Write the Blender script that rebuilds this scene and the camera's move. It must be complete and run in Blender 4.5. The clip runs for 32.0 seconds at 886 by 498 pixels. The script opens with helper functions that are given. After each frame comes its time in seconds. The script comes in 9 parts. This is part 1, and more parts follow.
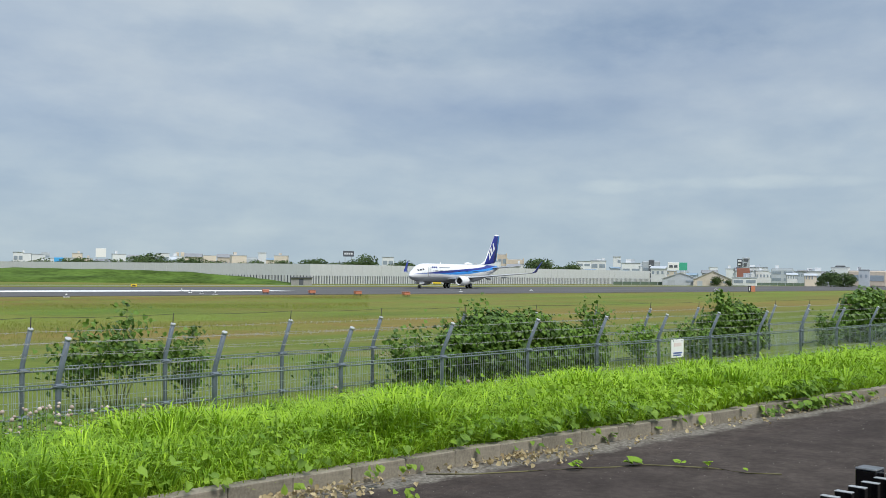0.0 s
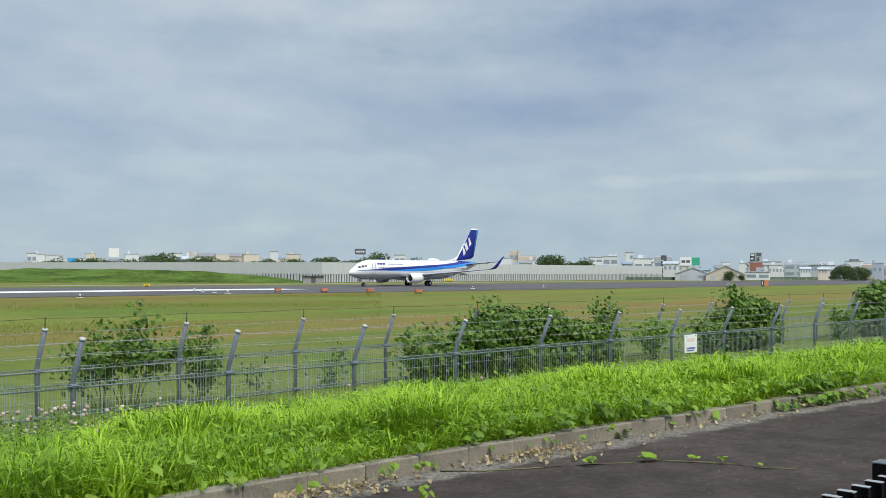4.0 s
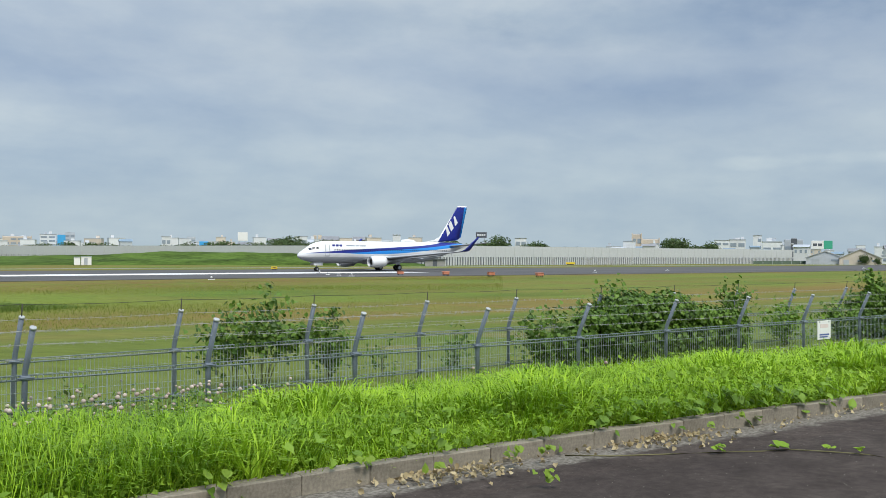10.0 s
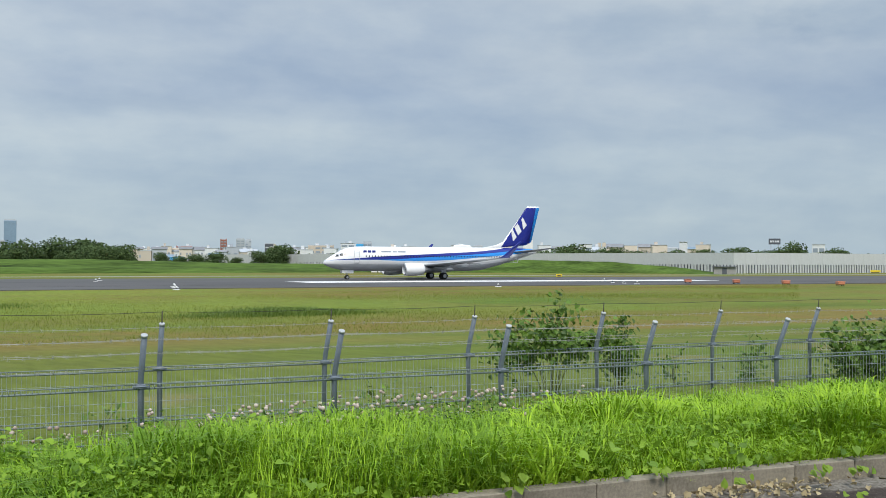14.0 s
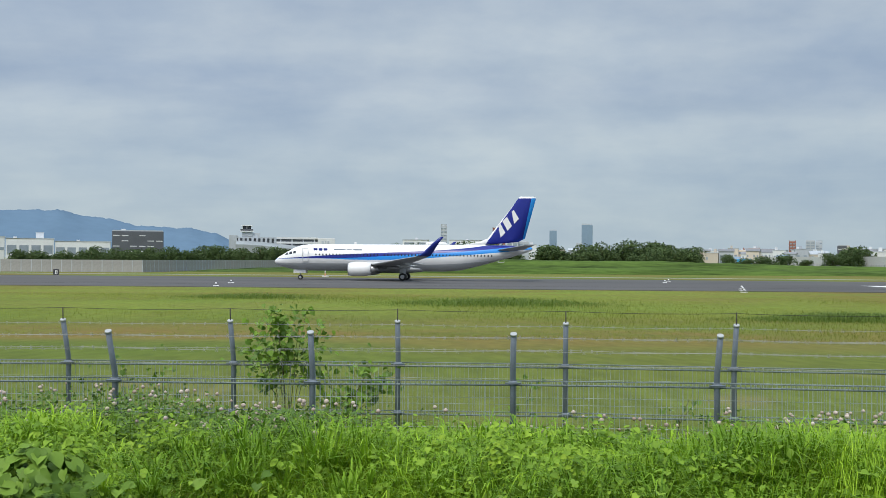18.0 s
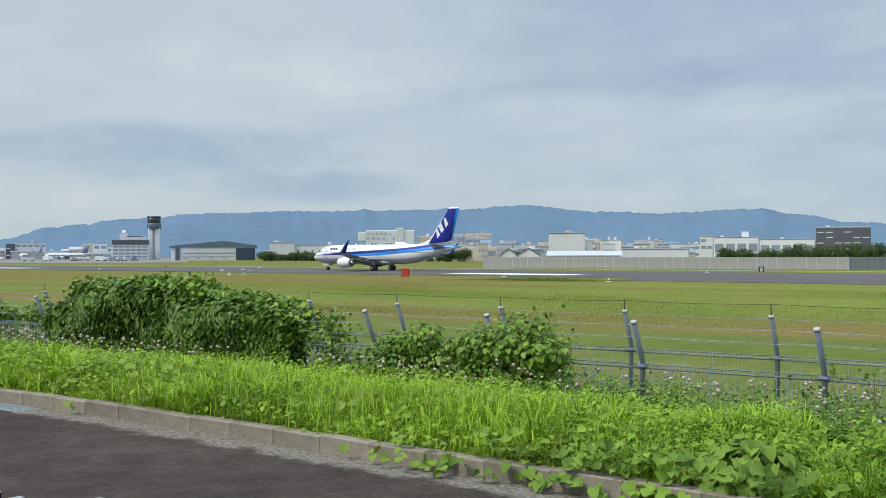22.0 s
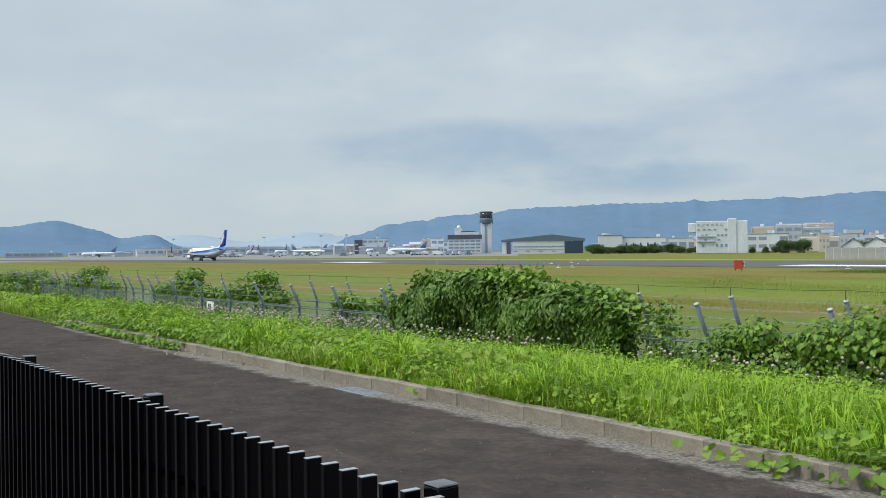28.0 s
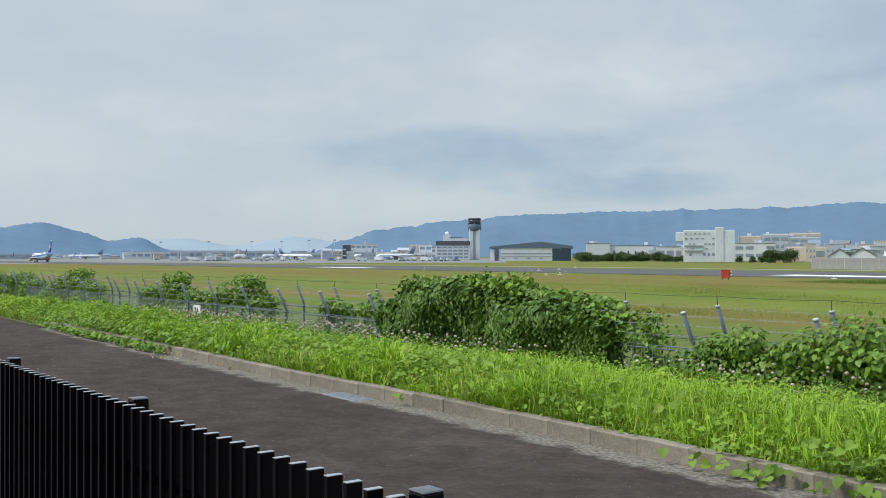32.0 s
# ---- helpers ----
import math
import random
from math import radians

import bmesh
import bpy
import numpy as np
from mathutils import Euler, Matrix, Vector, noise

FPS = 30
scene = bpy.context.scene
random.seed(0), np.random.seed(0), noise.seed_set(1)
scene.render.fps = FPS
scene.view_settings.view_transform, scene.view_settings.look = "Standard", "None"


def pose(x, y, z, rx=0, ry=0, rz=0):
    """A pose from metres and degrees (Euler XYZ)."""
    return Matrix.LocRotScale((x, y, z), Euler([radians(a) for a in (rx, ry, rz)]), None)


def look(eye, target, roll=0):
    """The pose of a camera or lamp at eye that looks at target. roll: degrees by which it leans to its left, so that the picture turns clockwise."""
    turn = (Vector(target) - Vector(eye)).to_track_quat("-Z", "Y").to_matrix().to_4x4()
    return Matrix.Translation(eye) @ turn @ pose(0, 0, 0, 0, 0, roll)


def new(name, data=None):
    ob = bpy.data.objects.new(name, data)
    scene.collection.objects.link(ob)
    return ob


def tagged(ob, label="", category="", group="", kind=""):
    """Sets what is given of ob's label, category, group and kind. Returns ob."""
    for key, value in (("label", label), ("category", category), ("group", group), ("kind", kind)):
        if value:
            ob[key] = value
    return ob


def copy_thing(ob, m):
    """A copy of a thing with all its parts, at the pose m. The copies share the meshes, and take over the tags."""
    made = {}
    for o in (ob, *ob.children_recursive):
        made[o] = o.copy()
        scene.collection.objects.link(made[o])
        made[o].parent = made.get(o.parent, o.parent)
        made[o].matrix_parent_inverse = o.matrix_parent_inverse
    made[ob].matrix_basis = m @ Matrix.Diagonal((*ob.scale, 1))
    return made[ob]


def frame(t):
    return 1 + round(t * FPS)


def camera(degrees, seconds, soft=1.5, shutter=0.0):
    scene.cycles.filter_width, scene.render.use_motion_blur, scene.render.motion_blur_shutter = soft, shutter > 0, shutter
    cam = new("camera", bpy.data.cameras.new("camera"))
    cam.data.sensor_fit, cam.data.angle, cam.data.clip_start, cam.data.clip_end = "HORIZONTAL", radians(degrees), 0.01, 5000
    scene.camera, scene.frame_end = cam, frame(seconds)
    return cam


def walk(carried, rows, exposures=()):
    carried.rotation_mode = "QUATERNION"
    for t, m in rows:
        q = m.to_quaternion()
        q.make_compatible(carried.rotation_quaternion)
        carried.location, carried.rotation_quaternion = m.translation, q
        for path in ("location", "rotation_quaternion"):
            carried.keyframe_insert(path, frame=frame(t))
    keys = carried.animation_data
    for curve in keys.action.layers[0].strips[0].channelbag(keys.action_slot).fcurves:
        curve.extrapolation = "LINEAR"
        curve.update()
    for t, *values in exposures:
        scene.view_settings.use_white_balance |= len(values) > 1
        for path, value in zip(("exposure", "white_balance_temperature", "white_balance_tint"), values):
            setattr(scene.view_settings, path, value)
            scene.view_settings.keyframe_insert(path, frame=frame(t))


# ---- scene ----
# ---- camera and its path ----
cam = camera(46.5, 32.0, soft=0.5)
EYE = 1.75
PATH = [
    (0.0, 0.222, 0.153, -55.40, 1.38, -0.72),
    (0.5, 0.222, 0.153, -55.37, 1.39, -0.49),
    (1.0, 0.222, 0.154, -55.28, 1.45, -0.40),
    (1.5, 0.222, 0.154, -55.20, 1.45, -0.25),
    (2.0, 0.221, 0.154, -55.12, 1.40, -0.25),
    (2.5, 0.221, 0.155, -55.05, 1.37, -0.24),
    (4.5, 0.220, 0.157, -54.55, 1.14, -0.21),
    (5.0, 0.219, 0.158, -54.28, 1.07, -0.18),
    (5.5, 0.218, 0.159, -53.92, 1.00, -0.12),
    (6.0, 0.217, 0.161, -53.48, 0.93, -0.09),
    (6.5, 0.215, 0.163, -52.95, 0.88, -0.19),
    (7.0, 0.214, 0.165, -52.39, 0.80, -0.26),
    (7.5, 0.212, 0.167, -51.84, 0.70, -0.30),
    (8.0, 0.211, 0.169, -51.30, 0.60, -0.36),
    (8.5, 0.209, 0.171, -50.69, 0.48, -0.33),
    (9.0, 0.207, 0.174, -49.92, 0.38, -0.30),
    (9.5, 0.204, 0.177, -49.00, 0.30, -0.28),
    (10.0, 0.201, 0.181, -48.03, 0.26, -0.28),
    (10.5, 0.198, 0.184, -47.03, 0.23, -0.21),
    (11.0, 0.194, 0.188, -45.94, 0.16, -0.16),
    (11.5, 0.190, 0.192, -44.60, 0.02, -0.28),
    (12.0, 0.183, 0.198, -42.79, 0.01, -0.44),
    (12.5, 0.175, 0.205, -40.48, 0.22, -0.37),
    (13.0, 0.166, 0.213, -37.91, 0.49, -0.19),
    (13.5, 0.156, 0.220, -35.28, 0.54, -0.17),
    (15.5, 0.080, 0.196, -22.22, 0.94, -0.29),
    (16.0, 0.059, 0.174, -18.79, 0.87, -0.34),
    (16.5, 0.040, 0.148, -15.24, 0.77, -0.42),
    (17.0, 0.023, 0.117, -11.14, 0.68, -0.33),
    (17.5, 0.009, 0.083, -6.52, 0.60, -0.31),
    (18.0, 0.002, 0.055, -1.61, 0.58, -0.41),
    (18.5, -0.002, 0.041, 3.41, 0.59, -0.63),
    (19.0, -0.006, 0.040, 8.31, 0.60, -0.91),
    (19.5, -0.009, 0.039, 13.15, 0.63, -0.80),
    (20.0, -0.012, 0.038, 18.09, 0.60, -0.55),
    (20.5, -0.016, 0.037, 23.11, 0.48, -0.26),
    (21.0, -0.019, 0.035, 27.87, 0.40, -0.08),
    (21.5, -0.021, 0.034, 32.23, 0.39, 0.19),
    (22.0, -0.024, 0.032, 36.09, 0.34, 0.12),
    (22.5, -0.025, 0.031, 39.39, 0.39, 0.53),
    (23.0, -0.027, 0.030, 42.39, 0.24, 0.40),
    (23.5, -0.028, 0.028, 45.01, 0.23, 0.92),
    (24.0, -0.029, 0.027, 47.29, 0.13, 0.93),
    (24.5, -0.030, 0.026, 49.10, 0.04, 0.82),
    (25.0, -0.031, 0.025, 50.49, -0.07, 0.89),
    (25.5, -0.031, 0.025, 51.59, -0.19, 0.93),
    (26.0, -0.032, 0.024, 52.50, -0.15, 1.06),
    (26.5, -0.032, 0.024, 53.19, -0.20, 0.83),
    (28.5, -0.032, 0.023, 54.30, 0.16, 0.66),
    (29.0, -0.032, 0.023, 54.31, 0.25, 0.50),
    (29.5, -0.032, 0.023, 54.13, 0.24, 0.56),
    (30.0, -0.032, 0.024, 53.94, 0.21, 0.46),
    (30.5, -0.032, 0.024, 53.80, 0.22, 0.38),
    (31.0, -0.032, 0.024, 53.73, 0.31, 0.36),
    (31.5, -0.032, 0.024, 53.65, 0.36, 0.21),
    (32.0, -0.032, 0.024, 53.50, 0.40, 0.08),
]
walk(cam, [(t, pose(x, y, EYE, 90 + pitch, roll, yaw)) for t, x, y, yaw, pitch, roll in PATH],
     exposures=((0.0, 0.0), (13.0, 0.0), (16.0, -0.10), (20.0, -0.10), (22.5, 0.0), (32.0, 0.0)))

# ---- world, sun ----
def make_world():
    w = bpy.data.worlds.new("overcast_sky")
    scene.world = w
    w.use_nodes = True
    nt = w.node_tree
    nt.nodes.clear()
    N, L = nt.nodes.new, nt.links.new
    out = N("ShaderNodeOutputWorld")
    bg = N("ShaderNodeBackground")
    sky = N("ShaderNodeTexSky")
    sky.sky_type = "NISHITA"
    sky.sun_disc = False
    sky.sun_elevation = radians(53)
    sky.sun_rotation = radians(-154)
    sky.air_density, sky.dust_density, sky.ozone_density = 1.0, 2.0, 1.5
    tc = N("ShaderNodeTexCoord")
    sep = N("ShaderNodeSeparateXYZ")
    L(tc.outputs["Generated"], sep.inputs[0])
    # cloud layer: direction projected onto a flat ceiling, stretched sideways
    zz = N("ShaderNodeMath"); zz.operation = "ADD"; zz.inputs[1].default_value = 0.12
    L(sep.outputs["Z"], zz.inputs[0])
    zc = N("ShaderNodeMath"); zc.operation = "MAXIMUM"; zc.inputs[1].default_value = 0.06
    L(zz.outputs[0], zc.inputs[0])
    dv = N("ShaderNodeVectorMath"); dv.operation = "DIVIDE"
    cmb = N("ShaderNodeCombineXYZ")
    for i in range(3):
        L(zc.outputs[0], cmb.inputs[i])
    L(tc.outputs["Generated"], dv.inputs[0]); L(cmb.outputs[0], dv.inputs[1])

    def cloud(scale, detail, rough, dist, off):
        m = N("ShaderNodeMapping")
        m.inputs["Location"].default_value = off
        m.inputs["Scale"].default_value = (1.0, 1.25, 0.0)
        L(dv.outputs[0], m.inputs["Vector"])
        n = N("ShaderNodeTexNoise")
        n.inputs["Scale"].default_value = scale
        n.inputs["Detail"].default_value = detail
        n.inputs["Roughness"].default_value = rough
        n.inputs["Distortion"].default_value = dist
        L(m.outputs[0], n.inputs["Vector"])
        return n.outputs["Fac"]
    big = cloud(0.55, 7, 0.50, 0.25, (2.1, 0.4, 0))
    fine = cloud(1.5, 6, 0.55, 0.2, (7.3, 3.1, 0))
    r1 = N("ShaderNodeValToRGB")
    r1.color_ramp.elements[0].position, r1.color_ramp.elements[0].color = 0.30, (0.285, 0.375, 0.535, 1)
    r1.color_ramp.elements[1].position, r1.color_ramp.elements[1].color = 0.72, (0.53, 0.60, 0.675, 1)
    L(big, r1.inputs[0])
    r2 = N("ShaderNodeValToRGB")
    r2.color_ramp.elements[0].position, r2.color_ramp.elements[0].color = 0.33, (0.955, 0.96, 0.975, 1)
    r2.color_ramp.elements[1].position, r2.color_ramp.elements[1].color = 0.72, (1.06, 1.05, 1.035, 1)
    L(fine, r2.inputs[0])
    mul = N("ShaderNodeMix"); mul.data_type = "RGBA"; mul.blend_type = "MULTIPLY"; mul.inputs["Factor"].default_value = 1
    L(r1.outputs[0], mul.inputs["A"]); L(r2.outputs[0], mul.inputs["B"])
    # clear haze towards the horizon
    hz = N("ShaderNodeMapRange")
    hz.inputs["From Min"].default_value, hz.inputs["From Max"].default_value = 0.0, 0.16
    hz.inputs["To Min"].default_value, hz.inputs["To Max"].default_value = 0.9, 0.0
    L(sep.outputs["Z"], hz.inputs["Value"])
    # the sky brightens towards the sun's side (-x)
    sx = N("ShaderNodeMapRange")
    sx.inputs["From Min"].default_value, sx.inputs["From Max"].default_value = -0.95, 0.9
    L(sep.outputs["X"], sx.inputs["Value"])
    hc = N("ShaderNodeMix"); hc.data_type = "RGBA"
    hc.inputs["A"].default_value = (0.475, 0.57, 0.632, 1)
    hc.inputs["B"].default_value = (0.425, 0.535, 0.635, 1)
    L(sx.outputs[0], hc.inputs["Factor"])
    hm = N("ShaderNodeMix"); hm.data_type = "RGBA"
    L(hz.outputs[0], hm.inputs["Factor"]); L(mul.outputs["Result"], hm.inputs["A"]); L(hc.outputs["Result"], hm.inputs["B"])
    side = N("ShaderNodeMix"); side.data_type = "RGBA"
    side.inputs["A"].default_value = (1.085, 1.078, 1.035, 1)
    side.inputs["B"].default_value = (0.935, 0.945, 0.915, 1)
    L(sx.outputs[0], side.inputs["Factor"])
    fin = N("ShaderNodeMix"); fin.data_type = "RGBA"; fin.blend_type = "MULTIPLY"; fin.inputs["Factor"].default_value = 1
    L(hm.outputs["Result"], fin.inputs["A"]); L(side.outputs["Result"], fin.inputs["B"])
    # an even bright overcast on the sun's side
    calm = N("ShaderNodeMapRange"); calm.interpolation_type = "SMOOTHSTEP"
    calm.inputs["From Min"].default_value, calm.inputs["From Max"].default_value = 0.36, 0.06
    calm.inputs["To Min"].default_value, calm.inputs["To Max"].default_value = 0.0, 0.65
    L(sx.outputs[0], calm.inputs["Value"])
    even = N("ShaderNodeMix"); even.data_type = "RGBA"
    even.inputs["B"].default_value = (0.495, 0.568, 0.618, 1)
    L(calm.outputs[0], even.inputs["Factor"]); L(fin.outputs["Result"], even.inputs["A"])
    fin = even
    # single cloud banks and wisps, by bearing and height, with frayed edges
    def deg(sock):
        n = N("ShaderNodeMath"); n.operation = "MULTIPLY"; n.inputs[1].default_value = 180 / math.pi
        L(sock, n.inputs[0])
        return n.outputs[0]

    def op(kind, a, c):
        n = N("ShaderNodeMath"); n.operation = kind
        for i, v in enumerate((a, c)):
            if isinstance(v, (int, float)):
                n.inputs[i].default_value = v
            else:
                L(v, n.inputs[i])
        return n.outputs[0]
    bearing = deg(op("ARCTAN2", op("MULTIPLY", sep.outputs["X"], -1.0), sep.outputs["Y"]))
    height = deg(op("ARCSINE", sep.outputs["Z"], 0.0))
    plan = N("ShaderNodeCombineXYZ")
    L(op("MULTIPLY", bearing, 0.20), plan.inputs[0]); L(op("MULTIPLY", height, 0.42), plan.inputs[1])
    fray = N("ShaderNodeTexNoise"); fray.inputs["Scale"].default_value = 0.9; fray.inputs["Detail"].default_value = 8; fray.inputs["Roughness"].default_value = 0.56
    L(plan.outputs[0], fray.inputs["Vector"])
    streak = N("ShaderNodeTexNoise"); streak.inputs["Scale"].default_value = 1.1; streak.inputs["Detail"].default_value = 7; streak.inputs["Roughness"].default_value = 0.55
    shift = N("ShaderNodeMapping"); shift.inputs["Location"].default_value = (4.2, 9.1, 0); shift.inputs["Scale"].default_value = (1.15, 1.1, 1)
    L(plan.outputs[0], shift.inputs["Vector"]); L(shift.outputs[0], streak.inputs["Vector"])
    warp = op("MULTIPLY", op("SUBTRACT", fray.outputs["Fac"], 0.5), 3.4)

    def bank(cover, az, el, wide, tall, tint, power):
        u = op("POWER", op("DIVIDE", op("SUBTRACT", bearing, az), wide), 2.0)
        v = op("POWER", op("DIVIDE", op("SUBTRACT", height, el), tall), 2.0)
        edge = N("ShaderNodeMapRange"); edge.interpolation_type = "SMOOTHSTEP"
        edge.inputs["From Min"].default_value, edge.inputs["From Max"].default_value = 1.6, -0.3
        edge.inputs["To Min"].default_value, edge.inputs["To Max"].default_value = 0.0, power
        L(op("ADD", op("ADD", u, v), warp), edge.inputs["Value"])
        x = N("ShaderNodeMix"); x.data_type = "RGBA"; x.blend_type = "MULTIPLY"
        x.inputs["B"].default_value = (*tint, 1)
        L(edge.outputs[0], x.inputs["Factor"]); L(cover, x.inputs["A"])
        return x.outputs["Result"]
    dark, pale, blue = (0.70, 0.77, 0.86), (1.22, 1.17, 1.09), (0.64, 0.765, 0.895)
    cover = fin.outputs["Result"]
    for az, el, wide, tall, tint, power in ((-61, 12.6, 11, 1.5, dark, 0.75), (-45, 12.4, 7, 1.3, dark, 0.55), (-62, 8.6, 6, 1.1, dark, 0.4), (-70, 13.6, 9, 1.6, dark, 0.6), (-72, 5.1, 6, 0.35, pale, 0.75), (-65, 4.9, 2, 0.35, pale, 0.6),
                                            (-76, 7.6, 5, 1.2, dark, 0.35), (-34, 8.6, 5, 0.7, pale, 0.45), (-48, 8.6, 8, 1.3, pale, 0.35), (-27, 13.0, 6, 1.4, pale, 0.35), (-27, 6.9, 5, 0.8, pale, 0.4), (-20, 10.2, 8, 0.9, dark, 0.3),
                                            (9, 11.5, 10, 1.5, pale, 0.35), (4, 9.0, 8, 1.4, pale, 0.3), (-6, 10.5, 6, 0.9, dark, 0.35), (-12, 8.2, 8, 0.8, dark, 0.3), (51, 5.2, 9, 1.7, blue, 0.8), (44, 3.8, 6, 0.9, blue, 0.75), (58, 3.0, 7, 1.3, pale, 0.4), (50, 9.5, 14, 2.2, pale, 0.5), (70, 12.5, 14, 2.4, pale, 0.45), (30, 7.8, 9, 1.1, pale, 0.25),
                                            (42, 10.5, 9, 2.2, pale, 0.35), (22, 9.5, 5, 1.2, dark, 0.3), (66, 11.5, 12, 1.4, dark, 0.12), (75, 6.0, 10, 2.6, pale, 0.45), (64, 8.0, 8, 1.6, pale, 0.35)):
        cover = bank(cover, az, el, wide, tall, tint, power)
    veil = N("ShaderNodeValToRGB")
    veil.color_ramp.elements[0].position, veil.color_ramp.elements[0].color = 0.36, (0.942, 0.957, 0.980, 1)
    veil.color_ramp.elements[1].position, veil.color_ramp.elements[1].color = 0.64, (1.06, 1.045, 1.024, 1)
    L(streak.outputs["Fac"], veil.inputs[0])
    fin = N("ShaderNodeMix"); fin.data_type = "RGBA"; fin.blend_type = "MULTIPLY"; fin.inputs["Factor"].default_value = 1
    thin = N("ShaderNodeMapRange")
    thin.inputs["From Max"].default_value, thin.inputs["To Min"].default_value = 0.4, 0.25
    L(sx.outputs[0], thin.inputs["Value"]); L(thin.outputs[0], fin.inputs["Factor"])
    L(cover, fin.inputs["A"]); L(veil.outputs[0], fin.inputs["B"])
    # a little of the clear sky shines through the cloud
    sk = N("ShaderNodeMix"); sk.data_type = "RGBA"; sk.blend_type = "ADD"; sk.inputs["Factor"].default_value = 1
    dim = N("ShaderNodeVectorMath"); dim.operation = "SCALE"; dim.inputs["Scale"].default_value = 0.012
    L(sky.outputs[0], dim.inputs[0])
    L(fin.outputs["Result"], sk.inputs["A"]); L(dim.outputs[0], sk.inputs["B"])
    # the cloud cover is thinner and brighter overhead
    up = N("ShaderNodeMapRange"); up.interpolation_type = "SMOOTHSTEP"
    up.inputs["From Min"].default_value, up.inputs["From Max"].default_value = 0.27, 0.95
    up.inputs["To Min"].default_value, up.inputs["To Max"].default_value = 1.0, 2.3
    L(sep.outputs["Z"], up.inputs["Value"])
    lift = N("ShaderNodeVectorMath"); lift.operation = "SCALE"
    L(sk.outputs["Result"], lift.inputs[0]); L(up.outputs[0], lift.inputs["Scale"])
    L(lift.outputs[0], bg.inputs["Color"])
    bg.inputs["Strength"].default_value = 1.0
    L(bg.outputs[0], out.inputs["Surface"])


make_world()
sun_data = bpy.data.lights.new("sun", "SUN")
sun_data.energy, sun_data.angle, sun_data.color = 2.75, radians(22), (1.0, 0.94, 0.84)
sun_ob = new("sun", sun_data)
sun_ob.matrix_world = look((-27, -55, 82), (0, 0, 0))

# ---- materials ----
def material(name, color, rough=0.8, metal=0.0, var=0.15, scale=4.0, fine=40.0, bump=0.0, bump_scale=60.0, stretch=(1, 1, 1),
             color2=None, coords="Object", rand=0.0, spec=0.5):
    """Principled surface with two scales of colour variation and fine relief."""
    m = bpy.data.materials.new(name)
    m.use_nodes = True
    nt = m.node_tree
    N, L = nt.nodes.new, nt.links.new
    b = nt.nodes["Principled BSDF"]
    b.inputs["Roughness"].default_value, b.inputs["Metallic"].default_value = rough, metal
    b.inputs["Specular IOR Level"].default_value = spec
    tc = N("ShaderNodeTexCoord")
    mp = N("ShaderNodeMapping")
    mp.inputs["Scale"].default_value = stretch
    L(tc.outputs[coords], mp.inputs["Vector"])
    n1 = N("ShaderNodeTexNoise"); n1.inputs["Scale"].default_value = scale; n1.inputs["Detail"].default_value = 5
    n2 = N("ShaderNodeTexNoise"); n2.inputs["Scale"].default_value = fine; n2.inputs["Detail"].default_value = 3
    L(mp.outputs[0], n1.inputs["Vector"]); L(mp.outputs[0], n2.inputs["Vector"])
    ad = N("ShaderNodeMath"); ad.operation = "MULTIPLY_ADD"; ad.inputs[1].default_value = 0.6
    half = N("ShaderNodeMath"); half.operation = "MULTIPLY"; half.inputs[1].default_value = 0.4
    L(n2.outputs["Fac"], half.inputs[0]); L(n1.outputs["Fac"], ad.inputs[0]); L(half.outputs[0], ad.inputs[2])
    fac = ad.outputs[0]
    if rand:
        oi = N("ShaderNodeObjectInfo")
        r = N("ShaderNodeMath"); r.operation = "MULTIPLY_ADD"; r.inputs[1].default_value = rand
        sh = N("ShaderNodeMath"); sh.operation = "SUBTRACT"; sh.inputs[1].default_value = rand / 2
        L(oi.outputs["Random"], r.inputs[0]); L(fac, sh.inputs[0]); L(sh.outputs[0], r.inputs[2])
        fac = r.outputs[0]
    ramp = N("ShaderNodeValToRGB")
    lo = [c * (1 - var) for c in color]
    hi = [min(1, c * (1 + var)) for c in (color2 or color)]
    ramp.color_ramp.elements[0].position, ramp.color_ramp.elements[0].color = 0.32, (*lo, 1)
    ramp.color_ramp.elements[1].position, ramp.color_ramp.elements[1].color = 0.68, (*hi, 1)
    L(fac, ramp.inputs[0]); L(ramp.outputs[0], b.inputs["Base Color"])
    if bump:
        n3 = N("ShaderNodeTexNoise"); n3.inputs["Scale"].default_value = bump_scale; n3.inputs["Detail"].default_value = 4
        L(mp.outputs[0], n3.inputs["Vector"])
        bp = N("ShaderNodeBump"); bp.inputs["Strength"].default_value = bump; bp.inputs["Distance"].default_value = 0.01
        L(n3.outputs["Fac"], bp.inputs["Height"]); L(bp.outputs[0], b.inputs["Normal"])
    return m


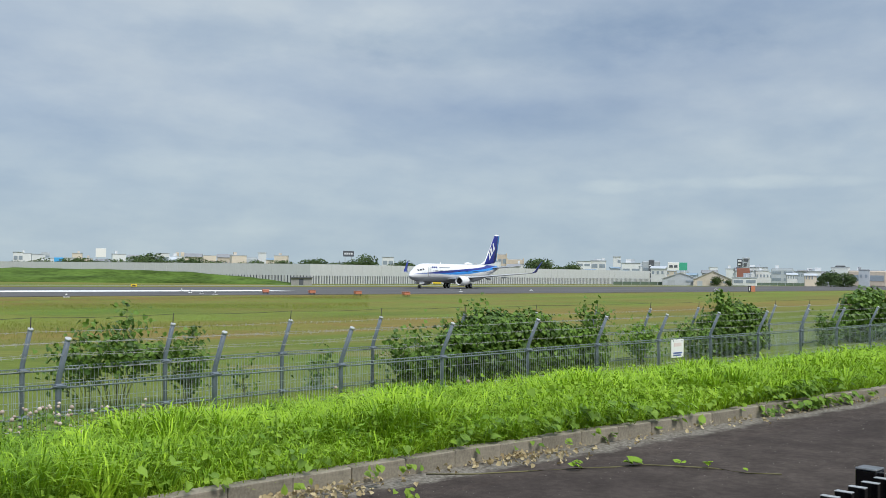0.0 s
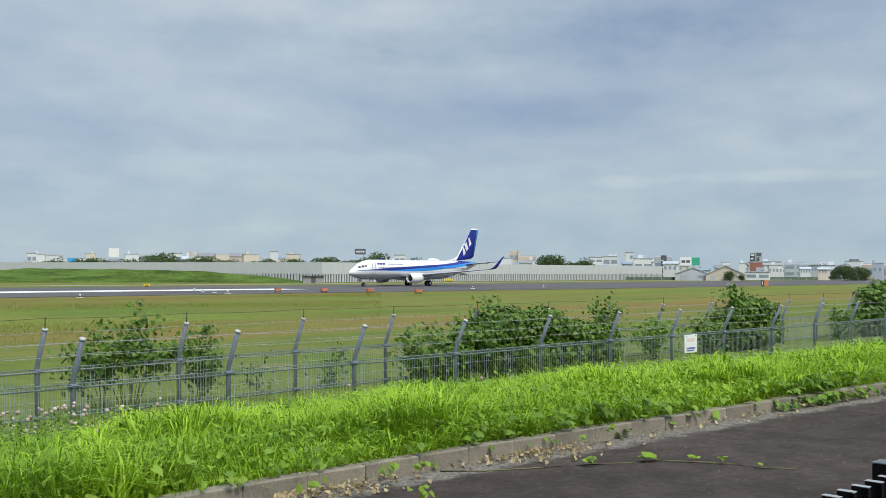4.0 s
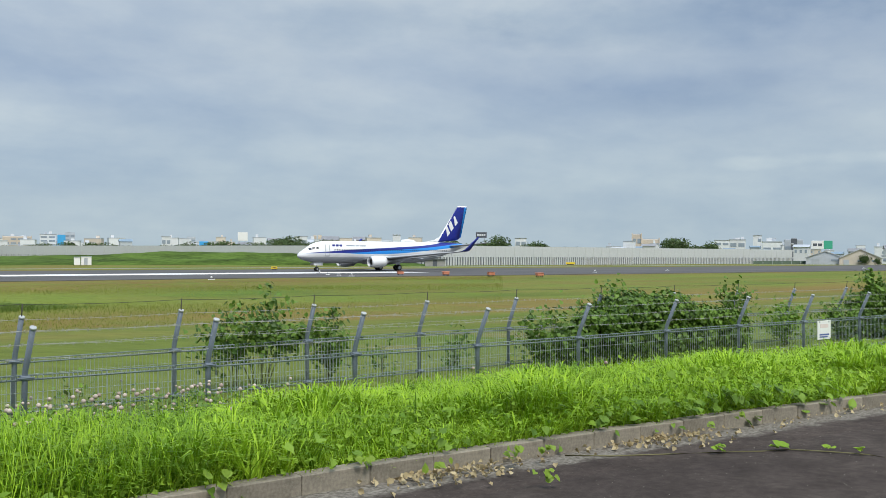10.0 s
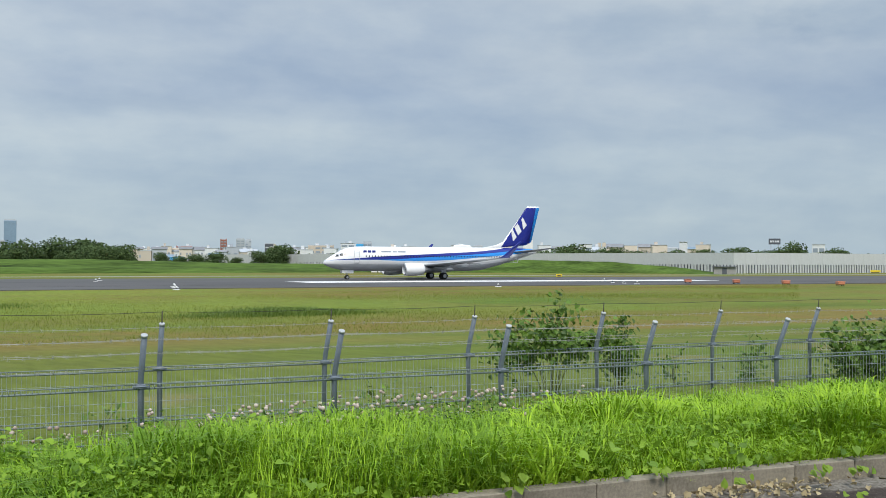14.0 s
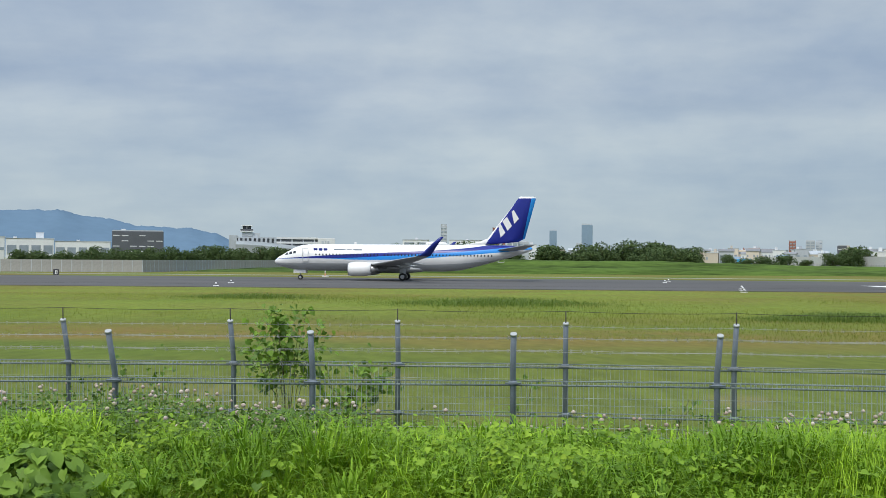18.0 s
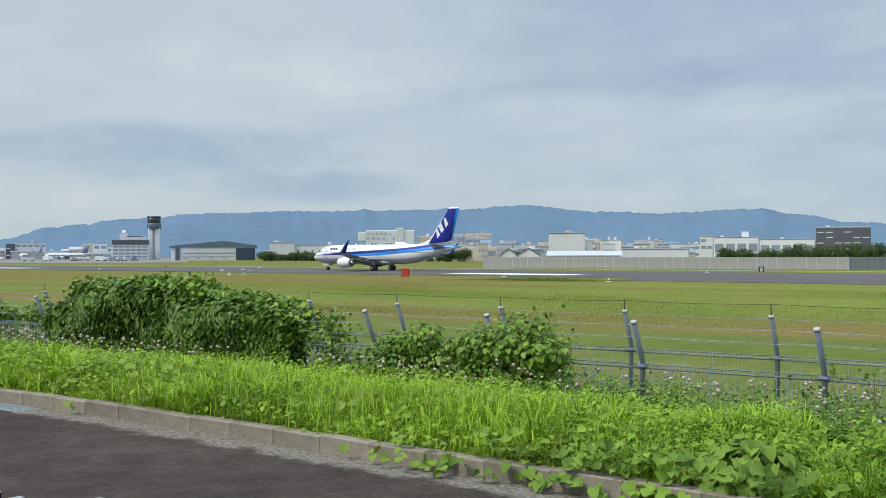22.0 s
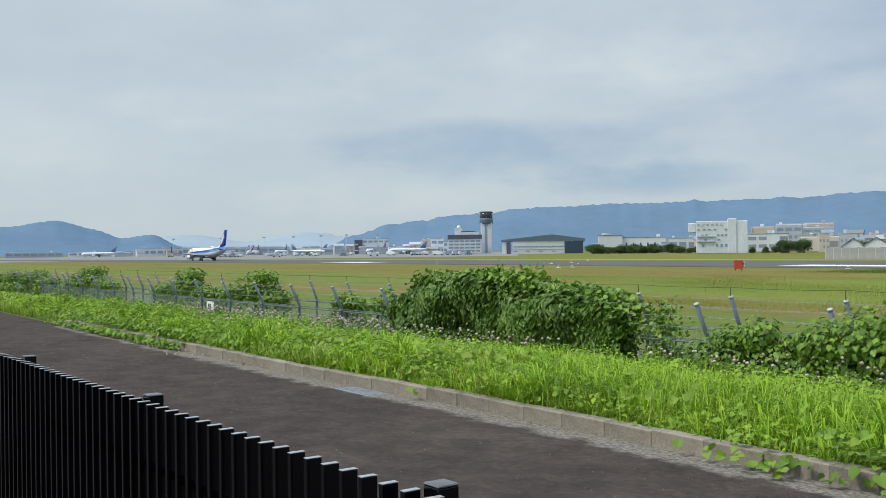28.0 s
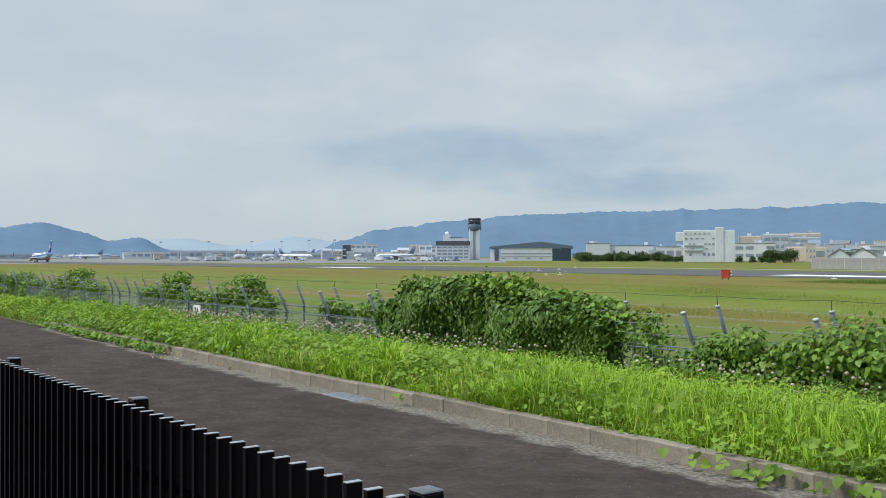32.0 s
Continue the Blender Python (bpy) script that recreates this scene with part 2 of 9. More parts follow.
def leaf_material(name, dark, light, trans=0.35, rough=0.45):
    m = bpy.data.materials.new(name)
    m.use_nodes = True
    nt = m.node_tree
    N, L = nt.nodes.new, nt.links.new
    b = nt.nodes["Principled BSDF"]
    b.inputs["Roughness"].default_value = rough
    b.inputs["Specular IOR Level"].default_value = 0.28
    g = N("ShaderNodeNewGeometry")
    tc = N("ShaderNodeTexCoord")
    nz = N("ShaderNodeTexNoise"); nz.inputs["Scale"].default_value = 0.7; nz.inputs["Detail"].default_value = 3
    L(tc.outputs["Object"], nz.inputs["Vector"])
    mx = N("ShaderNodeMath"); mx.operation = "MULTIPLY_ADD"; mx.inputs[1].default_value = 0.55
    ml = N("ShaderNodeMath"); ml.operation = "MULTIPLY_ADD"; ml.inputs[1].default_value = 0.9; ml.inputs[2].default_value = -0.2
    L(nz.outputs["Fac"], ml.inputs[0])
    L(g.outputs["Random Per Island"], mx.inputs[0]); L(ml.outputs[0], mx.inputs[2])
    ramp = N("ShaderNodeValToRGB")
    ramp.color_ramp.elements[0].position, ramp.color_ramp.elements[0].color = 0.15, (*dark, 1)
    ramp.color_ramp.elements[1].position, ramp.color_ramp.elements[1].color = 0.85, (*light, 1)
    L(mx.outputs[0], ramp.inputs[0]); L(ramp.outputs[0], b.inputs["Base Color"])
    tr = N("ShaderNodeBsdfTranslucent")
    L(ramp.outputs[0], tr.inputs["Color"])
    mix = N("ShaderNodeMixShader"); mix.inputs[0].default_value = trans
    L(b.outputs[0], mix.inputs[1]); L(tr.outputs[0], mix.inputs[2])
    L(mix.outputs[0], nt.nodes["Material Output"].inputs["Surface"])
    return m


def field_material():
    """Mown airfield grass: green, straw and rusty drifts in long bands."""
    m = bpy.data.materials.new("airfield_grass")
    m.use_nodes = True
    nt = m.node_tree
    N, L = nt.nodes.new, nt.links.new
    b = nt.nodes["Principled BSDF"]
    b.inputs["Roughness"].default_value = 0.95
    b.inputs["Specular IOR Level"].default_value = 0.15
    tc = N("ShaderNodeTexCoord")

    def noise_at(sx, sy, scale, detail=5, off=0.0):
        mp = N("ShaderNodeMapping"); mp.inputs["Scale"].default_value = (sx, sy, 1); mp.inputs["Location"].default_value = (off, off, 0)
        L(tc.outputs["Object"], mp.inputs["Vector"])
        n = N("ShaderNodeTexNoise"); n.inputs["Scale"].default_value = scale; n.inputs["Detail"].default_value = detail
        L(mp.outputs[0], n.inputs["Vector"])
        return n.outputs["Fac"]

    def ramp(fac, p0, c0, p1, c1):
        r = N("ShaderNodeValToRGB")
        r.color_ramp.elements[0].position, r.color_ramp.elements[0].color = p0, (*c0, 1)
        r.color_ramp.elements[1].position, r.color_ramp.elements[1].color = p1, (*c1, 1)
        L(fac, r.inputs[0])
        return r.outputs[0]

    def mixc(fac, a, bb, mode="MIX"):
        x = N("ShaderNodeMix"); x.data_type = "RGBA"; x.blend_type = mode
        if isinstance(fac, float):
            x.inputs["Factor"].default_value = fac
        else:
            L(fac, x.inputs["Factor"])
        for sock, v in (("A", a), ("B", bb)):
            if isinstance(v, tuple):
                x.inputs[sock].default_value = (*v, 1)
            else:
                L(v, x.inputs[sock])
        return x.outputs["Result"]
    green = ramp(noise_at(0.25, 1, 0.10), 0.35, (0.090, 0.140, 0.022), 0.65, (0.165, 0.230, 0.040))
    straw = ramp(noise_at(0.7, 0.7, 0.11, 9, 31), 0.34, (0, 0, 0), 0.70, (0.9, 0.9, 0.9))
    c = mixc(straw, green, (0.190, 0.168, 0.045))
    rust = ramp(noise_at(0.6, 0.7, 0.07, 9, 77), 0.45, (0, 0, 0), 0.72, (0.85, 0.85, 0.85))
    c = mixc(rust, c, (0.195, 0.145, 0.045))
    # strips mown at different times: short green by the fence, a rusty seeded strip, then longer grass
    sp = N("ShaderNodeSeparateXYZ")
    L(tc.outputs["Object"], sp.inputs[0])

    def strip(y0, y1, soft, wob, off):
        w = N("ShaderNodeMath"); w.operation = "MULTIPLY_ADD"; w.inputs[1].default_value = wob
        L(noise_at(0.55, 1, 0.10, 9, off), w.inputs[0]); L(sp.outputs["Y"], w.inputs[2])
        out = []
        for a, b, u, v in ((y0, y0 + soft, 0, 1), (y1 - soft, y1, 1, 0)):
            r = N("ShaderNodeMapRange"); r.interpolation_type = "SMOOTHSTEP"
            r.inputs["From Min"].default_value, r.inputs["From Max"].default_value = a + wob / 2, b + wob / 2
            r.inputs["To Min"].default_value, r.inputs["To Max"].default_value = u, v
            L(w.outputs[0], r.inputs["Value"])
            out.append(r.outputs[0])
        m2 = N("ShaderNodeMath"); m2.operation = "MULTIPLY"
        L(out[0], m2.inputs[0]); L(out[1], m2.inputs[1])
        return m2.outputs[0]

    def scaled(fac, k, tex=None):
        m3 = N("ShaderNodeMath"); m3.operation = "MULTIPLY"; m3.inputs[1].default_value = k
        L(fac, m3.inputs[0])
        if tex is None:
            return m3.outputs[0]
        m4 = N("ShaderNodeMath"); m4.operation = "MULTIPLY"
        L(m3.outputs[0], m4.inputs[0]); L(tex, m4.inputs[1])
        return m4.outputs[0]
    spots = ramp(noise_at(0.8, 0.6, 0.30, 8, 13), 0.38, (0.15, 0.15, 0.15), 0.62, (1, 1, 1))
    c = mixc(scaled(strip(-10, 34, 10, 16, 3), 0.65), c, (0.110, 0.160, 0.024))
    c = mixc(scaled(strip(10, 27, 5, 8, 91), 0.45, ramp(noise_at(0.9, 0.6, 0.42, 7, 63), 0.57, (0, 0, 0), 0.68, (1, 1, 1))), c, (0.250, 0.195, 0.105))
    c = mixc(scaled(strip(28, 50, 9, 24, 21), 0.9, spots), c, (0.215, 0.150, 0.046))
    c = mixc(scaled(strip(78, 128, 16, 36, 41), 0.75, spots), c, (0.195, 0.128, 0.040))
    c = mixc(scaled(strip(44, 88, 12, 26, 57), 0.42, ramp(noise_at(0.8, 0.6, 0.20, 8, 19), 0.42, (0, 0, 0), 0.62, (1, 1, 1))), c, (0.130, 0.215, 0.030))
    # lusher grass in the middle of the unmown strip
    ends = []
    for a, b2 in ((-80, -30), (54, 22)):
        q = N("ShaderNodeMapRange"); q.interpolation_type = "SMOOTHSTEP"
        q.inputs["From Min"].default_value, q.inputs["From Max"].default_value = a, b2
        L(sp.outputs["X"], q.inputs["Value"])
        ends.append(q.outputs[0])
    lush = scaled(scaled(strip(50, 122, 12, 30, 29), 1.0, ends[0]), 0.75, ends[1])
    c = mixc(scaled(lush, 1.0, ramp(noise_at(0.5, 0.8, 0.16, 9, 47), 0.34, (0.3, 0.3, 0.3), 0.58, (1, 1, 1))), c, (0.185, 0.245, 0.036))
    fine = ramp(noise_at(1.7, 0.4, 1.6, 9, 5), 0.30, (0.73, 0.745, 0.70), 0.70, (1.07, 1.05, 1.00))
    c = mixc(1.0, c, fine, "MULTIPLY")
    L(c, b.inputs["Base Color"])
    bp = N("ShaderNodeBump"); bp.inputs["Strength"].default_value = 0.6; bp.inputs["Distance"].default_value = 0.15
    L(noise_at(1, 1, 4.0, 8, 9), bp.inputs["Height"]); L(bp.outputs[0], b.inputs["Normal"])
    return m


def asphalt_material():
    """Worn asphalt: faint broad stains, fine dark aggregate, scattered pale stone chips."""
    m = bpy.data.materials.new("asphalt_road")
    m.use_nodes = True
    nt = m.node_tree
    N, L = nt.nodes.new, nt.links.new
    b = nt.nodes["Principled BSDF"]
    b.inputs["Roughness"].default_value = 0.93
    b.inputs["Specular IOR Level"].default_value = 0.06
    tc = N("ShaderNodeTexCoord")

    def ramp(src, p0, c0, p1, c1):
        r = N("ShaderNodeValToRGB")
        r.color_ramp.elements[0].position, r.color_ramp.elements[0].color = p0, (*c0, 1)
        r.color_ramp.elements[1].position, r.color_ramp.elements[1].color = p1, (*c1, 1)
        L(src, r.inputs[0])
        return r.outputs[0]

    def grain(scale, detail):
        n = N("ShaderNodeTexNoise"); n.inputs["Scale"].default_value = scale; n.inputs["Detail"].default_value = detail
        L(tc.outputs["Object"], n.inputs["Vector"])
        return n.outputs["Fac"]

    def mul(a, c):
        x = N("ShaderNodeMix"); x.data_type = "RGBA"; x.blend_type = "MULTIPLY"; x.inputs["Factor"].default_value = 1
        L(a, x.inputs["A"]); L(c, x.inputs["B"])
        return x.outputs["Result"]
    c = ramp(grain(0.55, 7), 0.35, (0.049, 0.040, 0.036), 0.65, (0.069, 0.057, 0.050))
    c = mul(c, ramp(grain(90, 4), 0.30, (0.75, 0.75, 0.75), 0.70, (1.3, 1.3, 1.3)))
    c = mul(c, ramp(grain(2.6, 6), 0.36, (0.80, 0.80, 0.80), 0.64, (1.12, 1.12, 1.12)))
    c = mul(c, ramp(grain(13, 5), 0.36, (0.84, 0.84, 0.84), 0.64, (1.12, 1.12, 1.12)))
    v = N("ShaderNodeTexVoronoi"); v.inputs["Scale"].default_value = 22
    L(tc.outputs["Object"], v.inputs["Vector"])
    chips = ramp(v.outputs["Distance"], 0.05, (1, 1, 1), 0.10, (0, 0, 0))
    mx = N("ShaderNodeMix"); mx.data_type = "RGBA"; mx.inputs["B"].default_value = (0.15, 0.14, 0.13, 1)
    L(chips, mx.inputs["Factor"]); L(c, mx.inputs["A"])
    L(mx.outputs["Result"], b.inputs["Base Color"])
    bp = N("ShaderNodeBump"); bp.inputs["Strength"].default_value = 0.3; bp.inputs["Distance"].default_value = 0.006
    L(grain(140, 3), bp.inputs["Height"]); L(bp.outputs[0], b.inputs["Normal"])
    return m


M_FIELD = field_material()
M_ASPHALT = asphalt_material()
M_RUNWAY = material("runway_asphalt", (0.078, 0.075, 0.074), 0.9, var=0.30, scale=0.12, fine=1.5, stretch=(0.25, 1, 1))
M_SHOULDER = material("pale_concrete_strip", (0.30, 0.31, 0.28), 0.9, var=0.15, scale=0.2, fine=3)
M_PAINT = material("runway_paint", (0.75, 0.75, 0.74), 0.7, var=0.08, scale=0.5, fine=6)
M_KERB = material("kerb_concrete", (0.255, 0.228, 0.178), 0.92, var=0.42, scale=3, fine=38, bump=0.4, bump_scale=120, rand=0.12)
M_GALV = material("galvanised_steel", (0.15, 0.182, 0.225), 0.55, 0.2, var=0.22, scale=6, fine=60)
M_WIRE = material("galvanised_wire", (0.36, 0.42, 0.425), 0.6, 0.0, var=0.1)
M_RAIL = material("galvanised_rail", (0.18, 0.225, 0.235), 0.6, 0.1, var=0.2, scale=6)
M_BARB = material("weathered_barbed_wire", (0.36, 0.365, 0.36), 0.7, 0.0, var=0.2)
M_DARKWIRE = material("dark_wire", (0.05, 0.045, 0.04), 0.7, var=0.2)
M_CAP = material("pale_post_cap", (0.40, 0.42, 0.44), 0.6, var=0.12)
M_BLACK = material("black_painted_metal", (0.003, 0.003, 0.004), 0.14, 0.0, var=0.2, scale=3, spec=0.30)
# sky sheen on the black picket tops, painted as a pale grey
M_PICKETSHEEN = material("picket_top_sky_sheen", (0.30, 0.31, 0.32), 0.4, 0.0, var=0.2, scale=20)
# sky reflection on the black post tops, put into a lighter grey
M_POSTSHEEN = material("post_top_sky_sheen", (0.10, 0.108, 0.115), 0.45, 0.0, var=0.2, scale=20)
M_WHITE = material("white_paint", (0.78, 0.79, 0.80), 0.35, var=0.03, scale=1)
M_BELLY = material("pale_grey_paint", (0.50, 0.52, 0.54), 0.4, var=0.05, scale=1)
M_NAVY = material("navy_blue_paint", (0.010, 0.022, 0.22), 0.3, var=0.08, scale=1)
M_SKYBLUE = material("light_blue_paint", (0.02, 0.22, 0.72), 0.3, var=0.06, scale=1)
M_TYRE = material("black_rubber", (0.02, 0.02, 0.02), 0.85, var=0.2)
M_METAL = material("bare_metal", (0.45, 0.46, 0.48), 0.35, 0.7, var=0.1)
M_WINGGREY = material("wing_grey_paint", (0.36, 0.38, 0.41), 0.4, var=0.08, scale=0.6)
M_GLASSDARK = material("dark_window_glass", (0.03, 0.035, 0.045), 0.15, var=0.1)
# distance haze is painted into both ridge colours as blue and paleness
M_MOUNT = material("hazed_wooded_ridge", (0.122, 0.192, 0.272), 1.0, var=0.08, scale=0.006, fine=0.03, spec=0.0)
M_MOUNT_FAR = material("hazed_far_ridge", (0.285, 0.352, 0.40), 1.0, var=0.05, scale=0.004, fine=0.02, spec=0.0)
M_WALLWHITE = material("white_barrier_panels", (0.50, 0.52, 0.53), 0.7, var=0.12, scale=0.3, fine=2.5)
M_CONC = material("grey_concrete_wall", (0.32, 0.318, 0.31), 0.9, var=0.2, scale=0.3, fine=3)
M_BLDWHITE = material("white_render", (0.66, 0.685, 0.715), 0.8, var=0.10, scale=0.1, fine=1, rand=0.25)
M_BLDGREY = material("grey_cladding", (0.42, 0.46, 0.51), 0.8, var=0.12, scale=0.1, fine=1, rand=0.4)
M_BLDTAN = material("tan_render", (0.55, 0.48, 0.41), 0.85, var=0.12, scale=0.1, fine=1, rand=0.4)
M_BLDBROWN = material("red_brown_cladding", (0.30, 0.13, 0.10), 0.85, var=0.12, scale=0.1, fine=1)
# dark cladding; also painted shade in slots, recesses and open decks
M_BLDDARK = material("dark_cladding_and_shade", (0.09, 0.10, 0.12), 0.7, var=0.15, scale=0.1, fine=1)
# pale blue-grey: haze over the far windows is put into the colour
M_WINDOW = material("hazed_window_band", (0.25, 0.30, 0.36), 0.3, var=0.2, scale=0.2, fine=2)
M_ORANGE = material("orange_board_paint", (0.58, 0.22, 0.13), 0.6, var=0.12, scale=1)
M_RED = material("red_box_paint", (0.50, 0.06, 0.03), 0.6, var=0.15, scale=2)
M_YELLOW = material("yellow_sign_paint", (0.75, 0.55, 0.03), 0.6, var=0.1)
M_BLUESIGN = material("bright_blue_cladding", (0.05, 0.35, 0.70), 0.6, var=0.08)
M_GREENSIGN = material("green_sign_paint", (0.05, 0.38, 0.25), 0.6, var=0.08)
M_SIGNWHITE = material("white_sign_plate", (0.80, 0.80, 0.80), 0.5, var=0.04)
M_SIGNDARK = material("dark_sign_print", (0.04, 0.04, 0.05), 0.6, var=0.1)
M_BERM = material("grassy_bank", (0.040, 0.072, 0.016), 0.95, var=0.55, scale=0.14, fine=1.0, stretch=(0.3, 1, 6), color2=(0.072, 0.118, 0.024), spec=0.1)
M_GRASS = leaf_material("lush_verge_grass", (0.17, 0.32, 0.012), (0.38, 0.58, 0.035), trans=0.24, rough=0.6)
M_WEED = leaf_material("broad_weed_leaf", (0.10, 0.205, 0.016), (0.29, 0.45, 0.042), trans=0.26, rough=0.65)
M_VINE = leaf_material("climbing_vine_leaf", (0.050, 0.108, 0.013), (0.215, 0.36, 0.040), trans=0.20)
# leaf of the dark shrubs; on the hedge it paints in shade
M_THICKET = leaf_material("dark_shrub_and_shade_leaf", (0.036, 0.082, 0.012), (0.145, 0.255, 0.032), trans=0.18)
M_NET = material("dark_green_netting", (0.09, 0.13, 0.10), 0.9, var=0.2, scale=0.3, fine=3)
M_APRON = material("apron_concrete", (0.19, 0.195, 0.185), 0.9, var=0.15, scale=0.05, fine=1)
M_FARLEAF = leaf_material("far_tree_leaf", (0.040, 0.072, 0.026), (0.095, 0.145, 0.050), trans=0.15, rough=0.9)
M_DRY = leaf_material("dry_dead_leaf", (0.24, 0.18, 0.085), (0.56, 0.47, 0.28), trans=0.2)
M_REED = leaf_material("tall_field_grass", (0.085, 0.145, 0.022), (0.19, 0.27, 0.05), trans=0.45)
M_FLOWER = leaf_material("pinkish_clover_flower", (0.38, 0.28, 0.25), (0.68, 0.58, 0.53), trans=0.2, rough=0.9)
# soil and thatch, kept dark so gaps between the blades read as shade
M_SOIL = material("soil_thatch_and_gap_shade", (0.035, 0.040, 0.015), 0.95, var=0.4, scale=3, fine=30)
M_STEM = material("woody_stem", (0.12, 0.11, 0.05), 0.9, var=0.2)
M_DRAIN = material("pale_steel_grating", (0.22, 0.245, 0.265), 0.6, 0.2, var=0.2, scale=6)

# ---- mesh helpers ----
def link_mesh(name, bm, mat, parent=None, label="", smooth=False):
    me = bpy.data.meshes.new(name)
    if smooth:
        for f in bm.faces:
            f.smooth = True
    bm.to_mesh(me)
    bm.free()
    mats = mat if isinstance(mat, (list, tuple)) else [mat]
    for m in mats:
        me.materials.append(m)
    ob = new(name, me)
    if parent is not None:
        ob.parent = parent
    if label:
        ob["label"] = label
    return ob


def part(name, bm, mat, parent, label="", smooth=False):
    return link_mesh(name, bm, mat, parent, label, smooth)


def thing(name, loc, label, category, group="", kind="", rz=0.0):
    e = new(name)
    e.empty_display_size = 0.2
    e.matrix_basis = pose(*loc, 0, 0, rz)
    return tagged(e, label, category, group, kind)


def box(bm, x0, x1, y0, y1, z0, z1, bevel=0.0, mi=0):
    r = bmesh.ops.create_cube(bm, size=1.0)
    for v in r["verts"]:
        v.co = Vector(((x0 + x1) / 2 + v.co.x * (x1 - x0), (y0 + y1) / 2 + v.co.y * (y1 - y0), (z0 + z1) / 2 + v.co.z * (z1 - z0)))
    fs = {f for v in r["verts"] for f in v.link_faces}
    for f in fs:
        f.material_index = mi
    if bevel:
        es = list({e for v in r["verts"] for e in v.link_edges})
        bmesh.ops.bevel(bm, geom=es, offset=bevel, segments=1, affect="EDGES")
    return bm


def boxm(*a, bevel=0.0):
    return box(bmesh.new(), *a, bevel=bevel)


def tube(bm, pts, radii, n=8, caps=True, mi=0):
    """A round tube along points, with a radius at each."""
    if not isinstance(radii, (list, tuple)):
        radii = [radii] * len(pts)
    pts = [Vector(p) for p in pts]
    rings = []
    for i, p in enumerate(pts):
        d = (pts[min(i + 1, len(pts) - 1)] - pts[max(i - 1, 0)]).normalized()
        a = d.orthogonal().normalized() if abs(d.z) < 0.9 else Vector((1, 0, 0))
        a = (a - a.dot(d) * d).normalized()
        b = d.cross(a)
        rings.append([bm.verts.new(p + radii[i] * (math.cos(2 * math.pi * k / n) * a + math.sin(2 * math.pi * k / n) * b)) for k in range(n)])
    for r0, r1 in zip(rings, rings[1:]):
        # match ring starts to avoid twists
        k0 = min(range(n), key=lambda k: (r1[k].co - r0[0].co).length)
        for k in range(n):
            f = bm.faces.new((r0[k], r0[(k + 1) % n], r1[(k + 1 + k0) % n], r1[(k + k0) % n]))
            f.material_index = mi
            f.smooth = True
        r1[:] = r1[k0:] + r1[:k0]
    if caps:
        for r in (rings[0][::-1], rings[-1]):
            f = bm.faces.new(r)
            f.material_index = mi
    return bm


def arrays(name, verts, faces, mat, parent=None, smooth=False):
    """A mesh straight from arrays, for very many small leaves and blades (all faces with the same count of corners)."""
    me = bpy.data.meshes.new(name)
    verts = np.asarray(verts, dtype=np.float32).reshape(-1, 3)
    faces = np.asarray(faces, dtype=np.int32)
    k = faces.shape[1]
    me.vertices.add(len(verts))
    me.vertices.foreach_set("co", verts.ravel())
    me.loops.add(faces.size)
    me.loops.foreach_set("vertex_index", faces.ravel())
    me.polygons.add(len(faces))
    me.polygons.foreach_set("loop_start", np.arange(len(faces), dtype=np.int32) * k)
    me.update(calc_edges=True)
    me.validate()
    me.materials.append(mat)
    ob = new(name, me)
    if parent is not None:
        ob.parent = parent
    return ob


def smoothstep(a, b, v):
    k = np.clip((v - a) / (b - a), 0, 1)
    return k * k * (3 - 2 * k)


FIELD = -1.45


def kerb_y(x):
    """The line of the kerb's road side: straight to the one side, curving towards the road at the other."""
    u = np.clip(x + 2.0, 0.0, 11.0)
    return np.where(x < -2.0, 6.45 - 0.034 * x, 6.518 - 0.034 * u - 0.00845 * u * u - 0.222 * np.maximum(x - 9.0, 0.0)) - 0.09 * smoothstep(-1.5, 4.5, x) + 0.12 * smoothstep(-13.0, -9.0, x)


def ground_z(x, y):
    """Height of the ground: level verge, then a gentle fall to the airfield."""
    d = y - kerb_y(x)
    fall = 0.25 + 0.12 * np.exp(-((x - 1.5) / 4.0) ** 2)
    z = 0.10 * smoothstep(0.15, 0.9, d) - fall * smoothstep(1.0, 3.9, d)
    z = z + (FIELD + fall - 0.10) * smoothstep(5.0, 46.0, d)
    return z

# ---- ground, road, runway ----
def make_ground():
    xs = np.unique(np.concatenate([np.linspace(-4600, -400, 22), np.linspace(-400, -40, 37), np.linspace(-40, 40, 81), np.linspace(40, 400, 37), np.linspace(400, 4600, 22)]))
    ys = np.unique(np.concatenate([np.linspace(-4600, -40, 16), np.linspace(-40, 0, 9), np.linspace(0, 20, 61), np.linspace(20, 80, 41), np.linspace(80, 400, 33), np.linspace(400, 4600, 22)]))
    X, Y = np.meshgrid(xs, ys)
    Z = ground_z(X, Y) - 0.006
    n, m = X.shape
    idx = np.arange(n * m).reshape(n, m)
    f = np.stack([idx[:-1, :-1], idx[:-1, 1:], idx[1:, 1:], idx[1:, :-1]], -1).reshape(-1, 4)
    ob = arrays("ground", np.stack([X, Y, Z], -1), f, M_FIELD)
    tagged(ob, "mown airfield grass in green, straw and rusty patches", "ground", kind="structure")


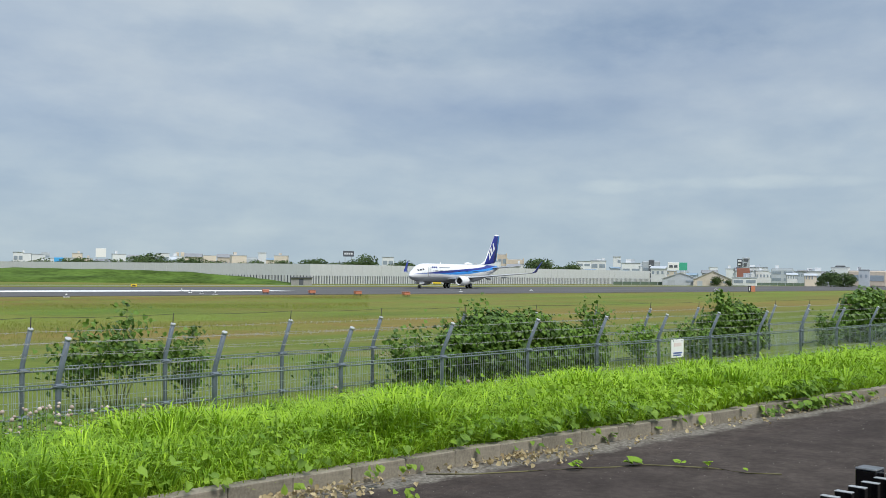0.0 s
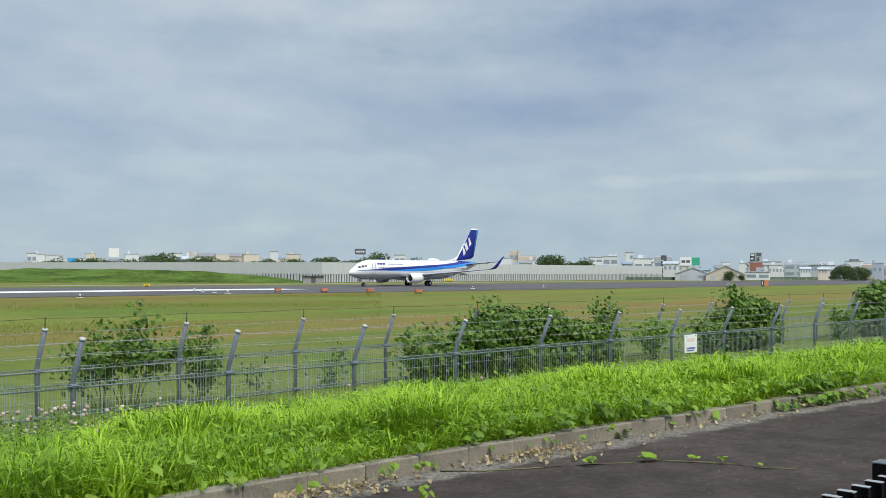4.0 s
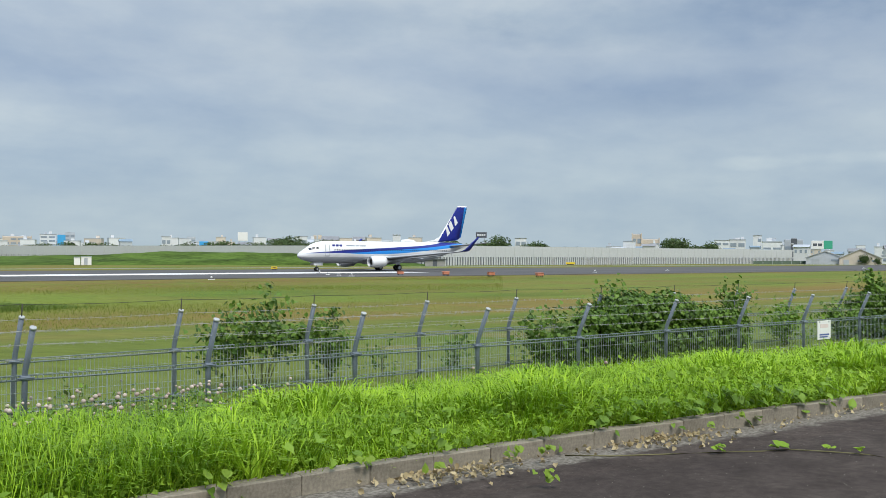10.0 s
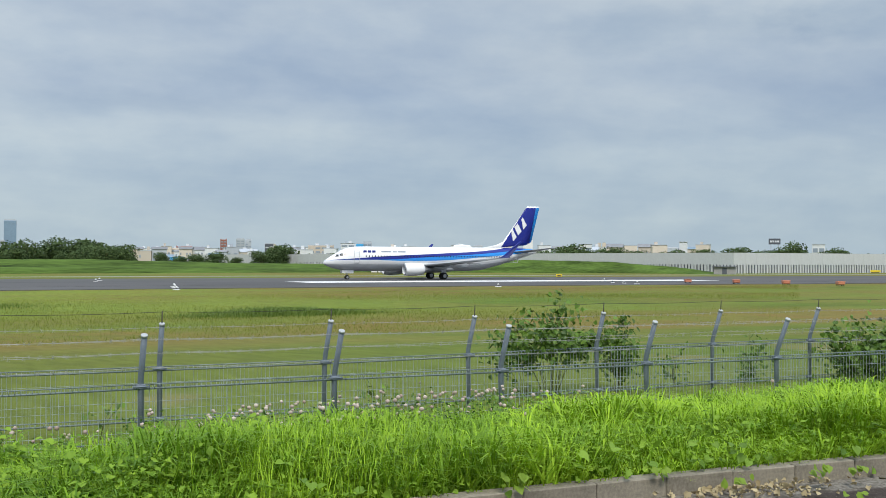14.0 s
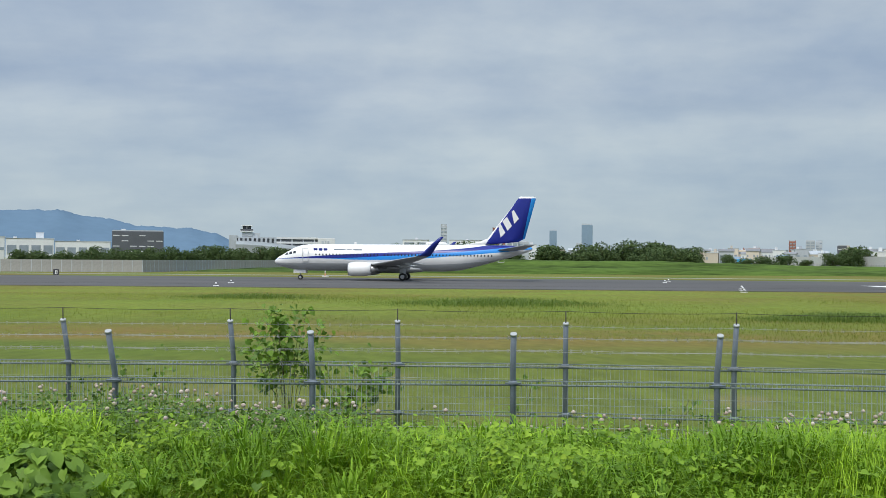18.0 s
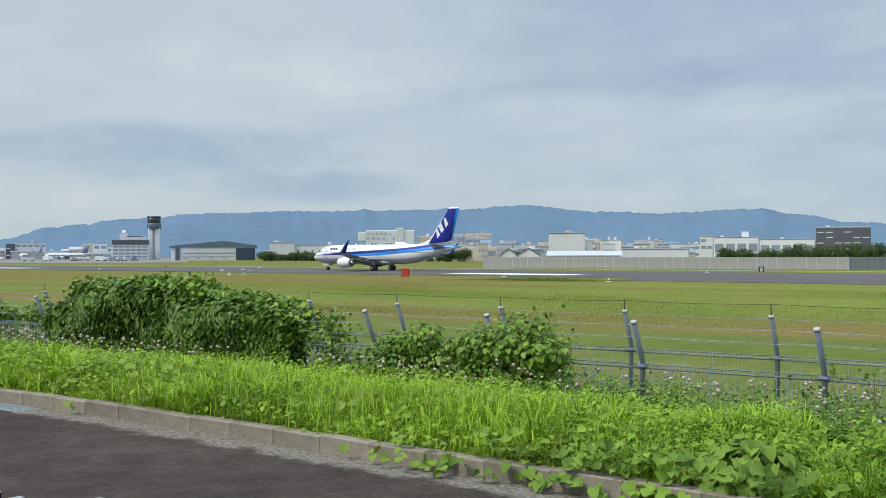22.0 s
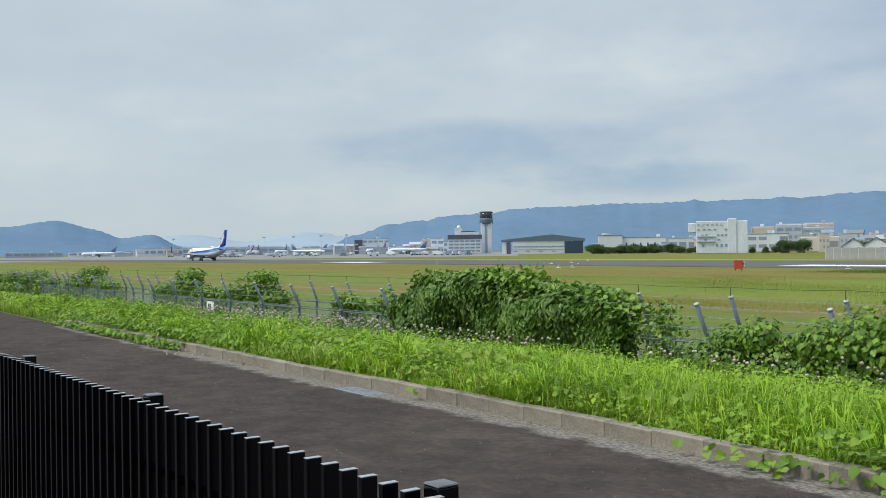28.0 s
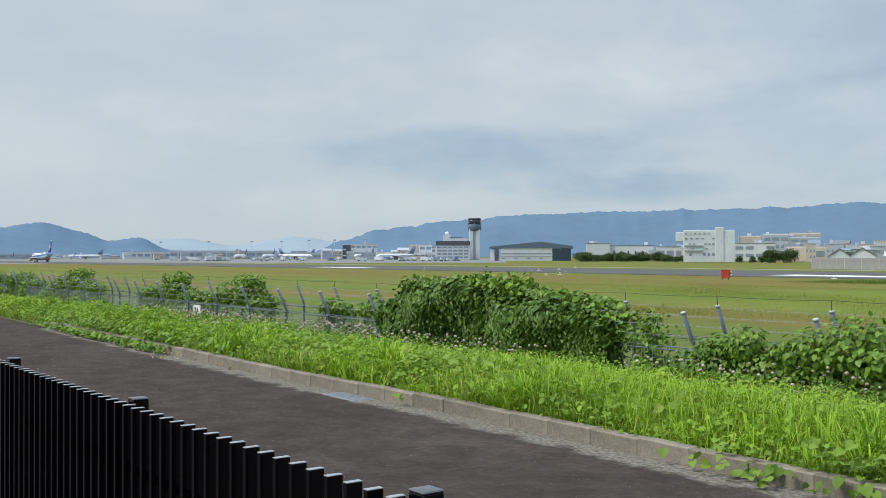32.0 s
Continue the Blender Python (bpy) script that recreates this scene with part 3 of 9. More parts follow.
def slab(name, pts, z0, z1, mat, label, category):
    """A flat sheet with thickness over a plan outline."""
    bm = bmesh.new()
    top = [bm.verts.new((x, y, z1)) for x, y in pts]
    low = [bm.verts.new((x, y, z0)) for x, y in pts]
    bm.faces.new(top)
    for i in range(len(pts)):
        j = (i + 1) % len(pts)
        bm.faces.new((low[i], low[j], top[j], top[i]))
    bmesh.ops.recalc_face_normals(bm, faces=bm.faces)
    return tagged(link_mesh(name, bm, mat), label, category, kind="structure")


def make_road():
    xs = list(np.linspace(-60, 60, 81))
    back = [(x, float(kerb_y(np.array(x))) - 0.02) for x in xs]
    slab("road", [(-60, -25)] + [(60, -25)] + back[::-1], -0.15, 0.0, M_ASPHALT, "worn dark asphalt service road beside a kerb", "road")


def gutter_material():
    """Gritty pale screed by the kerb that gives way in patches to the dark asphalt."""
    m = asphalt_material()
    m.name = "worn_gritty_gutter"
    nt = m.node_tree
    N, L = nt.nodes.new, nt.links.new
    b = nt.nodes["Principled BSDF"]
    road = b.inputs["Base Color"].links[0].from_socket
    tc = N("ShaderNodeTexCoord")
    uv = N("ShaderNodeSeparateXYZ")
    L(tc.outputs["UV"], uv.inputs[0])

    def grain(scale, detail, off):
        mp = N("ShaderNodeMapping"); mp.inputs["Location"].default_value = (off, off, 0)
        L(tc.outputs["Object"], mp.inputs["Vector"])
        n = N("ShaderNodeTexNoise"); n.inputs["Scale"].default_value = scale; n.inputs["Detail"].default_value = detail; n.inputs["Roughness"].default_value = 0.62
        L(mp.outputs[0], n.inputs["Vector"])
        return n.outputs["Fac"]
    wear = N("ShaderNodeMath"); wear.operation = "MULTIPLY_ADD"; wear.inputs[1].default_value = 0.75
    L(grain(2.2, 9, 3.0), wear.inputs[0]); L(uv.outputs["Y"], wear.inputs[2])
    cover = N("ShaderNodeMapRange"); cover.interpolation_type = "SMOOTHSTEP"
    cover.inputs["From Min"].default_value, cover.inputs["From Max"].default_value = 0.80, 0.62
    L(wear.outputs[0], cover.inputs["Value"])
    grit = N("ShaderNodeValToRGB")
    grit.color_ramp.elements[0].position, grit.color_ramp.elements[0].color = 0.36, (0.092, 0.082, 0.068, 1)
    grit.color_ramp.elements[1].position, grit.color_ramp.elements[1].color = 0.64, (0.25, 0.232, 0.20, 1)
    L(grain(26, 8, 11.0), grit.inputs[0])
    mix = N("ShaderNodeMix"); mix.data_type = "RGBA"
    L(cover.outputs[0], mix.inputs["Factor"]); L(road, mix.inputs["A"]); L(grit.outputs[0], mix.inputs["B"])
    L(mix.outputs["Result"], b.inputs["Base Color"])
    return m


def make_gutter():
    """Pale gritty strip at the kerb foot, worn away unevenly towards the road, and a steel drain grating."""
    xs = np.arange(-26, 24, 0.1)
    k = kerb_y(xs)
    ds = (-0.02, 0.2, 0.45, 0.75, 0.80)
    zs = (0.006, 0.006, 0.005, 0.004, -0.02)
    m = len(ds)
    vs = [(x, q - d, z) for x, q in zip(xs, k) for d, z in zip(ds, zs)]
    fs = [(i * m + j, i * m + j + 1, (i + 1) * m + j + 1, (i + 1) * m + j) for i in range(len(xs) - 1) for j in range(m - 1)]
    ob = arrays("gutter", vs, fs, gutter_material())
    uv = ob.data.uv_layers.new(name="across")
    for lp, dd in zip(ob.data.loops, uv.data):
        dd.uv = (vs[lp.vertex_index][0] / 50, ds[lp.vertex_index % m])
    tagged(ob, "pale gritty concrete gutter worn thin at the kerb foot", "gutter", kind="structure")
    e = thing("drain_grating", (-11.05, 6.70, 0.006), "pale steel drain grating in the gutter", "drain", rz=-2)
    part("frame", boxm(-0.42, 0.42, -0.15, 0.15, -0.04, 0.004, bevel=0.004), M_DRAIN, e)
    for k in range(12):
        x = -0.38 + 0.76 * k / 11
        part("bar", boxm(x - 0.012, x + 0.012, -0.13, 0.13, 0.004, 0.007), M_DRAIN, e)


def track_y(x):
    """The runway's centre line."""
    kx = [-1500, -470, -250, -154, -50, 41, 87, 130, 169, 250, 340, 700]
    ky = [170, 168.5, 167.5, 164, 157.5, 151, 145, 136.5, 129, 117, 107, 60]
    return np.interp(x, kx, ky)


def make_runway():
    z = FIELD
    xs = np.linspace(-1500, 700, 111)
    c = track_y(xs)

    def band(name, lo, hi, zz, mat, label, x0=-1500, x1=700):
        s = xs[(xs >= x0) & (xs <= x1)]
        k = track_y(s)
        slab(name, [(x, y + lo) for x, y in zip(s, k)] + [(x, y + hi) for x, y in zip(s[::-1], k[::-1])], z - 0.3, z + zz, mat, label, "runway")
    band("runway", -30, 18, 0.06, M_RUNWAY, "grey asphalt runway with dark rubber streaks")
    band("runway_shoulder", -42, -30, 0.05, M_RUNWAY, "darker asphalt shoulder beside the runway", -70, 700)
    for k, (x0, x1) in enumerate(((60, 127), (-103, -79), (-266, -241))):
        s = np.linspace(x0, x1, 9)
        q = track_y(s)
        slab("runway_marking", [(x, y - 20) for x, y in zip(s, q)] + [(x, y - 11.5) for x, y in zip(s[::-1], q[::-1])], z + 0.02, z + 0.066, M_PAINT, "broad white painted runway touchdown marking", "marking")
    band("taxiway", 38, 41, 0.05, M_SHOULDER, "pale concrete strip across the grass")


def make_verge_soil():
    xs = np.linspace(-60, 40, 201)
    ds = np.linspace(0.10, 3.5, 18)
    X, Dd = np.meshgrid(xs, ds)
    Y = kerb_y(X) + Dd
    Z = ground_z(X, Y) + 0.004
    n, m = X.shape
    idx = np.arange(n * m).reshape(n, m)
    f = np.stack([idx[:-1, :-1], idx[:-1, 1:], idx[1:, 1:], idx[1:, :-1]], -1).reshape(-1, 4)
    tagged(arrays("verge", np.stack([X, Y, Z], -1), f, M_SOIL), "dark soil and thatch, toned for shade between the verge grass", "verge", kind="structure")


make_ground()
make_verge_soil()
make_road()
make_gutter()
make_runway()


def make_kerb():
    """Single concrete blocks, 0.6 m long, along the verge."""
    e = thing("kerb", (0, 0, 0), "row of weathered concrete kerb blocks along the road", "kerb", kind="structure")
    bm = boxm(-0.2985, 0.2985, 0, 0.15, -0.12, 0.15, bevel=0.008)
    first = part("kerb_block", bm, M_KERB, e)
    me = first.data
    bpy.data.objects.remove(first)
    x = -25.8
    k = 0
    rng = random.Random(4)
    while x < 24:
        slope = (float(kerb_y(np.array(x + 0.1))) - float(kerb_y(np.array(x - 0.1)))) / 0.2
        a = math.atan(slope)
        ob = new("kerb_block", me)
        ob.parent = e
        ob.matrix_basis = pose(x, float(kerb_y(np.array(x))) + rng.uniform(-0.004, 0.004), rng.uniform(-0.006, 0.005), rng.uniform(-1, 1), rng.uniform(-0.4, 0.4), math.degrees(a) + rng.uniform(-0.5, 0.5))
        x += 0.6 * math.cos(a)
        k += 1


# ---- far walls, bank and hills ----
def make_hills():
    def ridge(name, dist, a0, a1, fun, mat, label, n=620):
        bm = bmesh.new()
        prev = None
        for i in range(n + 1):
            a = a0 + (a1 - a0) * i / n
            h, rough = fun(a)
            ring = []
            for k, (dd, hh) in enumerate(((0.88, 0.0), (0.92, 0.36), (0.96, 0.70), (0.99, 0.94), (1.0, 1.0), (1.06, 0.5))):
                d = dist * dd
                wob = 1 + (0.05 * noise.noise((a * 0.35, k * 1.1, 2.0)) if 0 < k < 3 else 0)
                ring.append(bm.verts.new((-math.sin(radians(a)) * d, math.cos(radians(a)) * d, -5 + (5 + 1.75 + dist * math.tan(radians(h))) * hh * wob + (dist * math.tan(radians(rough)) if k == 4 else 0))))
            if prev:
                for p0, p1, q1, q0 in zip(prev, prev[1:], ring[1:], ring):
                    f = bm.faces.new((p0, p1, q1, q0))
                    f.smooth = True
            prev = ring
        tagged(link_mesh(name, bm, mat), label, "hill", kind="structure")

    def near(a):
        knots = ((9.0, 0.6), (9.9, 0.98), (11.0, 1.37), (12.1, 1.56), (14.7, 1.68), (16.5, 2.05), (19.4, 2.44), (24.2, 2.25), (28, 2.40), (31.5, 2.75), (35, 2.56), (38.5, 2.50), (43.9, 2.44), (48.7, 2.30), (53, 1.95), (57, 1.50), (59, 0.9), (61, 0.1))
        return bump_line(knots, a) + 0.10 * noise.noise((a * 1.1, 0, 5)), 0.07 * noise.noise((a * 3.3, 3, 5)) + 0.03 * noise.noise((a * 11.0, 3, 5))

    def left(a):
        knots = ((66.5, -0.1), (68.3, 0.37), (70.0, 1.02), (71.4, 0.84), (73, 1.35), (74.6, 1.78), (77.4, 1.45), (81, 1.5), (86, 1.2), (95, 0.8), (110, 0.5))
        return bump_line(knots, a) + 0.05 * noise.noise((a * 1.3, 9, 5)), 0.04 * noise.noise((a * 5.0, 3, 1)) + 0.02 * noise.noise((a * 12.0, 3, 1))

    def far(a):
        return 0.86 + 0.42 * noise.noise((a * 0.30, 4, 8)), 0.10 * noise.noise((a * 0.9, 14, 8)) + 0.03 * noise.noise((a * 4.0, 14, 8))
    ridge("hill", 3600, 8.5, 62, near, M_MOUNT, "long wooded mountain ridge with haze blue in its colour")
    ridge("hill", 3900, 66, 112, left, M_MOUNT, "rounded wooded hill with haze blue in its colour")
    ridge("hill", 4300, 52, 76, far, M_MOUNT_FAR, "far mountains with pale haze in their colour")


def bump_line(knots, a):
    for (a0, h0), (a1, h1) in zip(knots, knots[1:]):
        if a0 <= a <= a1:
            k = (a - a0) / (a1 - a0)
            k = k * k * (3 - 2 * k)
            return h0 + (h1 - h0) * k
    return knots[0][1] if a < knots[0][0] else knots[-1][1]


make_hills()

# ---- airport fences ----
def post_mesh(tip, knee, lean, foot, cap_only=False):
    bm = bmesh.new()
    if cap_only:
        d = Vector((0, -lean, tip - knee)).normalized()
        tube(bm, [Vector((0, -lean, tip)) - d * 0.012, Vector((0, -lean, tip)) + d * 0.010], 0.034, 10)
    else:
        tube(bm, [(0, 0, foot), (0, 0, knee - 0.03), (0, -0.012, knee + 0.03), (0, -lean, tip)], 0.030, 10)
    return bm


def panel_mesh(length, lo, hi):
    """Welded wire panel: upright wires 50 mm apart, folded top and bottom edges."""
    bm = bmesh.new()
    n = int(length / 0.05)
    for i in range(n + 1):
        x = -length / 2 + length * i / n
        tube(bm, [(x, 0, lo), (x, 0, hi)], 0.0028, 3, caps=False)
    z = lo + 0.15
    while z < hi - 0.05:
        tube(bm, [(-length / 2, 0.003, z), (length / 2, 0.003, z)], 0.0028, 3, caps=False)
        z += 0.30
    return bm


def rail_mesh(length, r=0.011):
    """Folded mesh edge: two rods with the wire ends looped round them."""
    bm = bmesh.new()
    tube(bm, [(-length / 2, 0, 0.02), (length / 2, 0, 0.02)], r * 0.6, 6)
    tube(bm, [(-length / 2, 0, -0.022), (length / 2, 0, -0.022)], r, 6)
    n = int(length / 0.05)
    for i in range(n):
        x = -length / 2 + length * (i + 0.5) / n
        tube(bm, [(x, -0.004, -0.028), (x, -0.028, -0.006), (x, -0.022, 0.018), (x, 0.0, 0.03)], 0.0032, 3, caps=False)
    return bm


def strand_mesh(length):
    """Two-strand barbed wire with barbs."""
    bm = bmesh.new()
    n = 10
    tube(bm, [(-length / 2 + length * i / n, 0, -0.012 * math.sin(math.pi * i / n)) for i in range(n + 1)], 0.0028, 4, caps=False)
    k = int(length / 0.12)
    for i in range(k):
        x = -length / 2 + length * (i + 0.5) / k
        z = -0.012 * math.sin(math.pi * (i + 0.5) / k)
        for dx, dz in ((0.012, 0.02), (-0.012, 0.02)):
            tube(bm, [(x - dx, 0.004, z - dz), (x + dx, -0.004, z + dz)], 0.0018, 3, caps=False)
    return bm


def make_fence(points, tip, knee, lean, label, rod=False, low=-0.16):
    e = thing("chain_fence", (0, 0, 0), label, "fence", group="airport boundary fences")
    foot = low - 0.30
    span = 2.0
    post_me = part("post", post_mesh(tip, knee, lean, foot), M_GALV, e, smooth=False)
    cap_me = part("post_cap", post_mesh(tip, knee, lean, foot, True), M_CAP, post_me)
    clamp_bm = box(bmesh.new(), -0.045, 0.045, -0.042, 0.042, -0.022, 0.022, bevel=0.006)
    tube(clamp_bm, [(-0.08, -0.040, 0), (0.08, -0.040, 0)], 0.009, 6)
    clamp_me = part("clamp", clamp_bm, M_GALV, post_me)
    rod_me = None
    if rod:
        rod_me = part("wire_rod", tube(bmesh.new(), [(0, -lean + 0.01, tip - 0.06), (0, -lean - 0.01, tip + 0.15)], 0.007, 5), M_DARKWIRE, post_me)
    panel_me = part("mesh_panel", panel_mesh(span - 0.06, low + 0.06, knee - 0.03), M_WIRE, e)
    rail_me = part("rail", rail_mesh(span), M_RAIL, panel_me)
    strand_me = part("barbed_wire", strand_mesh(span), M_BARB, e)
    top_me = part("top_wire", tube(bmesh.new(), [(-1, 0, 0), (-0.5, 0, -0.012), (0, 0, -0.016), (0.5, 0, -0.012), (1, 0, 0)], 0.0035, 4, caps=False), M_DARKWIRE, e) if rod else None
    protos = [o for o in (post_me, panel_me, strand_me, top_me, cap_me, clamp_me, rod_me, rail_me) if o]
    rng = random.Random(11)

    def put(name, src, parent, m):
        ob = new(name, src.data)
        ob.parent = parent
        ob.matrix_basis = m
        return ob
    for i, (x, y) in enumerate(points):
        x1, y1 = points[min(i + 1, len(points) - 1)]
        x0, y0 = points[max(i - 1, 0)]
        a = math.degrees(math.atan2(y1 - y0, x1 - x0))
        p = put("post", post_me, e, pose(x, y, 0, rng.uniform(-1, 1), rng.uniform(-1, 1), a))
        put("post_cap", cap_me, p, Matrix())
        for z in (knee - 0.05, low + 0.10):
            put("clamp", clamp_me, p, pose(0, 0, z))
        if rod:
            put("wire_rod", rod_me, p, Matrix())
        if i + 1 < len(points):
            dx, dy = x1 - x, y1 - y
            ln = math.hypot(dx, dy)
            a = math.degrees(math.atan2(dy, dx))
            mid = ((x + x1) / 2, (y + y1) / 2)
            s = Matrix.Diagonal((ln / span, 1, 1, 1))
            pn = put("mesh_panel", panel_me, e, pose(mid[0], mid[1], 0, 0, 0, a) @ s)
            for z in (knee - 0.05, low + 0.10):
                put("rail", rail_me, pn, pose(0, 0.0, z))
            nx, ny = math.sin(radians(a)), -math.cos(radians(a))
            for k in (0.30, 0.62, 0.93):
                off = lean * k
                put("barbed_wire", strand_me, e, pose(mid[0] + nx * off, mid[1] + ny * off, knee + (tip - knee) * k, 0, 0, a) @ s)
            if rod:
                put("top_wire", top_me, e, pose(mid[0] + nx * (lean + 0.01), mid[1] + ny * (lean + 0.01), tip + 0.14, 0, 0, a) @ s)
    for o in protos:
        bpy.data.objects.remove(o)
    return e


FENCE_A = [(-9.0 - 2.0 * k, 10.78 + 0.055 * k) for k in range(24, 0, -1)] + [
    (-9.0, 10.78), (-7.02, 10.74), (-5.04, 10.72), (-3.04, 10.70), (-1.02, 10.56), (1.02, 10.54), (3.06, 10.36), (5.03, 10.10), (7.0, 9.80), (9.0, 9.55),
    (11.0, 9.25), (13.05, 9.0), (15.2, 8.75), (17.25, 8.48), (19.2, 8.12), (21.25, 7.82), (23.3, 7.48), (25.5, 7.15), (27.5, 6.8), (29.8, 6.5), (31.9, 6.2), (34.0, 5.9)]
FENCE_B = [(-11.56 - 1.9 * k, 12.40 + 0.04 * k) for k in range(22, 0, -1)] + [
    (-11.56, 12.40), (-9.73, 12.38), (-7.89, 12.38), (-5.98, 12.38), (-4.07, 12.38), (-2.12, 12.33), (-0.18, 12.28), (1.79, 12.12), (3.70, 11.85), (5.63, 11.58), (7.65, 11.45),
    (9.72, 11.30), (11.8, 11.10), (13.7, 10.85)] + [(13.7 + 2.05 * k, 10.85 - 0.31 * k) for k in range(1, 12)]


def make_black_fence():
    """Black picket railing before the camera, in two straight runs."""
    e = thing("picket_railing", (0, 0, 0), "black painted metal picket railing with square posts", "railing")
    picket = part("picket", boxm(-0.011, 0.011, -0.026, 0.026, 0.06, 1.12, bevel=0.002), M_BLACK, e)
    # added plate that carries the painted sheen of the picket's top
    tipm = part("picket_cap", boxm(-0.0112, 0.0112, -0.0262, 0.0262, 1.1195, 1.1225, bevel=0.001), M_PICKETSHEEN, picket)
    postm = part("post", boxm(-0.034, 0.034, 0.027, 0.095, 0.0, 1.135, bevel=0.003), M_BLACK, e)
    # plate in lighter grey for the reflection painted on the post's top
    capm = part("post_cap", boxm(-0.035, 0.035, 0.026, 0.096, 1.135, 1.142, bevel=0.003), M_POSTSHEEN, postm)
    railm = part("rail", boxm(-1, 1, 0.0, 0.02, -0.02, 0.02, bevel=0.002), M_BLACK, e)

    def put(name, src, parent, m):
        ob = new(name, src.data)
        ob.parent = parent
        ob.matrix_basis = m
        return ob
    for (x0, y0), (x1, y1), first in (((-17.42, 1.70), (-0.06, 1.51), True), ((-0.06, 1.51), (5.67, 0.525), False)):
        ln = math.hypot(x1 - x0, y1 - y0)
        a = math.degrees(math.atan2(y1 - y0, x1 - x0))
        ux, uy = (x1 - x0) / ln, (y1 - y0) / ln
        n = round(ln / 2.1)
        for i in range(n + 1):
            d = ln * i / n
            if first or i:
                p = put("post", postm, e, pose(x0 + ux * d, y0 + uy * d, 0, 0, 0, a))
                put("post_cap", capm, p, Matrix())
            if i < n:
                sp = ln / n
                for z in (0.14, 0.86):
                    put("rail", railm, e, pose(x0 + ux * (d + sp / 2), y0 + uy * (d + sp / 2), z, 0, 0, a) @ Matrix.Diagonal((sp / 2, 1, 1, 1)))
                for k in range(0, 20):
                    q = d + sp * (k + 0.5) / 20
                    bar = put("picket", picket, e, pose(x0 + ux * q, y0 + uy * q, 0, 0, 0, a))
                    put("picket_cap", tipm, bar, Matrix())
    for o in (tipm, picket, capm, postm, railm):
        bpy.data.objects.remove(o)


make_kerb()
make_fence(FENCE_A, 1.01, 0.55, 0.21, "galvanised mesh fence with bent arms and barbed wire")
make_fence(FENCE_B, 1.02, 0.56, 0.19, "galvanised mesh fence with bent arms and a dark top wire", rod=True)
make_black_fence()

# ---- the taxiing airliner ----
def lerp_table(tab, x):
    for (x0, *v0), (x1, *v1) in zip(tab, tab[1:]):
        if x0 <= x <= x1:
            k = (x - x0) / (x1 - x0)
            return [a + (b - a) * k for a, b in zip(v0, v1)]
    return list(tab[0][1:]) if x < tab[0][0] else list(tab[-1][1:])


# distance behind the nose: half width, top, bottom (heights over the ground)
HULL = ((0.0, 0.02, 2.70, 2.62), (0.25, 0.38, 3.05, 2.32), (0.7, 0.70, 3.40, 2.08), (1.4, 1.05, 3.80, 1.84), (2.2, 1.32, 4.28, 1.66), (3.0, 1.52, 4.75, 1.53),
        (4.0, 1.70, 5.10, 1.42), (5.2, 1.83, 5.28, 1.36), (6.5, 1.88, 5.32, 1.34), (25.5, 1.88, 5.32, 1.34), (28.0, 1.84, 5.32, 1.55), (30.5, 1.66, 5.32, 2.15),
        (33.0, 1.36, 5.30, 2.85), (35.5, 0.98, 5.24, 3.55), (37.3, 0.62, 5.12, 4.12), (38.3, 0.30, 5.0, 4.5), (38.5, 0.16, 4.92, 4.62))


def wing_section(bm, root, tip, chords, thick, sweep_pts=None, n=7):
    """A lifting surface between sections (x of leading edge, y, z, chord, thickness)."""
    rings = []
    for x, y, z, c, th in root:
        ring = []
        prof = ((0, 0), (0.05, 0.5), (0.25, 1.0), (0.55, 0.75), (1.0, 0.05), (0.55, -0.45), (0.25, -0.65), (0.05, -0.42))
        for u, w in prof:
            ring.append((x + u * c, y, z + w * th / 2))
        rings.append([bm.verts.new(p) for p in ring])
    for r0, r1 in zip(rings, rings[1:]):
        for k in range(len(r0)):
            f = bm.faces.new((r0[k], r0[(k + 1) % len(r0)], r1[(k + 1) % len(r0)], r1[k]))
            f.smooth = True
    for r in (rings[0][::-1], rings[-1]):
        bm.faces.new(r)
    bmesh.ops.recalc_face_normals(bm, faces=bm.faces)
    return bm


def fin_section(bm, secs):
    """An upright surface: sections (x of leading edge, z, chord, thickness), y sideways."""
    rings = []
    for x, z, c, th in secs:
        prof = ((0, 0), (0.06, 0.5), (0.3, 1.0), (0.6, 0.7), (1.0, 0.06), (1.0, -0.06), (0.6, -0.7), (0.3, -1.0), (0.06, -0.5))
        rings.append([bm.verts.new((x + u * c, w * th / 2, z)) for u, w in prof])
    for r0, r1 in zip(rings, rings[1:]):
        for k in range(len(r0)):
            f = bm.faces.new((r0[k], r0[(k + 1) % len(r0)], r1[(k + 1) % len(r0)], r1[k]))
            f.smooth = True
    for r in (rings[0][::-1], rings[-1]):
        bm.faces.new(r)
    bmesh.ops.recalc_face_normals(bm, faces=bm.faces)
    return bm


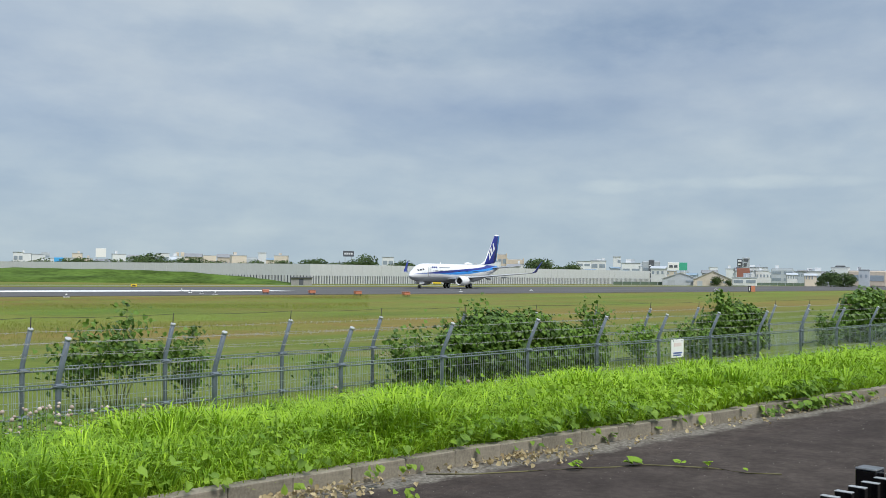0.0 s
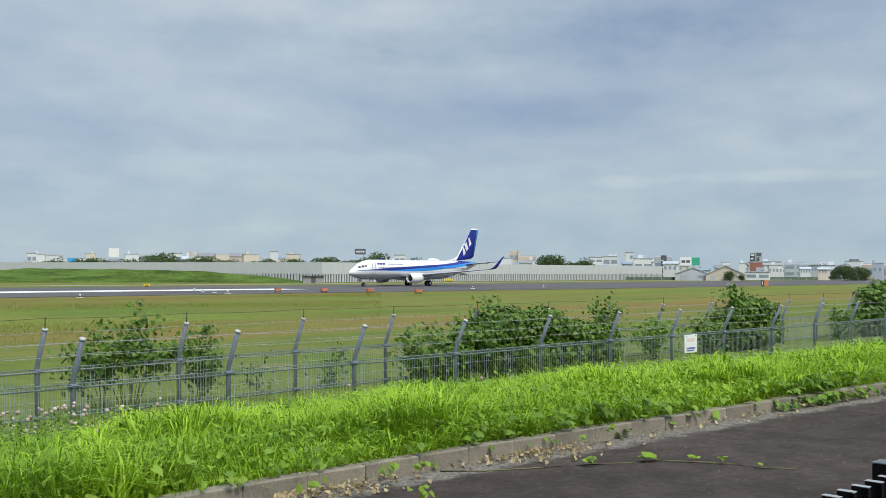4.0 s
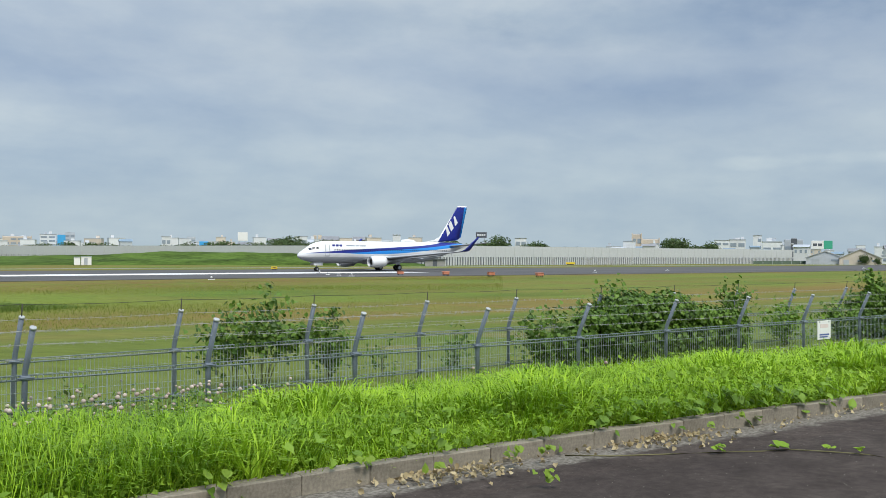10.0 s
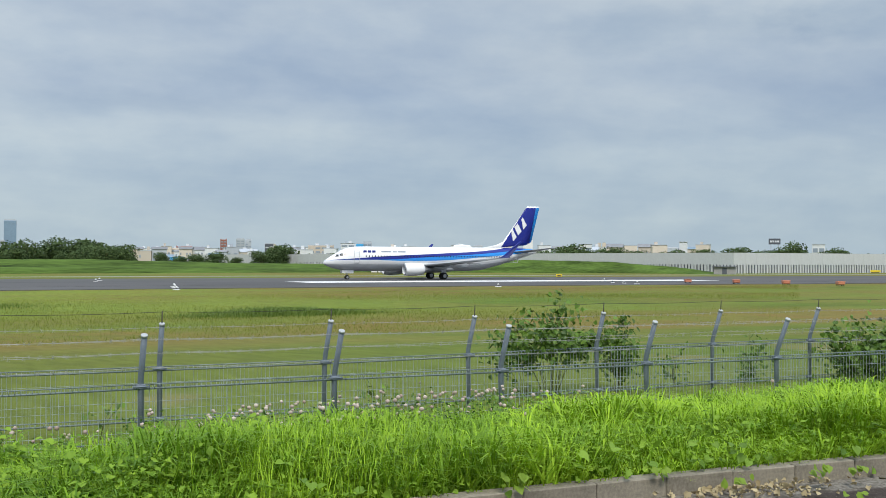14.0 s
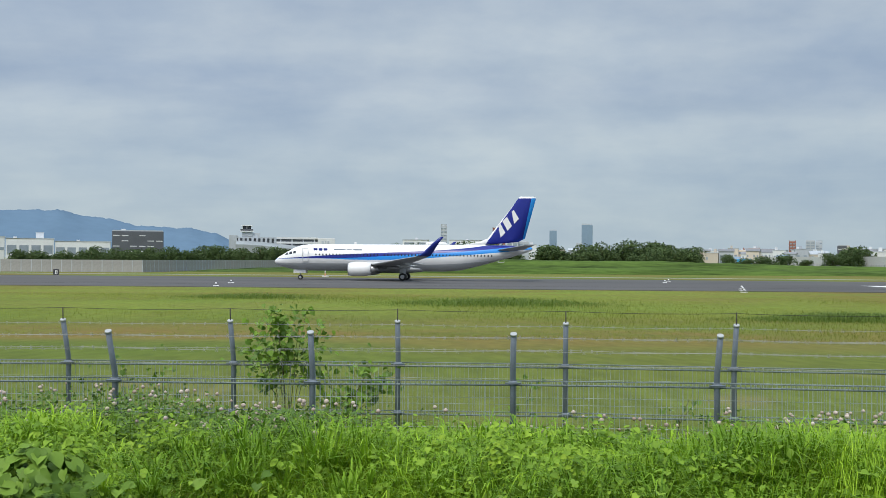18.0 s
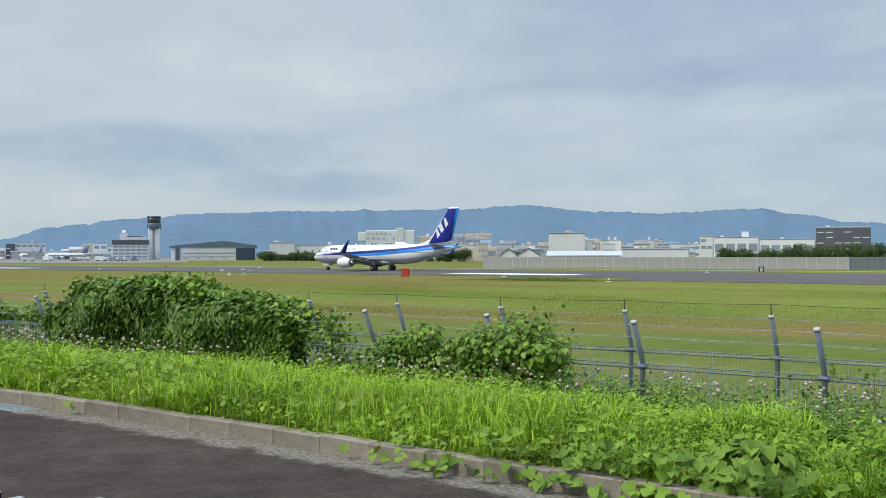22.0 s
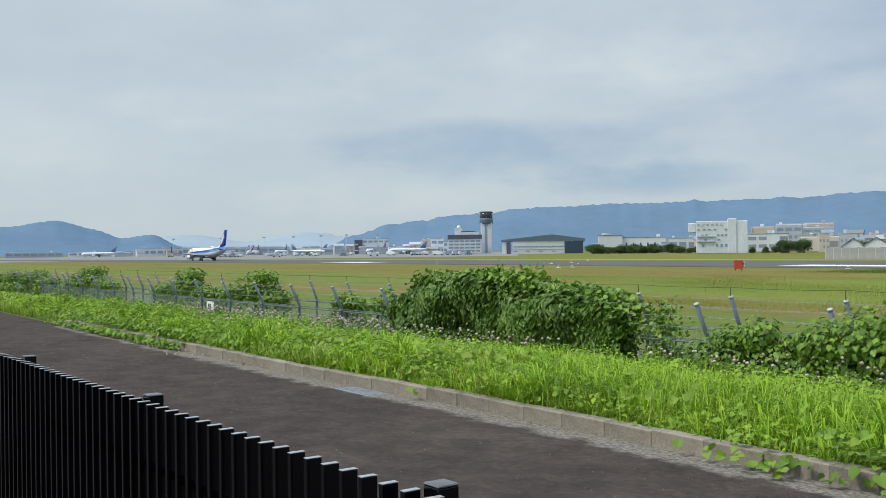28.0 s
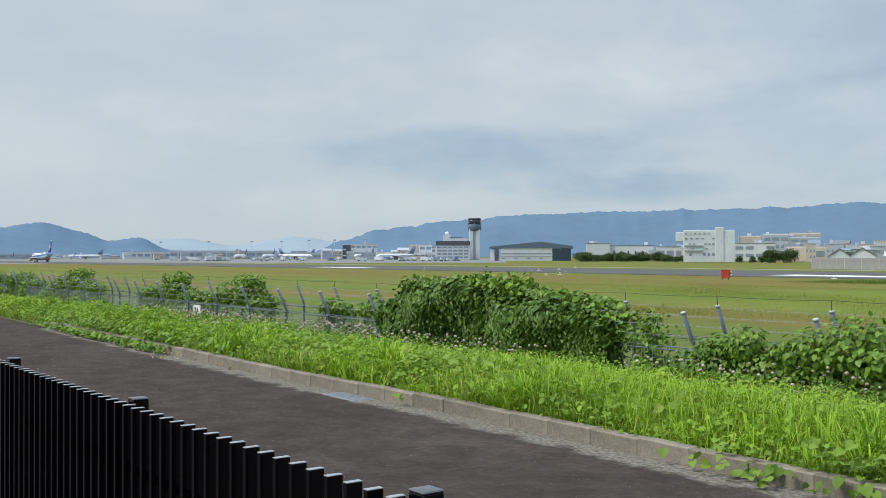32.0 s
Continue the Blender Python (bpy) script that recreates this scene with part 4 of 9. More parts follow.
def livery_material():
    """White above, pale grey below, with a navy and a light-blue band that climb towards the tail."""
    m = bpy.data.materials.new("airliner_livery")
    m.use_nodes = True
    nt = m.node_tree
    N, L = nt.nodes.new, nt.links.new
    b = nt.nodes["Principled BSDF"]
    b.inputs["Roughness"].default_value = 0.28
    tc = N("ShaderNodeTexCoord")
    sep = N("ShaderNodeSeparateXYZ")
    L(tc.outputs["Object"], sep.inputs[0])

    def math_node(op, a, c):
        n = N("ShaderNodeMath"); n.operation = op
        for i, v in enumerate((a, c)):
            if isinstance(v, float):
                n.inputs[i].default_value = v
            else:
                L(v, n.inputs[i])
        return n.outputs[0]

    def line(xy):
        """Height of a band's edge over the length, as a curve."""
        n = N("ShaderNodeFloatCurve")
        cu = n.mapping.curves[0]
        while len(cu.points) < len(xy):
            cu.points.new(0.5, 0.5)
        for p, (x, z) in zip(cu.points, xy):
            p.location = (x / 40.0, z / 13.0)
            p.handle_type = "AUTO"
        n.mapping.update()
        L(math_node("DIVIDE", sep.outputs["X"], 40.0), n.inputs["Value"])
        return math_node("MULTIPLY", n.outputs[0], 13.0)

    def above(edge):
        return math_node("GREATER_THAN", sep.outputs["Z"], edge)

    def mix(fac, a, c):
        n = N("ShaderNodeMix"); n.data_type = "RGBA"
        L(fac, n.inputs["Factor"])
        for s, v in (("A", a), ("B", c)):
            if isinstance(v, tuple):
                n.inputs[s].default_value = (*v, 1)
            else:
                L(v, n.inputs[s])
        return n.outputs["Result"]
    navy_top = line(((0, 3.05), (3.5, 3.30), (10, 3.75), (20, 4.25), (28, 4.75), (32, 5.30), (40, 7.5)))
    navy_low = line(((0, 3.05), (3.5, 3.16), (10, 3.22), (20, 3.78), (28, 4.28), (33, 4.75), (40, 5.6)))
    blue_low = line(((0, 3.04), (8, 3.15), (12, 3.02), (20, 3.10), (28, 3.72), (33, 4.15), (40, 4.9)))
    grey_top = line(((0, 2.5), (10, 2.45), (25, 2.40), (32, 2.95), (40, 4.3)))
    nz = N("ShaderNodeTexNoise"); nz.inputs["Scale"].default_value = 0.8; nz.inputs["Detail"].default_value = 6
    L(tc.outputs["Object"], nz.inputs["Vector"])
    dirt = N("ShaderNodeMapRange"); dirt.inputs["To Min"].default_value, dirt.inputs["To Max"].default_value = 0.9, 1.05
    L(nz.outputs["Fac"], dirt.inputs["Value"])
    c = mix(above(grey_top), (0.47, 0.49, 0.52), (0.74, 0.75, 0.77))
    c = mix(above(blue_low), c, (0.02, 0.25, 0.72))
    c = mix(above(navy_low), c, (0.012, 0.022, 0.24))
    c = mix(above(navy_top), c, (0.80, 0.81, 0.82))
    mul = N("ShaderNodeVectorMath"); mul.operation = "SCALE"
    L(c, mul.inputs[0]); L(dirt.outputs[0], mul.inputs["Scale"])
    L(mul.outputs[0], b.inputs["Base Color"])
    return m


def make_airliner():
    e = thing("airliner", (0, 0, FIELD + 0.06), "white twin-engine airliner with navy and light-blue bands taxiing on the runway", "airplane")
    M_LIV = livery_material()
    bm = bmesh.new()
    xs = [0.0, 0.1, 0.25, 0.45, 0.7, 1.0, 1.4, 1.8, 2.2, 2.6, 3.0, 3.5, 4.0, 4.6, 5.2, 5.8, 6.5] + [6.5 + 1.0 * k for k in range(1, 20)] + [26.5, 27.2, 28, 28.8, 29.6, 30.5, 31.3, 32.2, 33, 33.8, 34.6, 35.5, 36.3, 37.3, 37.9, 38.3, 38.5]
    rings = []
    n = 28
    for x in xs:
        w, t, lo = lerp_table(HULL, x)
        c, h = (t + lo) / 2, (t - lo) / 2
        rings.append([bm.verts.new((x, w * math.sin(2 * math.pi * k / n), c + h * math.cos(2 * math.pi * k / n))) for k in range(n)])
    for r0, r1 in zip(rings, rings[1:]):
        for k in range(n):
            f = bm.faces.new((r0[k], r0[(k + 1) % n], r1[(k + 1) % n], r1[k]))
            f.smooth = True
    bm.faces.new(rings[0]); bm.faces.new(rings[-1][::-1])
    bmesh.ops.recalc_face_normals(bm, faces=bm.faces)
    hull = part("fuselage", bm, M_LIV, e)
    # wing box fairing under the belly
    fair = bmesh.new()
    tube(fair, [(12.6, 0, 1.75), (14.2, 0, 1.62), (16, 0, 1.60), (20, 0, 1.60), (22, 0, 1.68), (23.6, 0, 1.85)], [0.2, 1.25, 1.55, 1.55, 1.2, 0.2], 16)
    for v in fair.verts:
        v.co.z = 1.72 + (v.co.z - 1.62) * 0.42
    part("belly_fairing", fair, M_BELLY, e, smooth=True)
    for s in (-1, 1):
        bm = bmesh.new()
        wing_section(bm, [(12.6, s * 1.5, 1.95, 7.9, 0.95), (15.6, s * 5.6, 2.40, 5.0, 0.62), (20.4, s * 13.0, 3.15, 2.9, 0.33), (22.7, s * 16.4, 3.50, 1.75, 0.18)], 0, 0, 0)
        w = part("wing", bm, M_WINGGREY, e, "pale grey swept wing")
        wl = bmesh.new()
        secs = [(22.7, 16.4, 3.50, 1.75, 0.17), (23.1, 16.75, 3.62, 1.6, 0.15), (23.6, 17.0, 3.95, 1.35, 0.13), (24.9, 17.35, 5.2, 0.85, 0.09), (26.0, 17.6, 6.1, 0.45, 0.05)]
        rr = []
        for x, y, z, c, th in secs:
            rr.append([wl.verts.new((x + u * c, s * (y + q * th), z)) for u, q in ((0, 0), (0.3, 0.5), (1, 0.03), (1, -0.03), (0.3, -0.5))])
        for r0, r1 in zip(rr, rr[1:]):
            for k in range(5):
                wl.faces.new((r0[k], r0[(k + 1) % 5], r1[(k + 1) % 5], r1[k]))
        wl.faces.new(rr[0]); wl.faces.new(rr[-1])
        bmesh.ops.recalc_face_normals(wl, faces=wl.faces)
        part("winglet", wl, M_NAVY, w, "navy upturned winglet", smooth=True)
        for k, (x, y, z) in enumerate(((19.2, 4.0, 1.95), (20.9, 7.4, 2.25), (22.2, 10.6, 2.6))):
            part("flap_fairing", tube(bmesh.new(), [(x - 1.9, s * y, z + 0.06), (x - 1.2, s * y, z - 0.1), (x, s * y, z - 0.14), (x + 1.2, s * y, z - 0.02)], [0.04, 0.17, 0.19, 0.03], 8), M_BELLY, w)
        # engine
        en = bmesh.new()
        prof = ((0.0, 0.80), (0.06, 0.90), (0.3, 0.99), (0.9, 1.06), (1.7, 1.07), (2.6, 0.99), (3.3, 0.86), (3.32, 0.80))
        cx, cy, cz = 11.9, s * 4.83, 1.62
        rg = [[en.verts.new((cx + u, cy + r * math.sin(2 * math.pi * k / 24), cz + (r * math.cos(2 * math.pi * k / 24)) * (0.94 if math.cos(2 * math.pi * k / 24) < 0 else 1))) for k in range(24)] for u, r in ((0.7, 0.74), (0.15, 0.76), *prof, (2.9, 0.70))]
        for r0, r1 in zip(rg, rg[1:]):
            for k in range(24):
                f = en.faces.new((r0[k], r0[(k + 1) % 24], r1[(k + 1) % 24], r1[k])); f.smooth = True
        bmesh.ops.recalc_face_normals(en, faces=en.faces)
        eng = part("engine", en, M_WHITE, e, "white engine nacelle")
        part("intake_lip", tube(bmesh.new(), [(cx - 0.01, cy, cz), (cx + 0.1, cy, cz)], [0.86, 0.935], 24, caps=False), M_METAL, eng, smooth=True)
        fan = bmesh.new()
        bmesh.ops.create_cone(fan, cap_ends=True, segments=24, radius1=0.76, radius2=0.76, depth=0.06, matrix=Matrix.Translation((cx + 0.62, cy, cz)) @ Matrix.Rotation(radians(90), 4, "Y"))
        bmesh.ops.create_cone(fan, cap_ends=True, segments=16, radius1=0.24, radius2=0.02, depth=0.4, matrix=Matrix.Translation((cx + 0.4, cy, cz)) @ Matrix.Rotation(radians(-90), 4, "Y"))
        part("fan", fan, M_TYRE, eng)
        part("exhaust", tube(bmesh.new(), [(cx + 2.7, cy, cz + 0.02), (cx + 3.6, cy, cz + 0.04), (cx + 4.4, cy, cz + 0.06)], [0.62, 0.52, 0.34], 18), M_METAL, eng, "bare metal exhaust cone")
        part("pylon", boxm(cx + 0.9, cx + 4.6, cy - 0.16, cy + 0.16, cz + 0.75, cz + 1.10, bevel=0.06), M_WHITE, eng)
        # tailplane
        bm = bmesh.new()
        wing_section(bm, [(33.2, s * 0.9, 4.55, 3.9, 0.38), (37.3, s * 7.1, 5.25, 1.4, 0.14)], 0, 0, 0)
        part("tailplane", bm, M_WINGGREY, e, "pale grey swept tailplane")
        # main gear
        gx, gy = 19.6, s * 2.86
        g = part("main_gear", tube(bmesh.new(), [(gx, s * 2.6, 2.0), (gx, gy, 0.55)], 0.12, 10), M_METAL, e)
        part("gear_door", boxm(gx - 0.45, gx + 0.45, gy + s * 0.20 - 0.02, gy + s * 0.20 + 0.02, 1.0, 1.9, bevel=0.01), M_BELLY, g)
        part("axle", tube(bmesh.new(), [(gx, gy - 0.5, 0.56), (gx, gy + 0.5, 0.56)], 0.07, 8), M_METAL, g)
    # fin
    bm = bmesh.new()
    fin_section(bm, [(27.6, 5.20, 2.0, 0.05), (30.6, 5.75, 5.7, 0.25), (31.9, 6.3, 5.5, 0.40), (36.3, 12.1, 2.65, 0.20), (36.6, 12.5, 2.3, 0.10)])
    fin = part("tail_fin", bm, fin_material(), e, "navy tail fin with light-blue trailing edge and white leading edge")
    for s in (-1, 1):
        # slanted white lettering reduced to plain shapes
        for k in range(3):
            d = Vector((0.70, 0, 0.72)).normalized()
            q = Vector((-0.72, 0, 0.70)).normalized()
            base = Vector((33.4, 0, 7.1)) + d * (k * 1.42)
            lb = bmesh.new()
            shape = ((0.0, -0.75), (1.0, -0.75), (1.05, 0.75), (0.62, 0.75)) if k != 1 else ((0.0, -0.75), (0.95, -0.75), (1.05, 0.75), (0.1, 0.75))
            vs = [lb.verts.new(base + d * (u + 0.25 * w) + q * w + Vector((0, s * (0.195 - 0.012 * ((base + q * w).z - 7)), 0))) for u, w in shape]
            lb.faces.new(vs)
            ex = bmesh.ops.extrude_face_region(lb, geom=lb.faces[:])
            for v in ex["geom"]:
                if isinstance(v, bmesh.types.BMVert):
                    v.co.y -= s * 0.05
            bmesh.ops.recalc_face_normals(lb, faces=lb.faces)
            part("tail_mark", lb, M_WHITE, fin, "plain white painted mark")
    # nose gear
    g = part("nose_gear", tube(bmesh.new(), [(4.0, 0, 1.7), (3.95, 0, 0.4)], 0.09, 10), M_METAL, e)
    part("axle", tube(bmesh.new(), [(3.95, -0.3, 0.35), (3.95, 0.3, 0.35)], 0.05, 8), M_METAL, g)
    for s in (-1, 1):
        part("gear_door", boxm(3.0, 4.9, s * 0.55 - 0.02, s * 0.55 + 0.02, 0.98, 1.48, bevel=0.01), M_WHITE, g)
    wheels = []

    def wheel(x, y, r, w):
        bm = bmesh.new()
        prof = ((-w / 2, r * 0.55), (-w / 2, r * 0.86), (-w * 0.36, r * 0.97), (0, r), (w * 0.36, r * 0.97), (w / 2, r * 0.86), (w / 2, r * 0.55))
        rg = [[bm.verts.new((q * math.cos(2 * math.pi * k / 24), u, q * math.sin(2 * math.pi * k / 24))) for k in range(24)] for u, q in prof]
        for r0, r1 in zip(rg, rg[1:]):
            for k in range(24):
                f = bm.faces.new((r0[k], r0[(k + 1) % 24], r1[(k + 1) % 24], r1[k])); f.smooth = True
        bmesh.ops.recalc_face_normals(bm, faces=bm.faces)
        t = part("wheel", bm, M_TYRE, e, "black rubber tyre")
        t.matrix_basis = pose(x, y, r)
        hub = bmesh.new()
        bmesh.ops.create_cone(hub, cap_ends=True, segments=20, radius1=r * 0.56, radius2=r * 0.56, depth=w * 0.86, matrix=Matrix.Rotation(radians(90), 4, "X"))
        for k in range(6):
            a = 2 * math.pi * k / 6
            for yy in (-w * 0.45, w * 0.45):
                box(hub, r * 0.36 * math.cos(a) - r * 0.07, r * 0.36 * math.cos(a) + r * 0.07, yy - 0.01, yy + 0.01, r * 0.36 * math.sin(a) - r * 0.07, r * 0.36 * math.sin(a) + r * 0.07)
        part("rim", hub, M_METAL, t, "grey metal rim")
        wheels.append((t, r))
    for s in (-1, 1):
        wheel(3.95, s * 0.22, 0.35, 0.20)
        for d in (-0.43, 0.43):
            wheel(19.6, s * 2.86 + d, 0.565, 0.40)
    # windows
    bmw = bmesh.new()
    for s in (-1, 1):
        x = 6.6
        while x < 32.6:
            if not (16.0 < x < 16.3):
                w, t, lo = lerp_table(HULL, x)
                z = 3.72
                k = (z - (t + lo) / 2) / ((t - lo) / 2)
                y = w * math.sqrt(max(0, 1 - k * k))
                win = boxm(x - 0.10, x + 0.10, s * (y - 0.02), s * (y + 0.015), z - 0.14, z + 0.14, bevel=0.03) if s > 0 else boxm(x - 0.10, x + 0.10, -y - 0.015, -y + 0.02, z - 0.14, z + 0.14, bevel=0.03)
                part("cabin_window", win, M_GLASSDARK, hull)
            x += 0.508
        for x, h in ((5.0, 1.85), (33.9, 1.75)):
            w, t, lo = lerp_table(HULL, x)
            k = (3.4 - (t + lo) / 2) / ((t - lo) / 2)
            y = w * math.sqrt(max(0, 1 - k * k)) 
            d = bmesh.new()
            for a, b2, c, f in ((x - 0.45, x - 0.40, 2.75, 2.75 + h), (x + 0.40, x + 0.45, 2.75, 2.75 + h), (x - 0.45, x + 0.45, 2.72, 2.78), (x - 0.45, x + 0.45, 2.72 + h, 2.78 + h)):
                zz = (c + f) / 2
                box(d, a, b2, s * y - 0.06, s * y + 0.035, c, f)
            part("door_outline", d, M_BELLY, hull, "thin grey outline of a cabin door")
        # short painted name and a line of small print, as plain bars
        for x0, x1, zz, hh in ((6.2, 6.75, 4.42, 0.26), (6.95, 7.5, 4.42, 0.26), (7.7, 8.25, 4.42, 0.26)):
            y = 1.88 * math.sqrt(max(0, 1 - ((zz - 3.33) / 1.99) ** 2)) * (lerp_table(HULL, x0)[0] / 1.88)
            part("name_bar", boxm(x0, x1, s * y - 0.05, s * y + 0.02, zz - hh, zz + hh, bevel=0.01), M_NAVY, hull, "navy painted lettering as bars")
        x = 9.2
        for k, ln in enumerate((1.6, 0.6, 1.2)):
            y = 1.88 * math.sqrt(max(0, 1 - ((4.45 - 3.33) / 1.99) ** 2))
            part("slogan_bar", boxm(x, x + ln * 1.1, s * y - 0.05, s * y + 0.012, 4.38, 4.56, bevel=0.01), M_WINDOW, hull, "small grey painted lettering as bars")
            x += ln * 1.1 + 0.25
    # flight deck glazing
    for s in (-1, 1):
        for x0, x1, z0, z1 in ((1.75, 2.25, 3.62, 4.02), (2.35, 2.9, 3.72, 4.18), (3.0, 3.5, 3.85, 4.25)):
            gl = bmesh.new()
            vs = []
            for x, z in ((x0, z0), (x1, z0 + 0.06), (x1, z1), (x0 + 0.12, z1 - 0.06)):
                w, t, lo = lerp_table(HULL, x)
                k = max(-0.98, min(0.98, (z - (t + lo) / 2) / ((t - lo) / 2)))
                vs.append((x, s * (w * math.sqrt(1 - k * k) + 0.012), z + 0.01))
            v = [gl.verts.new(p) for p in vs]
            gl.faces.new(v)
            ex = bmesh.ops.extrude_face_region(gl, geom=gl.faces[:])
            for q in ex["geom"]:
                if isinstance(q, bmesh.types.BMVert):
                    q.co.y -= s * 0.06
            bmesh.ops.recalc_face_normals(gl, faces=gl.faces)
            part("cockpit_window", gl, M_GLASSDARK, hull)
    part("dome_antenna", tube(bmesh.new(), [(22.5, 0, 5.30), (22.9, 0, 5.42), (24.2, 0, 5.46), (25.6, 0, 5.40), (26.2, 0, 5.28)], [0.05, 0.30, 0.36, 0.28, 0.05], 10), M_WHITE, hull)
    part("antenna", boxm(12.0, 12.35, -0.02, 0.02, 5.30, 5.62), M_WHITE, hull)
    return e, wheels


def fin_material():
    m = bpy.data.materials.new("tail_fin_livery")
    m.use_nodes = True
    nt = m.node_tree
    N, L = nt.nodes.new, nt.links.new
    b = nt.nodes["Principled BSDF"]
    b.inputs["Roughness"].default_value = 0.3
    tc = N("ShaderNodeTexCoord")
    sep = N("ShaderNodeSeparateXYZ")
    L(tc.outputs["Object"], sep.inputs[0])

    def mth(op, a, c):
        n = N("ShaderNodeMath"); n.operation = op
        for i, v in enumerate((a, c)):
            if isinstance(v, float):
                n.inputs[i].default_value = v
            else:
                L(v, n.inputs[i])
        return n.outputs[0]
    # distance behind the sloping leading edge and before the trailing edge
    slope = mth("MULTIPLY", sep.outputs["Z"], 0.706)
    lead = mth("SUBTRACT", sep.outputs["X"], slope)
    trail = mth("SUBTRACT", sep.outputs["X"], mth("MULTIPLY", sep.outputs["Z"], 0.21))

    def mix(fac, a, c):
        n = N("ShaderNodeMix"); n.data_type = "RGBA"
        L(fac, n.inputs["Factor"])
        for s, v in (("A", a), ("B", c)):
            if isinstance(v, tuple):
                n.inputs[s].default_value = (*v, 1)
            else:
                L(v, n.inputs[s])
        return n.outputs["Result"]
    c = mix(mth("GREATER_THAN", trail, 35.75), (0.012, 0.022, 0.24), (0.02, 0.28, 0.78))
    c = mix(mth("LESS_THAN", lead, 27.75), c, (0.80, 0.81, 0.82))
    c = mix(mth("GREATER_THAN", sep.outputs["Z"], 12.25), c, (0.80, 0.81, 0.82))
    L(c, b.inputs["Base Color"])
    return m


airliner, airliner_wheels = make_airliner()

# ---- far side of the airfield ----
def at_az(a, d):
    return -math.sin(radians(a)) * d, math.cos(radians(a)) * d


def strip_wall(name, pts, z0, z1, panel, mat, label, slots=False):
    """A wall of upright panels with posts between them."""
    e = thing(name, (0, 0, 0), label, "wall", kind="structure")
    bm = boxm(-panel / 2 + 0.04, panel / 2 - 0.04, -0.06, 0.06, z0 + (2.3 if slots else 0), z1)
    src = part("panel", bm, mat, e)
    bmp = boxm(-0.07, 0.07, -0.1, 0.1, z0, z1 + 0.02)
    srcp = part("post", bmp, mat if slots else M_BLDGREY, e)
    low = None
    if slots:
        bl = bmesh.new()
        k = -panel / 2 + 0.2
        while k < panel / 2:
            box(bl, k, k + 0.48, -0.25, 0.25, z0, z0 + 2.3)
            k += 1.0
        # added dark sheet in place of the shade seen through the slots
        box(bl, -panel / 2, panel / 2, -0.03, 0.03, z0, z0 + 2.29)
        for f in list(bl.faces)[-6:]:
            f.material_index = 1
        low = part("slotted_panel", bl, [mat, M_BLDDARK], e)
    made = []
    for (x0, y0), (x1, y1) in zip(pts, pts[1:]):
        ln = math.hypot(x1 - x0, y1 - y0)
        n = max(1, round(ln / panel))
        a = math.degrees(math.atan2(y1 - y0, x1 - x0))
        for i in range(n):
            f = (i + 0.5) / n
            g = i / n
            q = pose(x0 + (x1 - x0) * f, y0 + (y1 - y0) * f, 0, 0, 0, a) @ Matrix.Diagonal((ln / n / panel, 1, 1, 1))
            for nm, s, mm in (("panel", src, q), ("slotted_panel", low, q), ("post", srcp, pose(x0 + (x1 - x0) * g, y0 + (y1 - y0) * g, 0, 0, 0, a))):
                if s:
                    ob = new(nm, s.data)
                    ob.parent = e
                    ob.matrix_basis = mm
    for o in (src, srcp, low):
        if o:
            bpy.data.objects.remove(o)


def make_bank():
    """Grassy bank across the runway: two mounds with a dip, the far one bending round before the barrier."""
    line = [(-60, 252, 0.0), (-32, 252, 1.2), (-15, 252, 2.6), (0, 252, 3.35), (60, 252, 3.3), (75, 252, 2.7), (100, 252, 2.4), (122, 252, 2.0), (138, 248, 2.6), (155, 238, 3.3), (172, 222, 3.35), (184, 206, 3.0), (191, 195, 2.0), (195, 186, 0.9), (197, 180, 0.0)]
    s = np.concatenate([[0], np.cumsum([math.hypot(q[0] - p[0], q[1] - p[1]) for p, q in zip(line, line[1:])])])
    u = np.linspace(0, s[-1], 170)
    px, py, ph = (np.interp(u, s, [q[i] for q in line]) for i in range(3))
    k = np.ones(7) / 7
    px[3:-3], py[3:-3] = np.convolve(px, k, "valid"), np.convolve(py, k, "valid")
    tx, ty = np.gradient(px), np.gradient(py)
    ln = np.hypot(tx, ty)
    nx, ny = -ty / ln, tx / ln
    rng = np.random.default_rng(3)
    ph = ph + np.convolve(rng.normal(0, 0.35, len(u)), np.ones(9) / 9, "same")
    ph = np.clip(ph, 0, None)
    ph[0] = ph[-1] = 0
    prof = [(-17, 0.0), (-15.8, 0.24), (-14.2, 0.42), (-13.0, 0.47), (-7.6, 0.45), (-5.6, 0.72), (-3.6, 0.95), (-2, 1.0), (4, 0.95), (9, 0.4), (13, 0.0)]
    vs, fs = [], []
    for i in range(len(u)):
        sh = 1.2 * math.sin(u[i] * 0.06) + 0.7 * math.sin(u[i] * 0.17 + 1)
        tight = 1.0 - 0.55 * float(smoothstep(150, 185, px[i]))
        for dy, f in prof:
            q = (dy + sh * (1 - abs(dy) / 20)) * tight
            vs.append((px[i] + nx[i] * q, py[i] + ny[i] * q, FIELD - 0.05 + ph[i] * f + (0.16 * noise.noise((u[i] * 0.25, dy * 0.4, 0)) if 0 < f < 1 else 0)))
    m = len(prof)
    for i in range(len(u) - 1):
        for j in range(m - 1):
            fs.append((i * m + j, (i + 1) * m + j, (i + 1) * m + j + 1, i * m + j + 1))
    ob = arrays("grass_bank", vs, fs, M_BERM)
    for p in ob.data.polygons:
        p.use_smooth = True
    tagged(ob, "long grassy bank in two mounds across the runway", "bank", kind="structure")


